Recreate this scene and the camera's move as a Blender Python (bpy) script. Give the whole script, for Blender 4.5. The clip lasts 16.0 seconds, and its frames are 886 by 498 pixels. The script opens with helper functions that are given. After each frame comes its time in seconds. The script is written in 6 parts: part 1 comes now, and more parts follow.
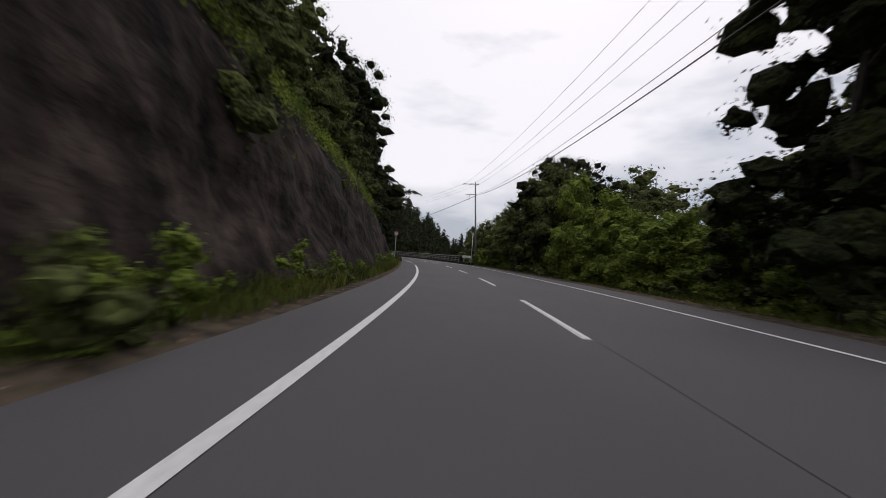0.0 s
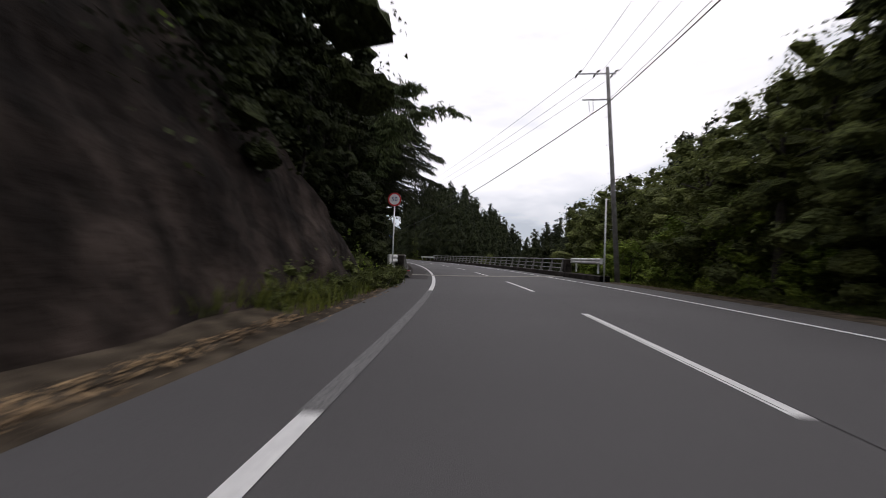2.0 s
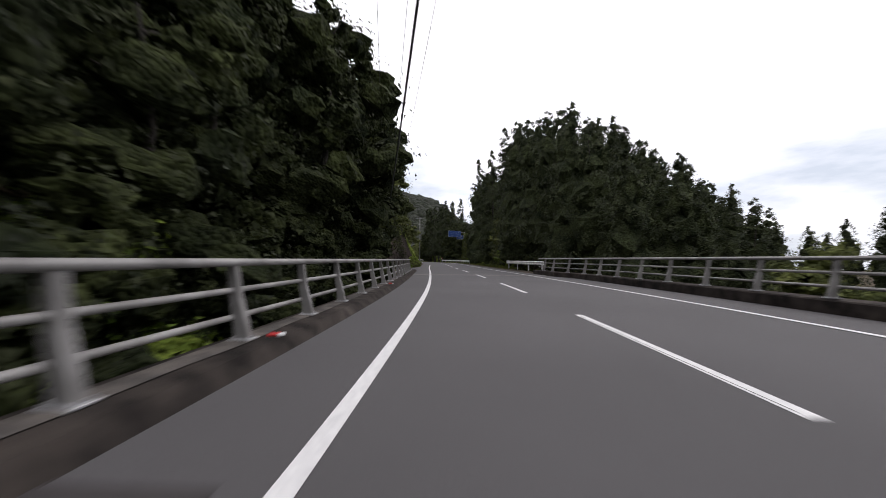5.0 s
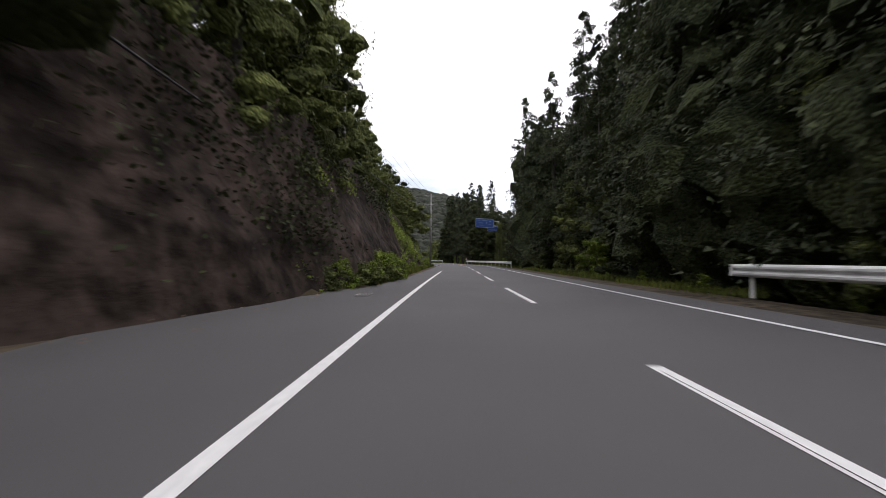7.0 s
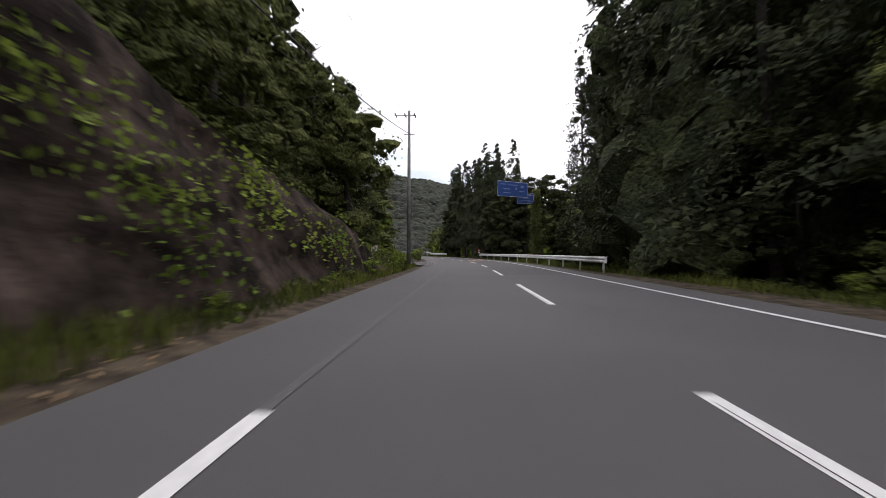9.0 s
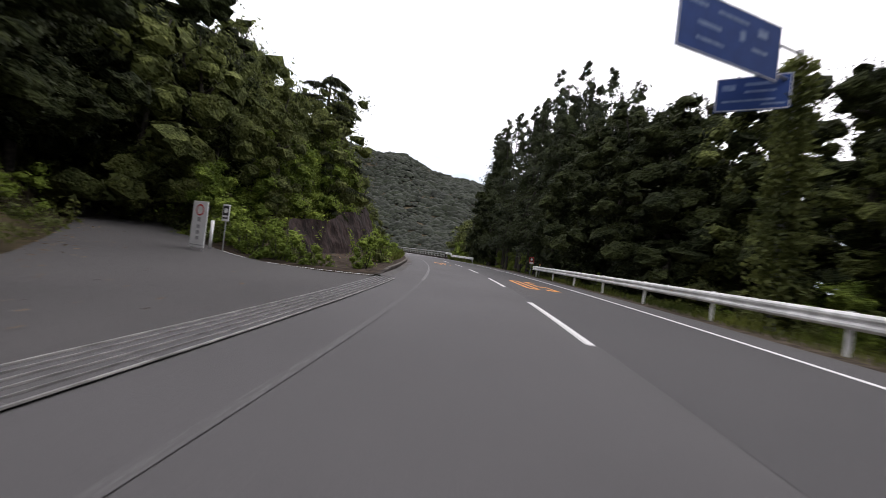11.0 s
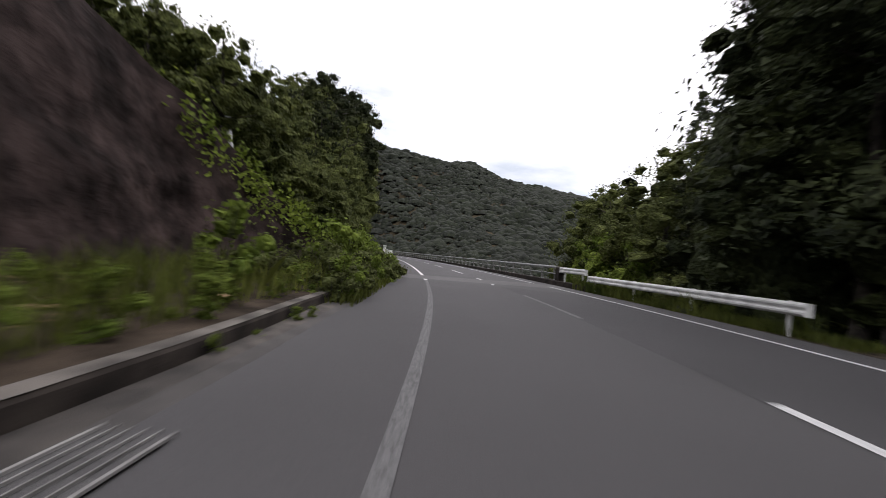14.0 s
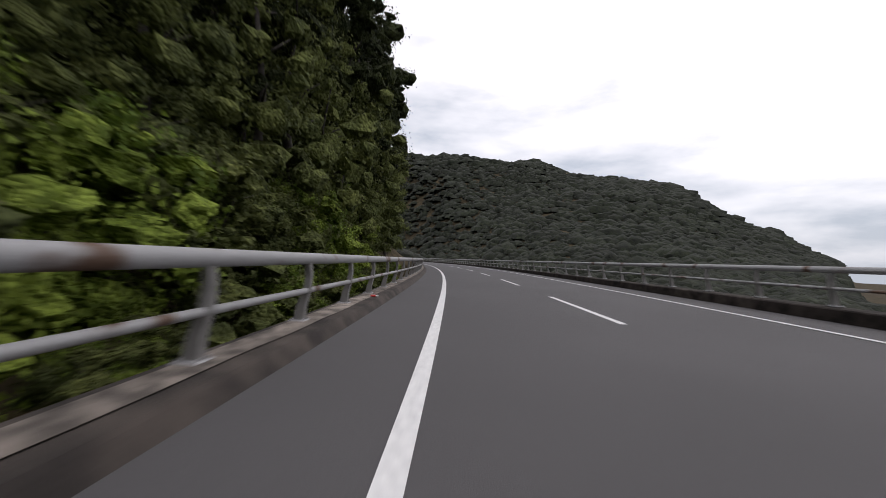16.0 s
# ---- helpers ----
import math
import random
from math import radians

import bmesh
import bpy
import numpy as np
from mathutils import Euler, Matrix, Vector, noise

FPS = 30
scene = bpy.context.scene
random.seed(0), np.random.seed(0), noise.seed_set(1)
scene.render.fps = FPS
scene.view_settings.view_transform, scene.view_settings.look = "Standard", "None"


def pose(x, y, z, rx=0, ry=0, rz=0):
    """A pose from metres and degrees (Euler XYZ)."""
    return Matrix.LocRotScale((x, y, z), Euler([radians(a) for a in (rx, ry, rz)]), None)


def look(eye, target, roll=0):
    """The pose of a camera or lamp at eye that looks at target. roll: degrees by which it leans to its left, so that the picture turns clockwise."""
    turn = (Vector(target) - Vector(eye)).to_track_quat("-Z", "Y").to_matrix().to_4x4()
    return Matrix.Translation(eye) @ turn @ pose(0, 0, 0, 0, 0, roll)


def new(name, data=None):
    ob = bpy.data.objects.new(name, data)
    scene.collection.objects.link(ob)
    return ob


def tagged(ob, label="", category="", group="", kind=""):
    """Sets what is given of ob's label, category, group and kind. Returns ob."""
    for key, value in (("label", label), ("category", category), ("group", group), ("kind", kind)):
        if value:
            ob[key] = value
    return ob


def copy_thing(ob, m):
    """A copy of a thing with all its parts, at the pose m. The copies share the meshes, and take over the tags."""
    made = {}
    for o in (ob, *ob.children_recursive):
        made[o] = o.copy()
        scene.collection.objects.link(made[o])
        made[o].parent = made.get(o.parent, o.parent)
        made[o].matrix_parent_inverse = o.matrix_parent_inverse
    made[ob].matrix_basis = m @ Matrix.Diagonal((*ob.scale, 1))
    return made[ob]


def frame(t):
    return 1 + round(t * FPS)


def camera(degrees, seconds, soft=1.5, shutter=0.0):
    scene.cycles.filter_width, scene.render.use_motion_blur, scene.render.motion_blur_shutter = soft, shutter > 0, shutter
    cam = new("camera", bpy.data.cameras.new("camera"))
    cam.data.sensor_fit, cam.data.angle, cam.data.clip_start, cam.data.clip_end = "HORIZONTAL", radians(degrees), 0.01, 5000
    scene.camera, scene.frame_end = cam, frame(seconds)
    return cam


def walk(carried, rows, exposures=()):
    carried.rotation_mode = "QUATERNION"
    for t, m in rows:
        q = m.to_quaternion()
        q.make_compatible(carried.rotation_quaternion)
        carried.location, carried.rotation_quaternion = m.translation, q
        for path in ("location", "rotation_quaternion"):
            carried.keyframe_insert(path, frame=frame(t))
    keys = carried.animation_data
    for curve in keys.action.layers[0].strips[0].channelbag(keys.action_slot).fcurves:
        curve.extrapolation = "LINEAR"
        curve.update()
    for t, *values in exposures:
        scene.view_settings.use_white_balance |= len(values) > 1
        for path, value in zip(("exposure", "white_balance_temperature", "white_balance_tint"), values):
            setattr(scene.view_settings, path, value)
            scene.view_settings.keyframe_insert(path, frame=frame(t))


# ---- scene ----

# ---- camera and walk: seconds, x, y, z, yaw, pitch, roll ----
cam = camera(99.8, 16.0, soft=0.8, shutter=0.25)
PATH = [
    (0, -2.127, -0.470, 1.106, -5.05, 0.99, 4.24),
    (0.5, -1.250, 7.429, 1.111, -2.54, 1.02, 4.66),
    (1, -0.602, 15.776, 1.132, 0.13, 0.81, 4.72),
    (1.5, -0.391, 23.919, 1.108, 2.74, 1.18, 3.91),
    (2, -0.469, 31.959, 1.071, 4.81, 1.19, 2.17),
    (2.5, -0.716, 40.792, 1.089, 6.82, 1.09, 2.86),
    (3, -1.358, 48.781, 1.104, 9.91, 1.53, 3.85),
    (3.5, -2.450, 56.534, 1.102, 12.61, 1.35, 2.85),
    (4, -3.975, 64.933, 1.101, 14.48, 1.32, 1.71),
    (4.5, -5.731, 73.029, 1.108, 15.93, 1.21, 0.88),
    (5, -7.628, 80.759, 1.119, 17.47, 1.56, 0.58),
    (5.2, -8.438, 84.073, 1.112, 17.91, 1.61, 0.24),
    (6, -12.275, 97.102, 1.093, 20.54, 1.63, 0.36),
    (6.6, -15.471, 106.696, 1.079, 21.23, 1.64, 0.45),
    (7.3, -19.233, 117.589, 1.062, 21.45, 1.66, 0.55),
    (8, -22.937, 128.141, 1.084, 22.24, 1.37, -1.11),
    (8.5, -25.409, 135.299, 1.092, 21.99, 1.43, -1.50),
    (8.7, -26.457, 138.197, 1.096, 22.15, 0.62, -1.05),
    (9.4, -30.070, 148.595, 1.098, 23.28, 0.63, 1.64),
    (10.1, -33.799, 159.274, 1.100, 24.34, 0.64, 4.33),
    (10.8, -37.696, 170.062, 1.102, 26.74, 0.64, 7.02),
    (11, -39.009, 173.080, 1.112, 28.14, 0.55, 6.80),
    (11.5, -42.288, 179.613, 1.124, 32.10, 0.19, 5.56),
    (12, -46.153, 186.512, 1.115, 33.96, 0.68, 0.44),
    (12.5, -50.217, 193.295, 1.121, 34.24, 0.76, -1.62),
    (13, -54.355, 199.958, 1.104, 34.88, 0.97, -0.16),
    (13.5, -58.730, 206.650, 1.085, 36.31, 1.31, 1.16),
    (14, -62.979, 212.699, 1.073, 39.03, 1.22, 6.14),
    (14.5, -67.672, 218.657, 1.060, 43.37, 0.66, 7.36),
    (15, -72.379, 223.932, 1.067, 46.65, 1.01, 2.96),
    (15.5, -77.908, 229.635, 1.089, 48.56, 1.67, 0.97),
    (16, -83.965, 235.360, 1.112, 49.32, 1.59, 2.19),
]


def heading_pose(x, y, z, yaw, pitch, roll):
    a, b = radians(yaw), radians(pitch)
    way = Vector((-math.sin(a) * math.cos(b), math.cos(a) * math.cos(b), math.sin(b)))
    eye = Vector((x, y, z))
    return look(eye, eye + way, roll)


walk(cam, [(t, heading_pose(*r)) for t, *r in PATH],
     exposures=[(t, e, 6500, 15) for t, e in ((0.0, -0.7), (2.0, -0.5), (2.5, -0.55), (3.0, -0.62), (3.5, -0.7), (4.0, -0.58), (5.0, -0.05), (8.0, 0.25), (11.0, 0.36),
                                              (12.0, 0.5), (13.0, 0.28), (13.5, 0.18), (14.0, -0.04), (15.0, -0.3), (16.0, -0.4))])

# ---- sky and sun ----
world = bpy.data.worlds.new("overcast_sky")
scene.world = world
world.use_nodes = True
wt = world.node_tree
for n in list(wt.nodes):
    wt.nodes.remove(n)
w_out = wt.nodes.new("ShaderNodeOutputWorld")
w_bg = wt.nodes.new("ShaderNodeBackground")
w_bg.inputs["Strength"].default_value = 0.1
w_sky = wt.nodes.new("ShaderNodeTexSky")
w_sky.sky_type = 'NISHITA'
w_sky.sun_disc = False
w_sky.sun_elevation = radians(52)
w_sky.sun_rotation = radians(20)
w_sky.dust_density = 2.5
w_tc = wt.nodes.new("ShaderNodeTexCoord")
w_map = wt.nodes.new("ShaderNodeMapping")
w_map.inputs["Scale"].default_value = (1.5, 1.5, 5.0)
w_map.inputs["Location"].default_value = (0.3, 1.7, 0.4)
w_noise = wt.nodes.new("ShaderNodeTexNoise")
w_noise.inputs["Scale"].default_value = 1.4
w_noise.inputs["Detail"].default_value = 7.0
w_noise.inputs["Roughness"].default_value = 0.55
w_sep = wt.nodes.new("ShaderNodeSeparateXYZ")
w_el = wt.nodes.new("ShaderNodeMapRange")
for key, v in zip(("From Min", "From Max", "To Min", "To Max"), (0.0, 0.6, -0.18, 0.26)):
    w_el.inputs[key].default_value = v
w_add = wt.nodes.new("ShaderNodeMath")
w_add.operation = 'ADD'
w_ramp = wt.nodes.new("ShaderNodeValToRGB")
w_ramp.color_ramp.elements[0].position = 0.36
w_ramp.color_ramp.elements[1].position = 0.62
w_mix = wt.nodes.new("ShaderNodeMix")
w_mix.data_type = 'RGBA'
w_cloud = wt.nodes.new("ShaderNodeMix")
w_cloud.data_type = 'RGBA'
w_cloud.inputs["A"].default_value = (7.4, 8.3, 9.4, 1)
w_cloud.inputs["B"].default_value = (16.5, 16.5, 16.9, 1)
wt.links.new(w_tc.outputs["Generated"], w_map.inputs["Vector"])
wt.links.new(w_map.outputs["Vector"], w_noise.inputs["Vector"])
wt.links.new(w_tc.outputs["Generated"], w_sep.inputs["Vector"])
wt.links.new(w_sep.outputs["Z"], w_el.inputs["Value"])
wt.links.new(w_noise.outputs["Fac"], w_add.inputs[0])
wt.links.new(w_el.outputs["Result"], w_add.inputs[1])
wt.links.new(w_add.outputs["Value"], w_ramp.inputs["Fac"])
wt.links.new(w_ramp.outputs["Color"], w_cloud.inputs["Factor"])
wt.links.new(w_sky.outputs["Color"], w_mix.inputs["A"])
wt.links.new(w_cloud.outputs["Result"], w_mix.inputs["B"])
w_mix.inputs["Factor"].default_value = 0.85
wt.links.new(w_mix.outputs["Result"], w_bg.inputs["Color"])
wt.links.new(w_bg.outputs["Background"], w_out.inputs["Surface"])

sun_data = bpy.data.lights.new("sun", 'SUN')
sun_data.energy, sun_data.angle, sun_data.color = 0.6, radians(25), (1.0, 0.97, 0.92)
sun = new("sun", sun_data)
sun.matrix_world = look((0, 0, 60), (-18, -26, 0))


# ---- materials ----
def material(name, low, high, scale=6.0, rough=0.9, bump=0.3, bump_scale=60.0, detail=6.0, metal=0.0, island=0.0, spread=(0.35, 0.65), big=0.0, streak=0.0, depth=0.02, gloss=0.5, wide=0.0):
    """Two-scale noise between two base colours, with fine relief; island: variation from piece to piece; big: broad stains; wide: stains metres across."""
    m = bpy.data.materials.new(name)
    m.use_nodes = True
    t = m.node_tree
    b = t.nodes["Principled BSDF"]
    b.inputs["Roughness"].default_value, b.inputs["Metallic"].default_value = rough, metal
    b.inputs["Specular IOR Level"].default_value = gloss
    co = t.nodes.new("ShaderNodeTexCoord")
    n1 = t.nodes.new("ShaderNodeTexNoise")
    n1.inputs["Scale"].default_value, n1.inputs["Detail"].default_value = scale, detail
    t.links.new(co.outputs["Object"], n1.inputs["Vector"])
    ramp = t.nodes.new("ShaderNodeValToRGB")
    ramp.color_ramp.elements[0].position, ramp.color_ramp.elements[1].position = spread
    ramp.color_ramp.elements[0].color, ramp.color_ramp.elements[1].color = (*low, 1), (*high, 1)
    t.links.new(n1.outputs["Fac"], ramp.inputs["Fac"])
    colour = ramp.outputs["Color"]
    if big or wide:
        n3 = t.nodes.new("ShaderNodeTexNoise")
        n3.inputs["Scale"].default_value, n3.inputs["Detail"].default_value = (0.28 if wide else scale * 0.07), 5.0
        big = big or wide
        t.links.new(co.outputs["Object"], n3.inputs["Vector"])
        r3 = t.nodes.new("ShaderNodeMapRange")
        for key, v in zip(("From Min", "From Max", "To Min", "To Max"), (0.3, 0.7, 1 - big, 1 + big)):
            r3.inputs[key].default_value = v
        t.links.new(n3.outputs["Fac"], r3.inputs["Value"])
        mul = t.nodes.new("ShaderNodeVectorMath")
        mul.operation = 'SCALE'
        t.links.new(colour, mul.inputs[0])
        t.links.new(r3.outputs["Result"], mul.inputs["Scale"])
        colour = mul.outputs["Vector"]
    if streak:
        mp = t.nodes.new("ShaderNodeMapping")
        mp.inputs["Scale"].default_value = (1.0, 1.0, 0.1)
        n4 = t.nodes.new("ShaderNodeTexNoise")
        n4.inputs["Scale"].default_value, n4.inputs["Detail"].default_value = 1.1, 5.0
        t.links.new(co.outputs["Object"], mp.inputs["Vector"])
        t.links.new(mp.outputs["Vector"], n4.inputs["Vector"])
        r4 = t.nodes.new("ShaderNodeMapRange")
        for key, v in zip(("From Min", "From Max", "To Min", "To Max"), (0.35, 0.65, 1 - streak, 1 + streak)):
            r4.inputs[key].default_value = v
        t.links.new(n4.outputs["Fac"], r4.inputs["Value"])
        mu4 = t.nodes.new("ShaderNodeVectorMath")
        mu4.operation = 'SCALE'
        t.links.new(colour, mu4.inputs[0])
        t.links.new(r4.outputs["Result"], mu4.inputs["Scale"])
        colour = mu4.outputs["Vector"]
    if island:
        geo = t.nodes.new("ShaderNodeNewGeometry")
        hsv = t.nodes.new("ShaderNodeHueSaturation")
        r2 = t.nodes.new("ShaderNodeMapRange")
        for key, v in zip(("To Min", "To Max"), (1 - island, 1 + island)):
            r2.inputs[key].default_value = v
        t.links.new(geo.outputs["Random Per Island"], r2.inputs["Value"])
        t.links.new(r2.outputs["Result"], hsv.inputs["Value"])
        t.links.new(colour, hsv.inputs["Color"])
        colour = hsv.outputs["Color"]
    t.links.new(colour, b.inputs["Base Color"])
    if bump:
        n2 = t.nodes.new("ShaderNodeTexNoise")
        n2.inputs["Scale"].default_value, n2.inputs["Detail"].default_value = bump_scale, 5.0
        t.links.new(co.outputs["Object"], n2.inputs["Vector"])
        bp = t.nodes.new("ShaderNodeBump")
        bp.inputs["Strength"].default_value, bp.inputs["Distance"].default_value = bump, depth
        t.links.new(n2.outputs["Fac"], bp.inputs["Height"])
        t.links.new(bp.outputs["Normal"], b.inputs["Normal"])
    return m


def leaf_material(name, low, high, island=0.45, trans=0.25, rough=0.75):
    m = material(name, low, high, scale=0.35, rough=rough, bump=0, island=island, detail=3.0)
    t = m.node_tree
    b = t.nodes["Principled BSDF"]
    b.inputs["Specular IOR Level"].default_value = 0.2
    tr = t.nodes.new("ShaderNodeBsdfTranslucent")
    t.links.new(b.inputs["Base Color"].links[0].from_socket, tr.inputs["Color"])
    mix = t.nodes.new("ShaderNodeMixShader")
    mix.inputs["Fac"].default_value = trans
    t.links.new(b.outputs["BSDF"], mix.inputs[1])
    t.links.new(tr.outputs["BSDF"], mix.inputs[2])
    t.links.new(mix.outputs["Shader"], t.nodes["Material Output"].inputs["Surface"])
    return m


def clump_material(name, low, high, cell=9.0):
    """Closely packed small leaves: every cell of about a hand's width has its own tone and its own bulge."""
    m = material(name, low, high, scale=0.5, rough=0.95, bump=0, gloss=0.1, detail=3.0)
    t = m.node_tree
    b = t.nodes["Principled BSDF"]
    co = t.nodes.new("ShaderNodeTexCoord")
    vo = t.nodes.new("ShaderNodeTexVoronoi")
    vo.inputs["Scale"].default_value = cell
    t.links.new(co.outputs["Object"], vo.inputs["Vector"])
    sep = t.nodes.new("ShaderNodeSeparateColor")
    t.links.new(vo.outputs["Color"], sep.inputs["Color"])
    mr = t.nodes.new("ShaderNodeMapRange")
    mr.inputs["To Min"].default_value, mr.inputs["To Max"].default_value = 0.55, 1.45
    t.links.new(sep.outputs["Red"], mr.inputs["Value"])
    mul = t.nodes.new("ShaderNodeVectorMath")
    mul.operation = 'SCALE'
    t.links.new(b.inputs["Base Color"].links[0].from_socket, mul.inputs[0])
    t.links.new(mr.outputs["Result"], mul.inputs["Scale"])
    t.links.new(mul.outputs["Vector"], b.inputs["Base Color"])
    mx = t.nodes.new("ShaderNodeMath")
    mx.operation = 'MULTIPLY_ADD'
    mx.inputs[1].default_value = -1.0
    t.links.new(vo.outputs["Distance"], mx.inputs[0])
    t.links.new(sep.outputs["Green"], mx.inputs[2])
    bp = t.nodes.new("ShaderNodeBump")
    bp.inputs["Strength"].default_value, bp.inputs["Distance"].default_value = 1.0, 0.09
    t.links.new(mx.outputs["Value"], bp.inputs["Height"])
    t.links.new(bp.outputs["Normal"], b.inputs["Normal"])
    return m


M_ASPHALT = material("asphalt", (0.07, 0.067, 0.069), (0.086, 0.082, 0.085), scale=55.0, rough=0.85, bump=0.45, bump_scale=160.0, spread=(0.3, 0.7), wide=0.1)
M_SIDE = material("old_asphalt", (0.05, 0.047, 0.048), (0.072, 0.068, 0.068), scale=40.0, rough=0.9, bump=0.6, bump_scale=110.0, spread=(0.3, 0.7), wide=0.16)
M_PAINT = material("road_paint", (0.6, 0.6, 0.6), (0.78, 0.78, 0.77), scale=14.0, rough=0.7, bump=0.25, bump_scale=150.0)
M_WORN = material("worn_road_paint", (0.085, 0.083, 0.084), (0.3, 0.3, 0.3), scale=38.0, rough=0.85, bump=0.3, bump_scale=150.0, spread=(0.42, 0.74))
M_FAINT = material("nearly_gone_road_paint", (0.078, 0.075, 0.077), (0.27, 0.27, 0.27), scale=30.0, rough=0.85, bump=0.3, bump_scale=150.0, spread=(0.54, 0.84))
M_ORANGE = material("orange_road_paint", (0.5, 0.2, 0.03), (0.75, 0.3, 0.04), scale=9.0, rough=0.7, bump=0.25, bump_scale=150.0, spread=(0.3, 0.5))
M_CONC = material("weathered_concrete", (0.16, 0.145, 0.13), (0.36, 0.33, 0.30), scale=2.4, rough=0.9, bump=0.4, bump_scale=30.0, big=0.3)
M_KERBDARK = material("sooty_kerb_concrete", (0.015, 0.0125, 0.0115), (0.056, 0.047, 0.041), gloss=0.15, scale=2.5, rough=0.95, bump=0.4, bump_scale=40.0, big=0.3)
M_SAND = material("roadside_sand", (0.085, 0.073, 0.064), (0.32, 0.275, 0.238), scale=4.0, rough=1.0, bump=0.5, bump_scale=80.0, big=0.4)
M_SILT = material("gutter_silt", (0.045, 0.041, 0.038), (0.115, 0.101, 0.09), scale=3.0, rough=1.0, bump=0.5, bump_scale=70.0, big=0.4)
M_NEW = material("newer_asphalt", (0.054, 0.052, 0.054), (0.068, 0.065, 0.068), scale=55.0, rough=0.85, bump=0.45, bump_scale=160.0, spread=(0.3, 0.7), wide=0.08)
M_KERB2 = material("brown_kerb_concrete", (0.021, 0.0168, 0.0145), (0.074, 0.06, 0.051), scale=2.0, rough=0.95, bump=0.4, bump_scale=40.0, big=0.35)
M_JOINT = material("joint_mortar", (0.22, 0.21, 0.18), (0.36, 0.34, 0.30), scale=5.0, rough=0.9, bump=0.2)
M_STEEL = material("galvanised_steel", (0.30, 0.30, 0.31), (0.46, 0.46, 0.47), scale=3.0, rough=0.5, bump=0.08, metal=0.35, big=0.2)
M_RAILTUBE = material("painted_rail_steel", (0.17, 0.163, 0.157), (0.32, 0.312, 0.303), scale=2.0, rough=0.55, bump=0.1, metal=0.15, big=0.25)
M_RUST = material("rust_patched_rail_steel", (0.11, 0.062, 0.038), (0.33, 0.33, 0.335), scale=1.6, rough=0.55, bump=0.15, metal=0.15, big=0.15, spread=(0.36, 0.43))
M_WHITE = material("white_beam_paint", (0.55, 0.55, 0.54), (0.78, 0.78, 0.77), scale=2.5, rough=0.5, bump=0.05, big=0.15)
M_SHOT = material("dark_sprayed_mortar", (0.0125, 0.0096, 0.0082), (0.041, 0.0312, 0.0265), gloss=0.1, scale=1.7, rough=0.95, bump=0.9, bump_scale=3.2, detail=10.0, big=0.4, streak=0.5, depth=0.12)
M_SHOT_B = material("brown_sprayed_mortar", (0.014, 0.0103, 0.0086), (0.056, 0.041, 0.0345), gloss=0.1, scale=1.7, rough=0.95, bump=0.9, bump_scale=3.2, detail=10.0, big=0.4, streak=0.5, depth=0.12)
M_SHOT2 = material("purplish_sprayed_mortar", (0.0165, 0.0118, 0.0108), (0.052, 0.0368, 0.034), gloss=0.1, scale=1.9, rough=0.95, bump=0.9, bump_scale=3.0, detail=10.0, big=0.4, streak=0.5, depth=0.12)
M_SOIL = material("forest_floor", (0.028, 0.023, 0.014), (0.08, 0.064, 0.038), gloss=0.1, scale=0.8, rough=1.0, bump=0.6, bump_scale=6.0, big=0.3)
M_VERGE = material("verge_soil", (0.034, 0.027, 0.02), (0.1, 0.08, 0.058), gloss=0.1, scale=3.0, rough=1.0, bump=0.7, bump_scale=25.0, big=0.3)
M_DIRT = material("dark_verge_dirt", (0.022, 0.017, 0.0128), (0.068, 0.052, 0.039), gloss=0.1, scale=2.5, rough=1.0, bump=0.6, bump_scale=30.0, big=0.35)
M_BARK = material("bark", (0.016, 0.013, 0.011), (0.055, 0.046, 0.039), scale=6.0, rough=0.95, bump=0.7, bump_scale=25.0)
M_GRATE = material("worn_grating_steel", (0.16, 0.156, 0.152), (0.36, 0.35, 0.34), scale=5.0, rough=0.6, bump=0.1, metal=0.2, big=0.3)
M_POLE = material("pole_concrete", (0.14, 0.134, 0.128), (0.24, 0.233, 0.226), scale=3.0, rough=0.8, bump=0.1)
M_CABLE = material("black_cable", (0.012, 0.012, 0.013), (0.03, 0.03, 0.03), scale=5.0, rough=0.6, bump=0)
M_LEAF = leaf_material("broad_leaves", (0.064, 0.079, 0.027), (0.15, 0.168, 0.05), island=0.2, trans=0.4)
M_LEAF2 = leaf_material("fresh_leaves", (0.095, 0.145, 0.022), (0.26, 0.33, 0.055), island=0.3, trans=0.35)
# the bridge trees' shade is put into this leaf colour; the firs share it
M_DARK_SHADED = leaf_material("dark_and_shaded_leaves", (0.014, 0.019, 0.008), (0.046, 0.055, 0.019), island=0.3, trans=0.14)
M_NEEDLE = leaf_material("cedar_needles", (0.02, 0.027, 0.013), (0.056, 0.068, 0.027), trans=0.22)
M_BAMBOO = leaf_material("bamboo_leaves", (0.05, 0.07, 0.03), (0.12, 0.15, 0.06))
M_CULM = material("bamboo_culm", (0.02, 0.026, 0.012), (0.05, 0.06, 0.025), scale=8.0, rough=0.9, bump=0.1, gloss=0.1)
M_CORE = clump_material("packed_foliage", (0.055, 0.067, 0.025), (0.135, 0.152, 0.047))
# packed leaves of the same trees, likewise coloured darker for shade
M_CORE_DARK = clump_material("packed_shade_darkened_foliage", (0.014, 0.019, 0.0085), (0.044, 0.053, 0.019))
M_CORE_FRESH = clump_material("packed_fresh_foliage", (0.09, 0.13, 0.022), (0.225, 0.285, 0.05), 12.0)
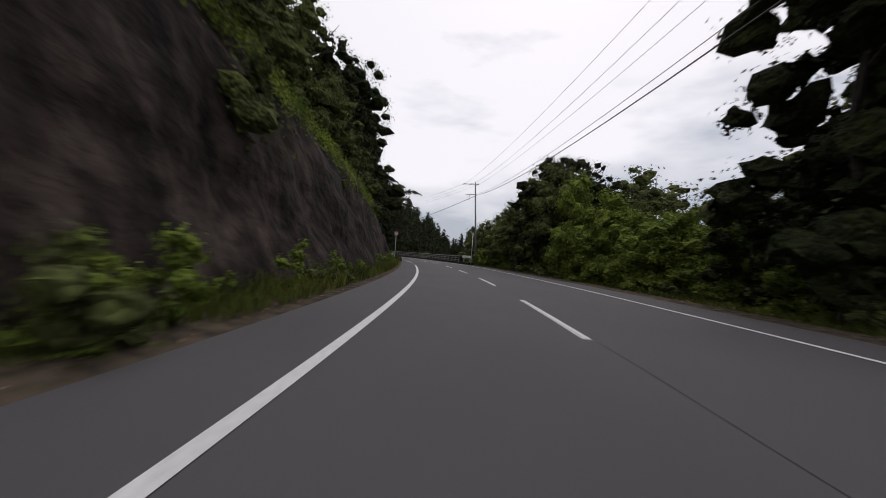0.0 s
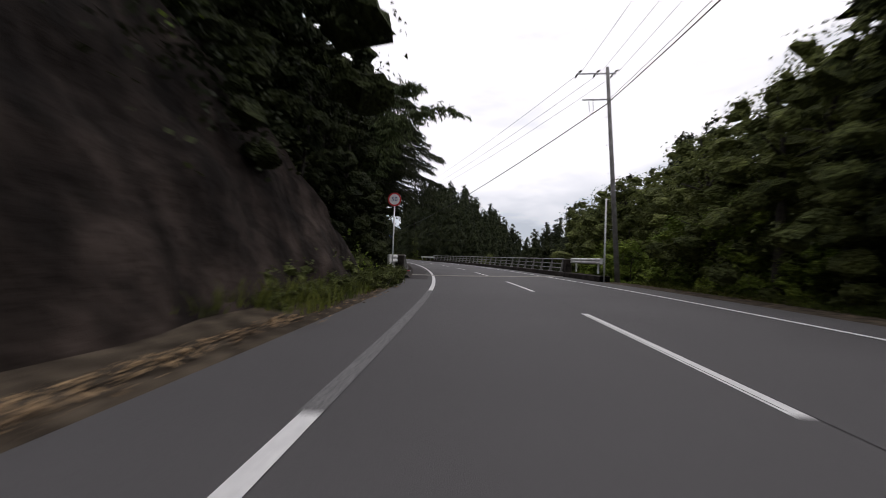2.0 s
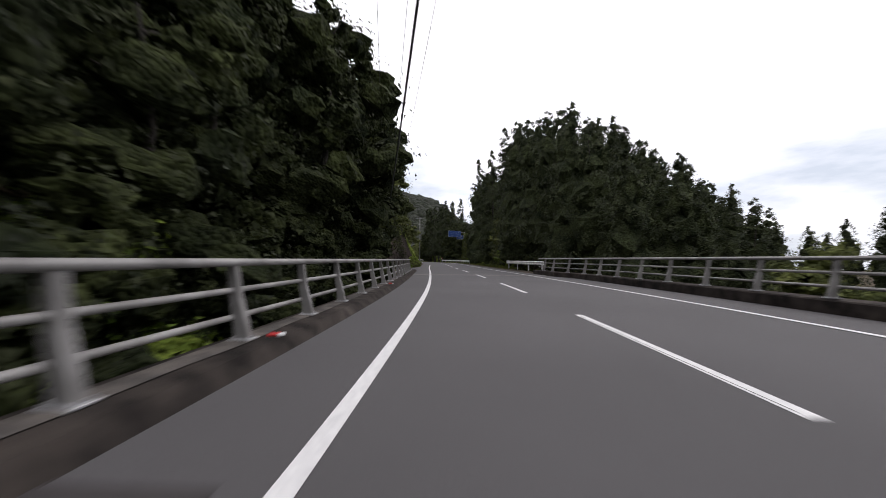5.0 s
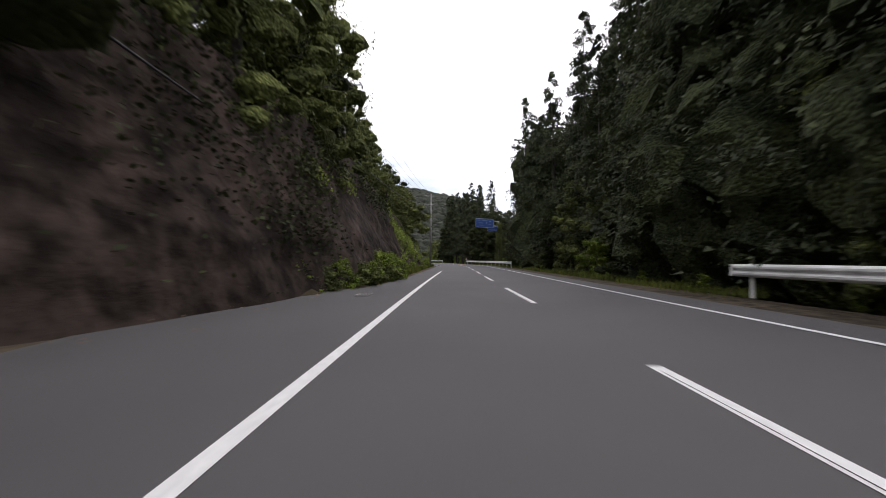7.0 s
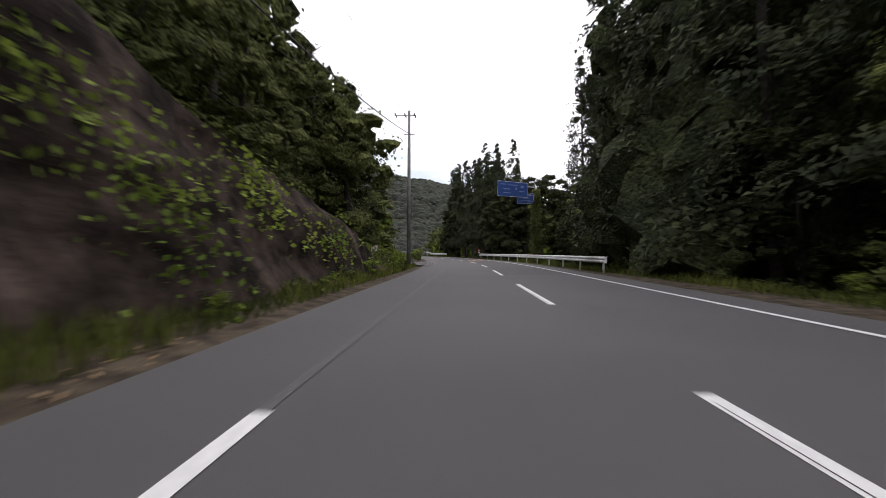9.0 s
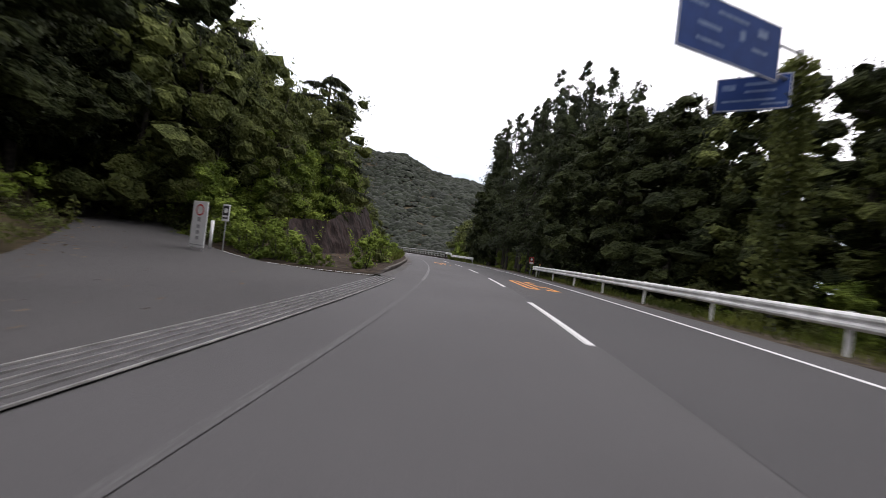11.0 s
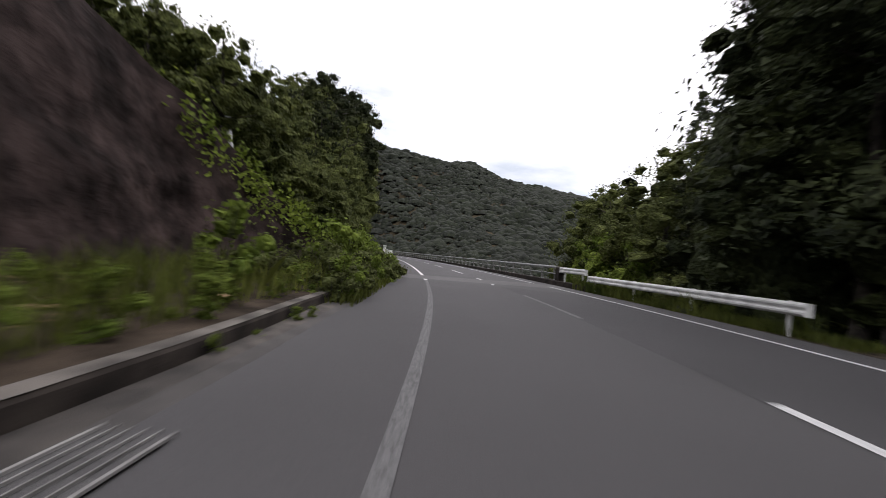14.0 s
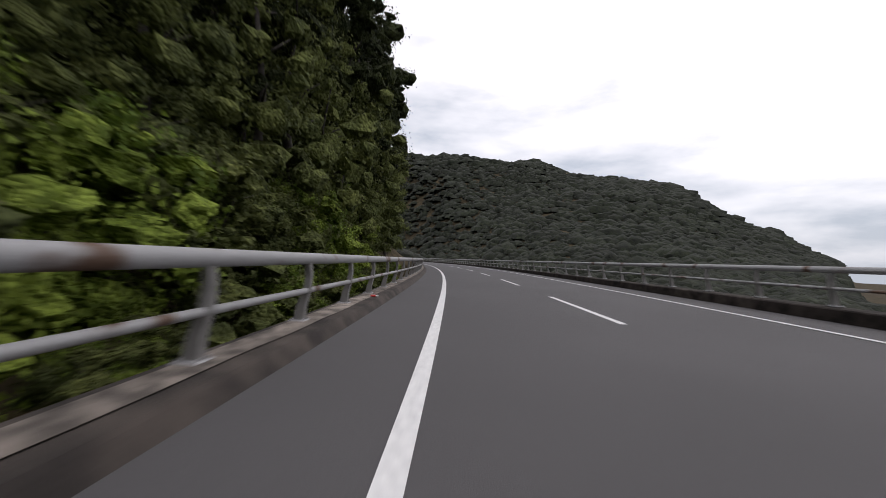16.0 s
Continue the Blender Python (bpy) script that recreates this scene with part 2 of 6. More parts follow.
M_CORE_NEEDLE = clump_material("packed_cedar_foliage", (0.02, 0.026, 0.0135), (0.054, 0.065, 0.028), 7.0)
CORES = {M_LEAF: M_CORE, M_DARK_SHADED: M_CORE_DARK, M_LEAF2: M_CORE_FRESH, M_NEEDLE: M_CORE_NEEDLE}
# this dark tone holds the overhanging trees' shade along with brown stains
M_SHADE_STAIN = material("shaded_stained_asphalt", (0.026, 0.0225, 0.0225), (0.055, 0.05, 0.0505), scale=1.3, rough=0.9, bump=0.45, bump_scale=120.0, spread=(0.3, 0.75), wide=0.3)
M_GRASS = leaf_material("verge_grass", (0.05, 0.07, 0.014), (0.17, 0.19, 0.04), trans=0.3)
M_DRY = leaf_material("dry_litter", (0.11, 0.072, 0.042), (0.3, 0.205, 0.115), trans=0.05, rough=0.9)
M_FAR = material("far_canopy", (0.0065, 0.0092, 0.005), (0.0195, 0.0245, 0.0115), scale=0.3, rough=1.0, bump=0.7, bump_scale=0.7, depth=1.2, island=0.2, detail=8.0, spread=(0.34, 0.7), big=0.3)
M_BLUE = material("blue_sign_sheet", (0.014, 0.05, 0.2), (0.02, 0.065, 0.25), scale=2.0, rough=0.75, bump=0)
M_FADED = material("faded_lettering", (0.1, 0.16, 0.34), (0.2, 0.28, 0.46), scale=6.0, rough=0.5, bump=0)
M_SIGNWHITE = material("white_sign_sheet", (0.7, 0.7, 0.7), (0.8, 0.8, 0.8), scale=3.0, rough=0.45, bump=0)
M_RED = material("red_sign_sheet", (0.5, 0.02, 0.02), (0.6, 0.03, 0.03), scale=3.0, rough=0.45, bump=0)
M_BLACK = material("black_ink", (0.015, 0.015, 0.015), (0.03, 0.03, 0.03), scale=3.0, rough=0.6, bump=0)


# ---- the road's line: heading every 10 m along the centre line ----
TH_S = [-10.0 + 10.0 * i for i in range(45)]
TH = [-10.74, -7.96, -5.23, -1.99, -0.19, 1.54, 6.97, 9.77, 12.15, 14.75, 16.51, 18.96, 19.6, 20.1, 19.82, 19.23, 19.51, 19.46,
      19.73, 21.65, 25.96, 28.79, 31.56, 33.59, 37.56, 42.52, 45.84, 47.04, 48.1, 49.45, 50.86, 52.26, 53.66, 55.07, 56.47, 57.88,
      59.3, 60.7, 62.1, 63.5, 64.9, 66.3, 67.7, 69.1, 70.5]
SF = np.arange(-10.0, 430.1, 1.0)
_th = np.interp(SF, TH_S, np.radians(TH))
_th = np.convolve(np.pad(_th, 4, 'edge'), np.ones(9) / 9, 'valid')
_x = np.concatenate([[0], np.cumsum(-np.sin((_th[1:] + _th[:-1]) / 2))])
_y = np.concatenate([[0], np.cumsum(np.cos((_th[1:] + _th[:-1]) / 2))])
_x -= _x[10]
_y -= _y[10]
# straight run behind the start
_back = np.arange(-60.0, -10.0, 1.0)
_t0 = _th[0]
_x = np.concatenate([_x[0] - np.sin(_t0) * (_back + 10), _x])
_y = np.concatenate([_y[0] + np.cos(_t0) * (_back + 10), _y])
_th = np.concatenate([np.full(len(_back), _t0), _th])
SF = np.concatenate([_back, SF])
WL_S = [-10, 35, 80, 125, 170, 215, 260, 305, 350]
WL = [3.33, 3.48, 3.42, 3.36, 3.17, 3.44, 3.55, 3.63, 3.63]
WR = [4.38, 4.3, 4.09, 3.59, 3.72, 3.95, 3.96, 3.95, 3.94]


def head(s):
    return float(np.interp(s, SF, _th))


def xy(s, o):
    """World x and y at s metres along the centre line and o metres to its left."""
    t = np.interp(s, SF, _th)
    return np.interp(s, SF, _x) - np.cos(t) * o, np.interp(s, SF, _y) - np.sin(t) * o


def wl(s):
    return np.interp(s, WL_S, WL)


def wr(s):
    return np.interp(s, WL_S, WR)


def at(s, o, z=0.0, turn=0.0):
    """The pose of a thing that faces along the road at (s, o)."""
    x, y = xy(s, o)
    return pose(float(x), float(y), z, 0, 0, math.degrees(head(s)) + turn)


def to_road(X, Y):
    """(s, o) of world places."""
    X, Y = np.asarray(X, float).ravel(), np.asarray(Y, float).ravel()
    s, o = np.empty_like(X), np.empty_like(X)
    for i in range(0, len(X), 4000):
        a, b = X[i:i + 4000, None], Y[i:i + 4000, None]
        j = ((a - _x) ** 2 + (b - _y) ** 2).argmin(1)
        dx, dy = X[i:i + 4000] - _x[j], Y[i:i + 4000] - _y[j]
        s[i:i + 4000] = SF[j] - np.sin(_th[j]) * dx + np.cos(_th[j]) * dy
        o[i:i + 4000] = -np.cos(_th[j]) * dx - np.sin(_th[j]) * dy
    return s, o


# ---- mesh helpers ----
def mesh_of(name, verts, faces, mat, smooth=False):
    me = bpy.data.meshes.new(name)
    me.from_pydata([tuple(v) for v in verts], [], faces)
    me.materials.append(mat)
    if smooth:
        me.polygons.foreach_set("use_smooth", [True] * len(me.polygons))
    me.update()
    return me


def quick_mesh(name, verts, nper, mat):
    """A mesh of loose polygons of nper corners each, from an array (n * nper, 3)."""
    verts = np.asarray(verts, np.float32)
    n = len(verts) // nper
    me = bpy.data.meshes.new(name)
    me.vertices.add(len(verts))
    me.vertices.foreach_set("co", verts.ravel())
    me.loops.add(n * nper)
    me.loops.foreach_set("vertex_index", np.arange(n * nper, dtype=np.int32))
    me.polygons.add(n)
    me.polygons.foreach_set("loop_start", np.arange(0, n * nper, nper, dtype=np.int32))
    me.materials.append(mat)
    me.update(calc_edges=True)
    return me


def under(name, me, parent, label=""):
    ob = new(name, me)
    ob.parent = parent
    if label:
        tagged(ob, label)
    return ob


def part(name, bm, mat, parent, label="", smooth=False):
    me = bpy.data.meshes.new(name)
    bm.to_mesh(me)
    bm.free()
    me.materials.append(mat)
    if smooth:
        me.polygons.foreach_set("use_smooth", [True] * len(me.polygons))
    return under(name, me, parent, label)


def box(bm, cx, cy, cz, sx, sy, sz, bevel=0.0, m=None):
    """Adds a box of that middle and size, with bevelled edges."""
    r = bmesh.ops.create_cube(bm, size=1.0)
    vs = r["verts"]
    bmesh.ops.scale(bm, vec=(sx, sy, sz), verts=vs)
    if bevel:
        es = list({e for v in vs for e in v.link_edges})
        out = bmesh.ops.bevel(bm, geom=es, offset=bevel, segments=1, affect='EDGES')
        vs = list({v for f in out["faces"] for v in f.verts} | {v for v in vs if v.is_valid})
    bmesh.ops.translate(bm, vec=(cx, cy, cz), verts=vs)
    if m is not None:
        bmesh.ops.transform(bm, matrix=m, verts=vs)
    return vs


def rod(bm, a, b, r0, r1=None, seg=10):
    """Adds a tapered rod from a to b."""
    a, b = Vector(a), Vector(b)
    d = b - a
    res = bmesh.ops.create_cone(bm, cap_ends=True, segments=seg, radius1=r0, radius2=r0 if r1 is None else r1, depth=d.length)
    m = Matrix.Translation((a + b) / 2) @ d.to_track_quat('Z', 'Y').to_matrix().to_4x4()
    bmesh.ops.transform(bm, matrix=m, verts=res["verts"])


def ribbon(name, s0, s1, profile, mat, ds=1.0, smooth=False, wobble=None):
    """A strip along the road. profile(s) gives a list of (o, z) across it."""
    ss = np.linspace(s0, s1, max(2, int(round((s1 - s0) / ds)) + 1))
    verts, n = [], len(profile(s0))
    for s in ss:
        for o, z in profile(s):
            x, y = xy(s, o)
            v = Vector((float(x), float(y), z))
            verts.append(wobble(v, s, o, z) if wobble else v)
    faces = []
    for i in range(len(ss) - 1):
        for j in range(n - 1):
            a = i * n + j
            faces.append((a, a + 1, a + n + 1, a + n))
    return mesh_of(name, verts, faces, mat, smooth)


def structure(name, me, label=""):
    return tagged(new(name, me), label, kind="structure")


# ---- lie of the land ----
def smooth01(a, b, v):
    t = np.clip((np.asarray(v, float) - a) / (b - a), 0, 1)
    return t * t * (3 - 2 * t)


WALL_A = ([-60, -10, 10, 20, 30, 38, 41, 43.5, 45.5], [7.5, 7.2, 6.6, 6.2, 5.8, 5.4, 4.2, 2.0, 0.3])
WALL_B = ([113, 118, 125, 140, 148, 155, 163, 166], [0.5, 4.0, 7.0, 7.2, 6.0, 3.6, 1.8, 0.3])
WALL_C = ([195.5, 197, 201, 204, 211, 217, 219, 224, 229, 234, 237, 239, 241.5], [1.0, 1.5, 1.95, 2.4, 3.35, 3.75, 4.1, 5.0, 5.4, 5.3, 4.0, 2.4, 0.3])


def wall_top(s):
    s = np.asarray(s, float)
    z = np.zeros_like(s)
    for a, b in (WALL_A, WALL_B, WALL_C):
        z = np.maximum(z, np.where((s >= a[0]) & (s <= a[-1]), np.interp(s, a, b), 0))
    return z


def wall_foot(s):
    """How far to the left of the centre line the hillside begins."""
    return np.interp(s, [-60, 50, 56, 104, 112, 120, 130, 165, 176, 180, 194, 197, 236, 244, 250, 330, 345],
                     [6.2, 6.2, 8.5, 8.5, 7.4, 7.6, 6.2, 6.2, 7.0, 9.0, 9.2, 8.9, 9.0, 6.5, 7.2, 7.2, 6.5])


BATTER = 0.40
# side road: left edge, right edge and height, from the mouth up
SIDE_S = [((178.6, 4.75), (193.4, 4.75), 0.0), ((181.2, 6.6), (193.0, 6.6), 0.01), ((184.0, 8.8), (193.05, 8.4), 0.05), ((187.0, 11.0), (193.9, 10.4), 0.14), ((190.3, 13.8), (195.0, 12.0), 0.28),
          ((195.4, 18.0), (199.2, 15.9), 0.6), ((199.9, 22.2), (203.5, 19.9), 0.95), ((206.5, 27.8), (210.0, 25.2), 2.0), ((214.5, 34.5), (218.0, 32.0), 3.4)]
SIDE_LR = [(tuple(float(v) for v in xy(*a)), tuple(float(v) for v in xy(*b)), z) for a, b, z in SIDE_S]
SIDE_XY = [((a[0] + b[0]) / 2, (a[1] + b[1]) / 2, z, math.hypot(a[0] - b[0], a[1] - b[1])) for a, b, z in SIDE_LR]

# skyline of the far hills: bearing to the left of +y, degrees, and its height in degrees
SKY_AZ = [-180, -60, -20, 1, 3.4, 6, 7.9, 10.8, 12.6, 17.4, 24, 31.6, 35.7, 42, 48, 52, 60, 75, 100, 140, 180]
SKY_EL = [0.3, 0.3, 0.4, 0.4, 1.0, 2.2, 3.4, 4.6, 5.7, 9.5, 11.2, 11.9, 13.9, 13.7, 14.4, 14.0, 14.5, 15.0, 10.0, 4.0, 0.3]
HUB = (-80.0, 232.0)


def land(X, Y):
    """Height of the ground at world places."""
    X, Y = np.asarray(X, float).ravel(), np.asarray(Y, float).ravel()
    s, o = to_road(X, Y)
    foot, zt = wall_foot(s), wall_top(s)
    # left: hillside
    e = np.maximum(o - foot - 1.5 * smooth01(0.2, 1.5, zt), 0)
    face = np.minimum(e / BATTER, zt)
    above = np.maximum(e - zt * BATTER, 0)
    hill = face + 42 * np.tanh(above * np.interp(s, [-60, 40, 60, 100, 120, 165, 180, 234, 245, 274, 296, 430], [.85, .85, .75, .75, .85, .8, .42, .42, .62, .66, 1.05, 1.05]) / 42)
    bridge1 = smooth01(51, 57, s) * (1 - smooth01(103, 109, s))
    bridge2 = smooth01(245, 251, s) * (1 - smooth01(322, 334, s))
    dip = bridge1 * 4.5 + bridge2 * 4.0
    left = hill - dip * (1 - smooth01(8, 17, o))
    r = np.maximum(-o - 7.5, 0)
    fall = np.interp(s, [-60, 40, 54, 104, 112, 230, 250, 330, 345], [.10, .12, .28, .28, .2, .2, .3, .3, .25])
    right = -26 * np.tanh(r * fall / 26) - dip * 0.8
    z = np.where(o > 0, left, right) - 0.16
    z = np.where((o < foot) & (o > -7.5) & (dip < 0.05), -0.16, z)
    # side road bed
    best = np.full_like(z, 99.0)
    bz = np.zeros_like(z)
    for (x0, y0, z0, w0), (x1, y1, z1, w1) in zip(SIDE_XY[:-1], SIDE_XY[1:]):
        dx, dy = x1 - x0, y1 - y0
        t = np.clip(((X - x0) * dx + (Y - y0) * dy) / (dx * dx + dy * dy), 0, 1)
        d = np.hypot(X - x0 - t * dx, Y - y0 - t * dy) - (w0 + t * (w1 - w0)) / 2
        hit = d < best
        best, bz = np.where(hit, d, best), np.where(hit, z0 + t * (z1 - z0), bz)
    k = 1 - smooth01(1.2, 5.5, best)
    z = np.where((o > 4.5) & (s > 165) & (s < 260), z * (1 - k) + (bz - 0.2) * k, z)
    # far country
    dist = np.hypot(X - HUB[0], Y - HUB[1])
    near_road = np.abs(o)
    az = np.degrees(np.arctan2(-(X - HUB[0]), Y - HUB[1]))
    el = np.interp(az, SKY_AZ, SKY_EL)
    ridge = 1000 * np.tan(np.radians(el)) * smooth01(160, 1000, dist) ** 1.1 * (1 - 0.6 * smooth01(1100, 2600, dist))
    plain = -70 * smooth01(120, 700, dist) * (1 - smooth01(1, 4, az) * (1 - smooth01(120, 150, az)))
    far = smooth01(45, 190, near_road)
    wave = np.array([noise.noise(Vector((a * 0.006, b * 0.006, 0.3))) for a, b in zip(X, Y)]) * smooth01(250, 600, dist) * 14 * (el > 2)
    return z * (1 - far) + far * (ridge + plain + wave + 0.35 * z * (1 - smooth01(150, 500, near_road)))


def land_at(s, o):
    x, y = xy(s, o)
    return float(land([x], [y])[0])


def ground_sheet():
    def axis(lo, hi, step, far):
        core = np.arange(lo, hi + step / 2, step)
        out, d = [], step
        v = 0.0
        while v < far:
            d *= 1.13
            v += d
            out.append(v)
        out = np.array(out)
        return np.concatenate([lo - out[::-1], core, hi + out])
    xs, ys = axis(-230, 110, 2.5, 4200), axis(-60, 380, 2.5, 4200)
    gx, gy = np.meshgrid(xs, ys)
    z = land(gx, gy)
    verts = np.stack([gx.ravel(), gy.ravel(), z], -1)
    nx, ny = len(xs), len(ys)
    i, j = np.meshgrid(np.arange(nx - 1), np.arange(ny - 1))
    a = (j * nx + i).ravel()
    faces = np.stack([a, a + 1, a + nx + 1, a + nx], -1).tolist()
    return structure("ground", mesh_of("ground", verts.tolist(), faces, M_SOIL, True), "dark leaf-littered forest ground and hills")


ground_sheet()

# ---- road, verges, kerbs ----
B1, B2 = (51.5, 108.0), (245.0, 330.0)


def kerb_o(s):
    """The kerb's face below the third slope."""
    return float(np.interp(s, [194, 200, 206, 216, 222, 230, 233, 243], [5.0, 5.02, 5.14, 5.18, 5.25, 5.28, 5.4, 5.45]))


def left_edge(s):
    return float(np.interp(s, [-60, 49, 52, 106, 112, 121, 126, 131, 140, 177, 179, 193, 195, 208, 222, 233, 240, 246, 430], [4.7, 4.8, 4.8, 4.8, 5.6, 7.2, 6.9, 5.2, 4.8, 4.8, 4.75, 4.75, 5.0, 5.17, 5.26, 5.42, 5.45, 5.05, 5.05]))


def right_edge(s):
    return float(np.interp(s, [-60, 10, 30, 52, 54, 106, 108, 150, 210, 250, 430], [-6.6, -6.4, -6.2, -6.0, -5.9, -5.8, -5.2, -5.0, -5.3, -5.7, -5.7]))


road = structure("road", ribbon("road", -55, 425, lambda s: [(right_edge(s), -0.015), (-2.2, 0.0), (0, 0.0), (2.2, 0.0), (left_edge(s), -0.01)], M_ASPHALT), "worn grey two-lane asphalt road")


def line(name, s0, s1, o, width, mat, z=0.005, label=""):
    f = o if callable(o) else (lambda s: o)
    return under(name, ribbon(name, s0, s1, lambda s: [(float(f(s)) - width / 2, z), (float(f(s)) + width / 2, z)], mat, ds=0.5 if s1 - s0 < 8 else 1.0), road, label)


line("edge_line", -55, 34.5, lambda s: wl(s) - 0.012, 0.142, M_PAINT, label="white edge line")
line("edge_line", 34.5, 43.9, wl, 0.17, M_WORN, label="faded white edge line")
line("edge_line", 43.9, 53.2, lambda s: wl(s) - 0.012, 0.142, M_PAINT)
line("edge_line", 54.2, 80.6, lambda s: wl(s) - 0.012, 0.142, M_PAINT)
line("edge_line", 81.4, 150, lambda s: wl(s) - 0.012, 0.142, M_PAINT)
line("edge_line", 150, 194, wl, 0.1, M_FAINT, label="badly worn white edge line")
line("edge_line", 194, 243.6, wl, 0.125, M_WORN, label="badly worn white edge line")
line("edge_line", 243.75, 244.42, lambda s: 3.51, 0.17, M_PAINT)
line("edge_line", 247.25, 425, lambda s: wl(s) - 0.004, 0.168, M_PAINT)
line("edge_line", -55, 56.7, lambda s: -wr(s), 0.15, M_PAINT)
line("edge_line", 57.7, 83.3, lambda s: -wr(s), 0.15, M_PAINT)
line("edge_line", 84.1, 248.4, lambda s: -wr(s), 0.15, M_PAINT)
line("edge_line", 251.0, 425, lambda s: -wr(s), 0.15, M_PAINT)
for k in range(-5, 24):
    s1 = 10.0 * k + 10 + (0.53 if k >= 12 else 0) + (0.25 if k >= 17 else 0)
    line("centre_dash", s1 - 5, s1, 0.0, 0.15, M_WORN if k == 23 else M_PAINT)
line("centre_dash", 244.95, 245.65, 0.18, 0.14, M_PAINT)
line("centre_dash", 248.6, 249.95, 0.03, 0.15, M_PAINT)
for k in range(16):
    line("centre_dash", 255.1 + 10.75 * k, 260.4 + 10.75 * k, 0.0, 0.15, M_PAINT)

SEAMS = ((-12.0, 52.0, -0.09), (211.0, 214.6, 1.17))
JOINT_O, JOINT_S = [-6.0, -3.8, -2.0, 0.2, 1.9, 3.5, 4.9], [4.75, 3.45, 2.4, 1.15, 0.4, 0.05, 0.15]
for s0, width, curve in ((53.1, 0.34, 1.0), (53.56, 0.34, 1.0), (80.55, 0.22, 0.8), (80.87, 0.22, 0.8), (108.6, 0.4, 0.2)):
    vs = []
    for o in np.linspace(right_edge(s0) + 0.1, left_edge(s0) - 0.1, 30):
        for d in (0, width):
            x, y = xy(s0 + d + curve * float(np.interp(o, JOINT_O, JOINT_S)), o)
            vs.append((float(x), float(y), 0.008))
    under("expansion_joint", mesh_of("expansion_joint", vs, [(2 * i, 2 * i + 2, 2 * i + 3, 2 * i + 1) for i in range(29)], M_JOINT), road, "pale mortar expansion joint")
under("newer_lane", ribbon("newer_lane", 218, 244.3, lambda s: [(-wr(s) + 0.02, 0.003), (-2.2, 0.003), (0.1, 0.003)], M_NEW), road, "darker newer asphalt of one lane")
under("newer_lane", ribbon("newer_lane", 166, 213, lambda s: [(-wr(s) + 0.02, 0.003), (-2.0, 0.003), (-0.12, 0.003)], M_NEW), road, "darker newer asphalt of one lane")
vs = []
for o in np.linspace(-5.4, 4.95, 16):
    for q in (244.2 + 0.4 * (4.0 - o), 247.0 + 0.44 * (4.5 - o)):
        x, y = xy(q, o)
        vs.append((float(x), float(y), 0.004))
M_PALE = material("pale_patch", (0.108, 0.105, 0.105), (0.128, 0.124, 0.123), scale=30.0, bump=0.4, bump_scale=120.0, wide=0.12)
under("approach_slab", mesh_of("approach_slab", vs, [(2 * i, 2 * i + 1, 2 * i + 3, 2 * i + 2) for i in range(15)], M_PALE), road, "paler concrete approach slab")

# strip whose colour paints in the trees' shade beside the kerb
under("shaded_shoulder", ribbon("shaded_shoulder", 49.5, 84, lambda s: [(wl(s) + 0.3 + 0.25 * noise.noise(Vector((s * 0.3, 1, 4))), 0.003), (4.1, 0.003), (left_edge(s) - 0.01, 0.001)], M_SHADE_STAIN), road, "dark shoulder strip with tree shade and brown stains painted in")

RISE = lambda s: 0.1 + 0.9 * float(smooth01(194.5, 198.5, s))
# dark seams along the middle of the road, and the old coat under the dashes
M_SEAM = material("tar_seam", (0.018, 0.018, 0.018), (0.05, 0.049, 0.049), scale=8.0, bump=0.2)
for s0, s1, o in SEAMS:
    line("tar_seam", s0, s1, lambda s, o=o: o + 0.03 * noise.noise(Vector((s * 0.4, o, 0))), 0.022 if o > 0 else 0.011, M_SEAM, 0.0035)
for k in range(-2, 20):
    s1 = 10.0 * k + 10 + (0.53 if k >= 12 else 0) + (0.25 if k >= 17 else 0)
    line("paint_gap", s1 - 4.9, s1 - 0.2, lambda s, k=k: 0.035 + 0.012 * noise.noise(Vector((s * 0.5, k, 0))), 0.012, M_SEAM, 0.0065)
# verges
structure("verge_left", ribbon("verge_left", -55, 51, lambda s: [(left_edge(s) - 0.02, -0.03), (5.3, 0.03), (6.0, 0.12), (6.9, 0.3)], M_VERGE), "leaf-strewn soil verge below the slope")
structure("verge_middle", ribbon("verge_middle", 109, 176, lambda s: [(left_edge(s) - 0.02, -0.03), (left_edge(s) + 0.5, 0.03), (max(left_edge(s) + 0.8, 6.4), 0.12), (max(left_edge(s) + 1.2, 7.4), 0.25)], M_VERGE), "soil verge below the slope")
structure("verge_wall", ribbon("verge_wall", 194.2, 243, lambda s: [(kerb_o(s) + 0.18, 0.165 * RISE(s)), (6.6, 0.22 * RISE(s)), (8.0, 0.3 * RISE(s)), (9.6, 0.4 * RISE(s))], M_DIRT), "weedy raised strip behind the kerb")
structure("verge_right", ribbon("verge_right", -55, 53, lambda s: [(right_edge(s) + 0.02, -0.03), (right_edge(s) - 1.0, 0.0), (-8.5, -0.1), (-10.5, -0.5)], M_VERGE), "bare soil verge under trees")
structure("verge_far", ribbon("verge_far", 107, 246, lambda s: [(right_edge(s) + 0.02, -0.03), (right_edge(s) - 0.9, 0.0), (-7.6, -0.1), (-9.5, -0.6)], M_VERGE), "grassy soil verge behind the guard rail")

# kerbs and bridge edges
KERB = lambda o, out, h, slope=0.0: (lambda s: [(o(s) - out * slope, -0.02), (o(s), h - 0.03), (o(s) + out * 0.03, h), (o(s) + out * 0.62, h + 0.015), (o(s) + out * 0.62, -0.9), (o(s) + out * 0.3, -0.9)])
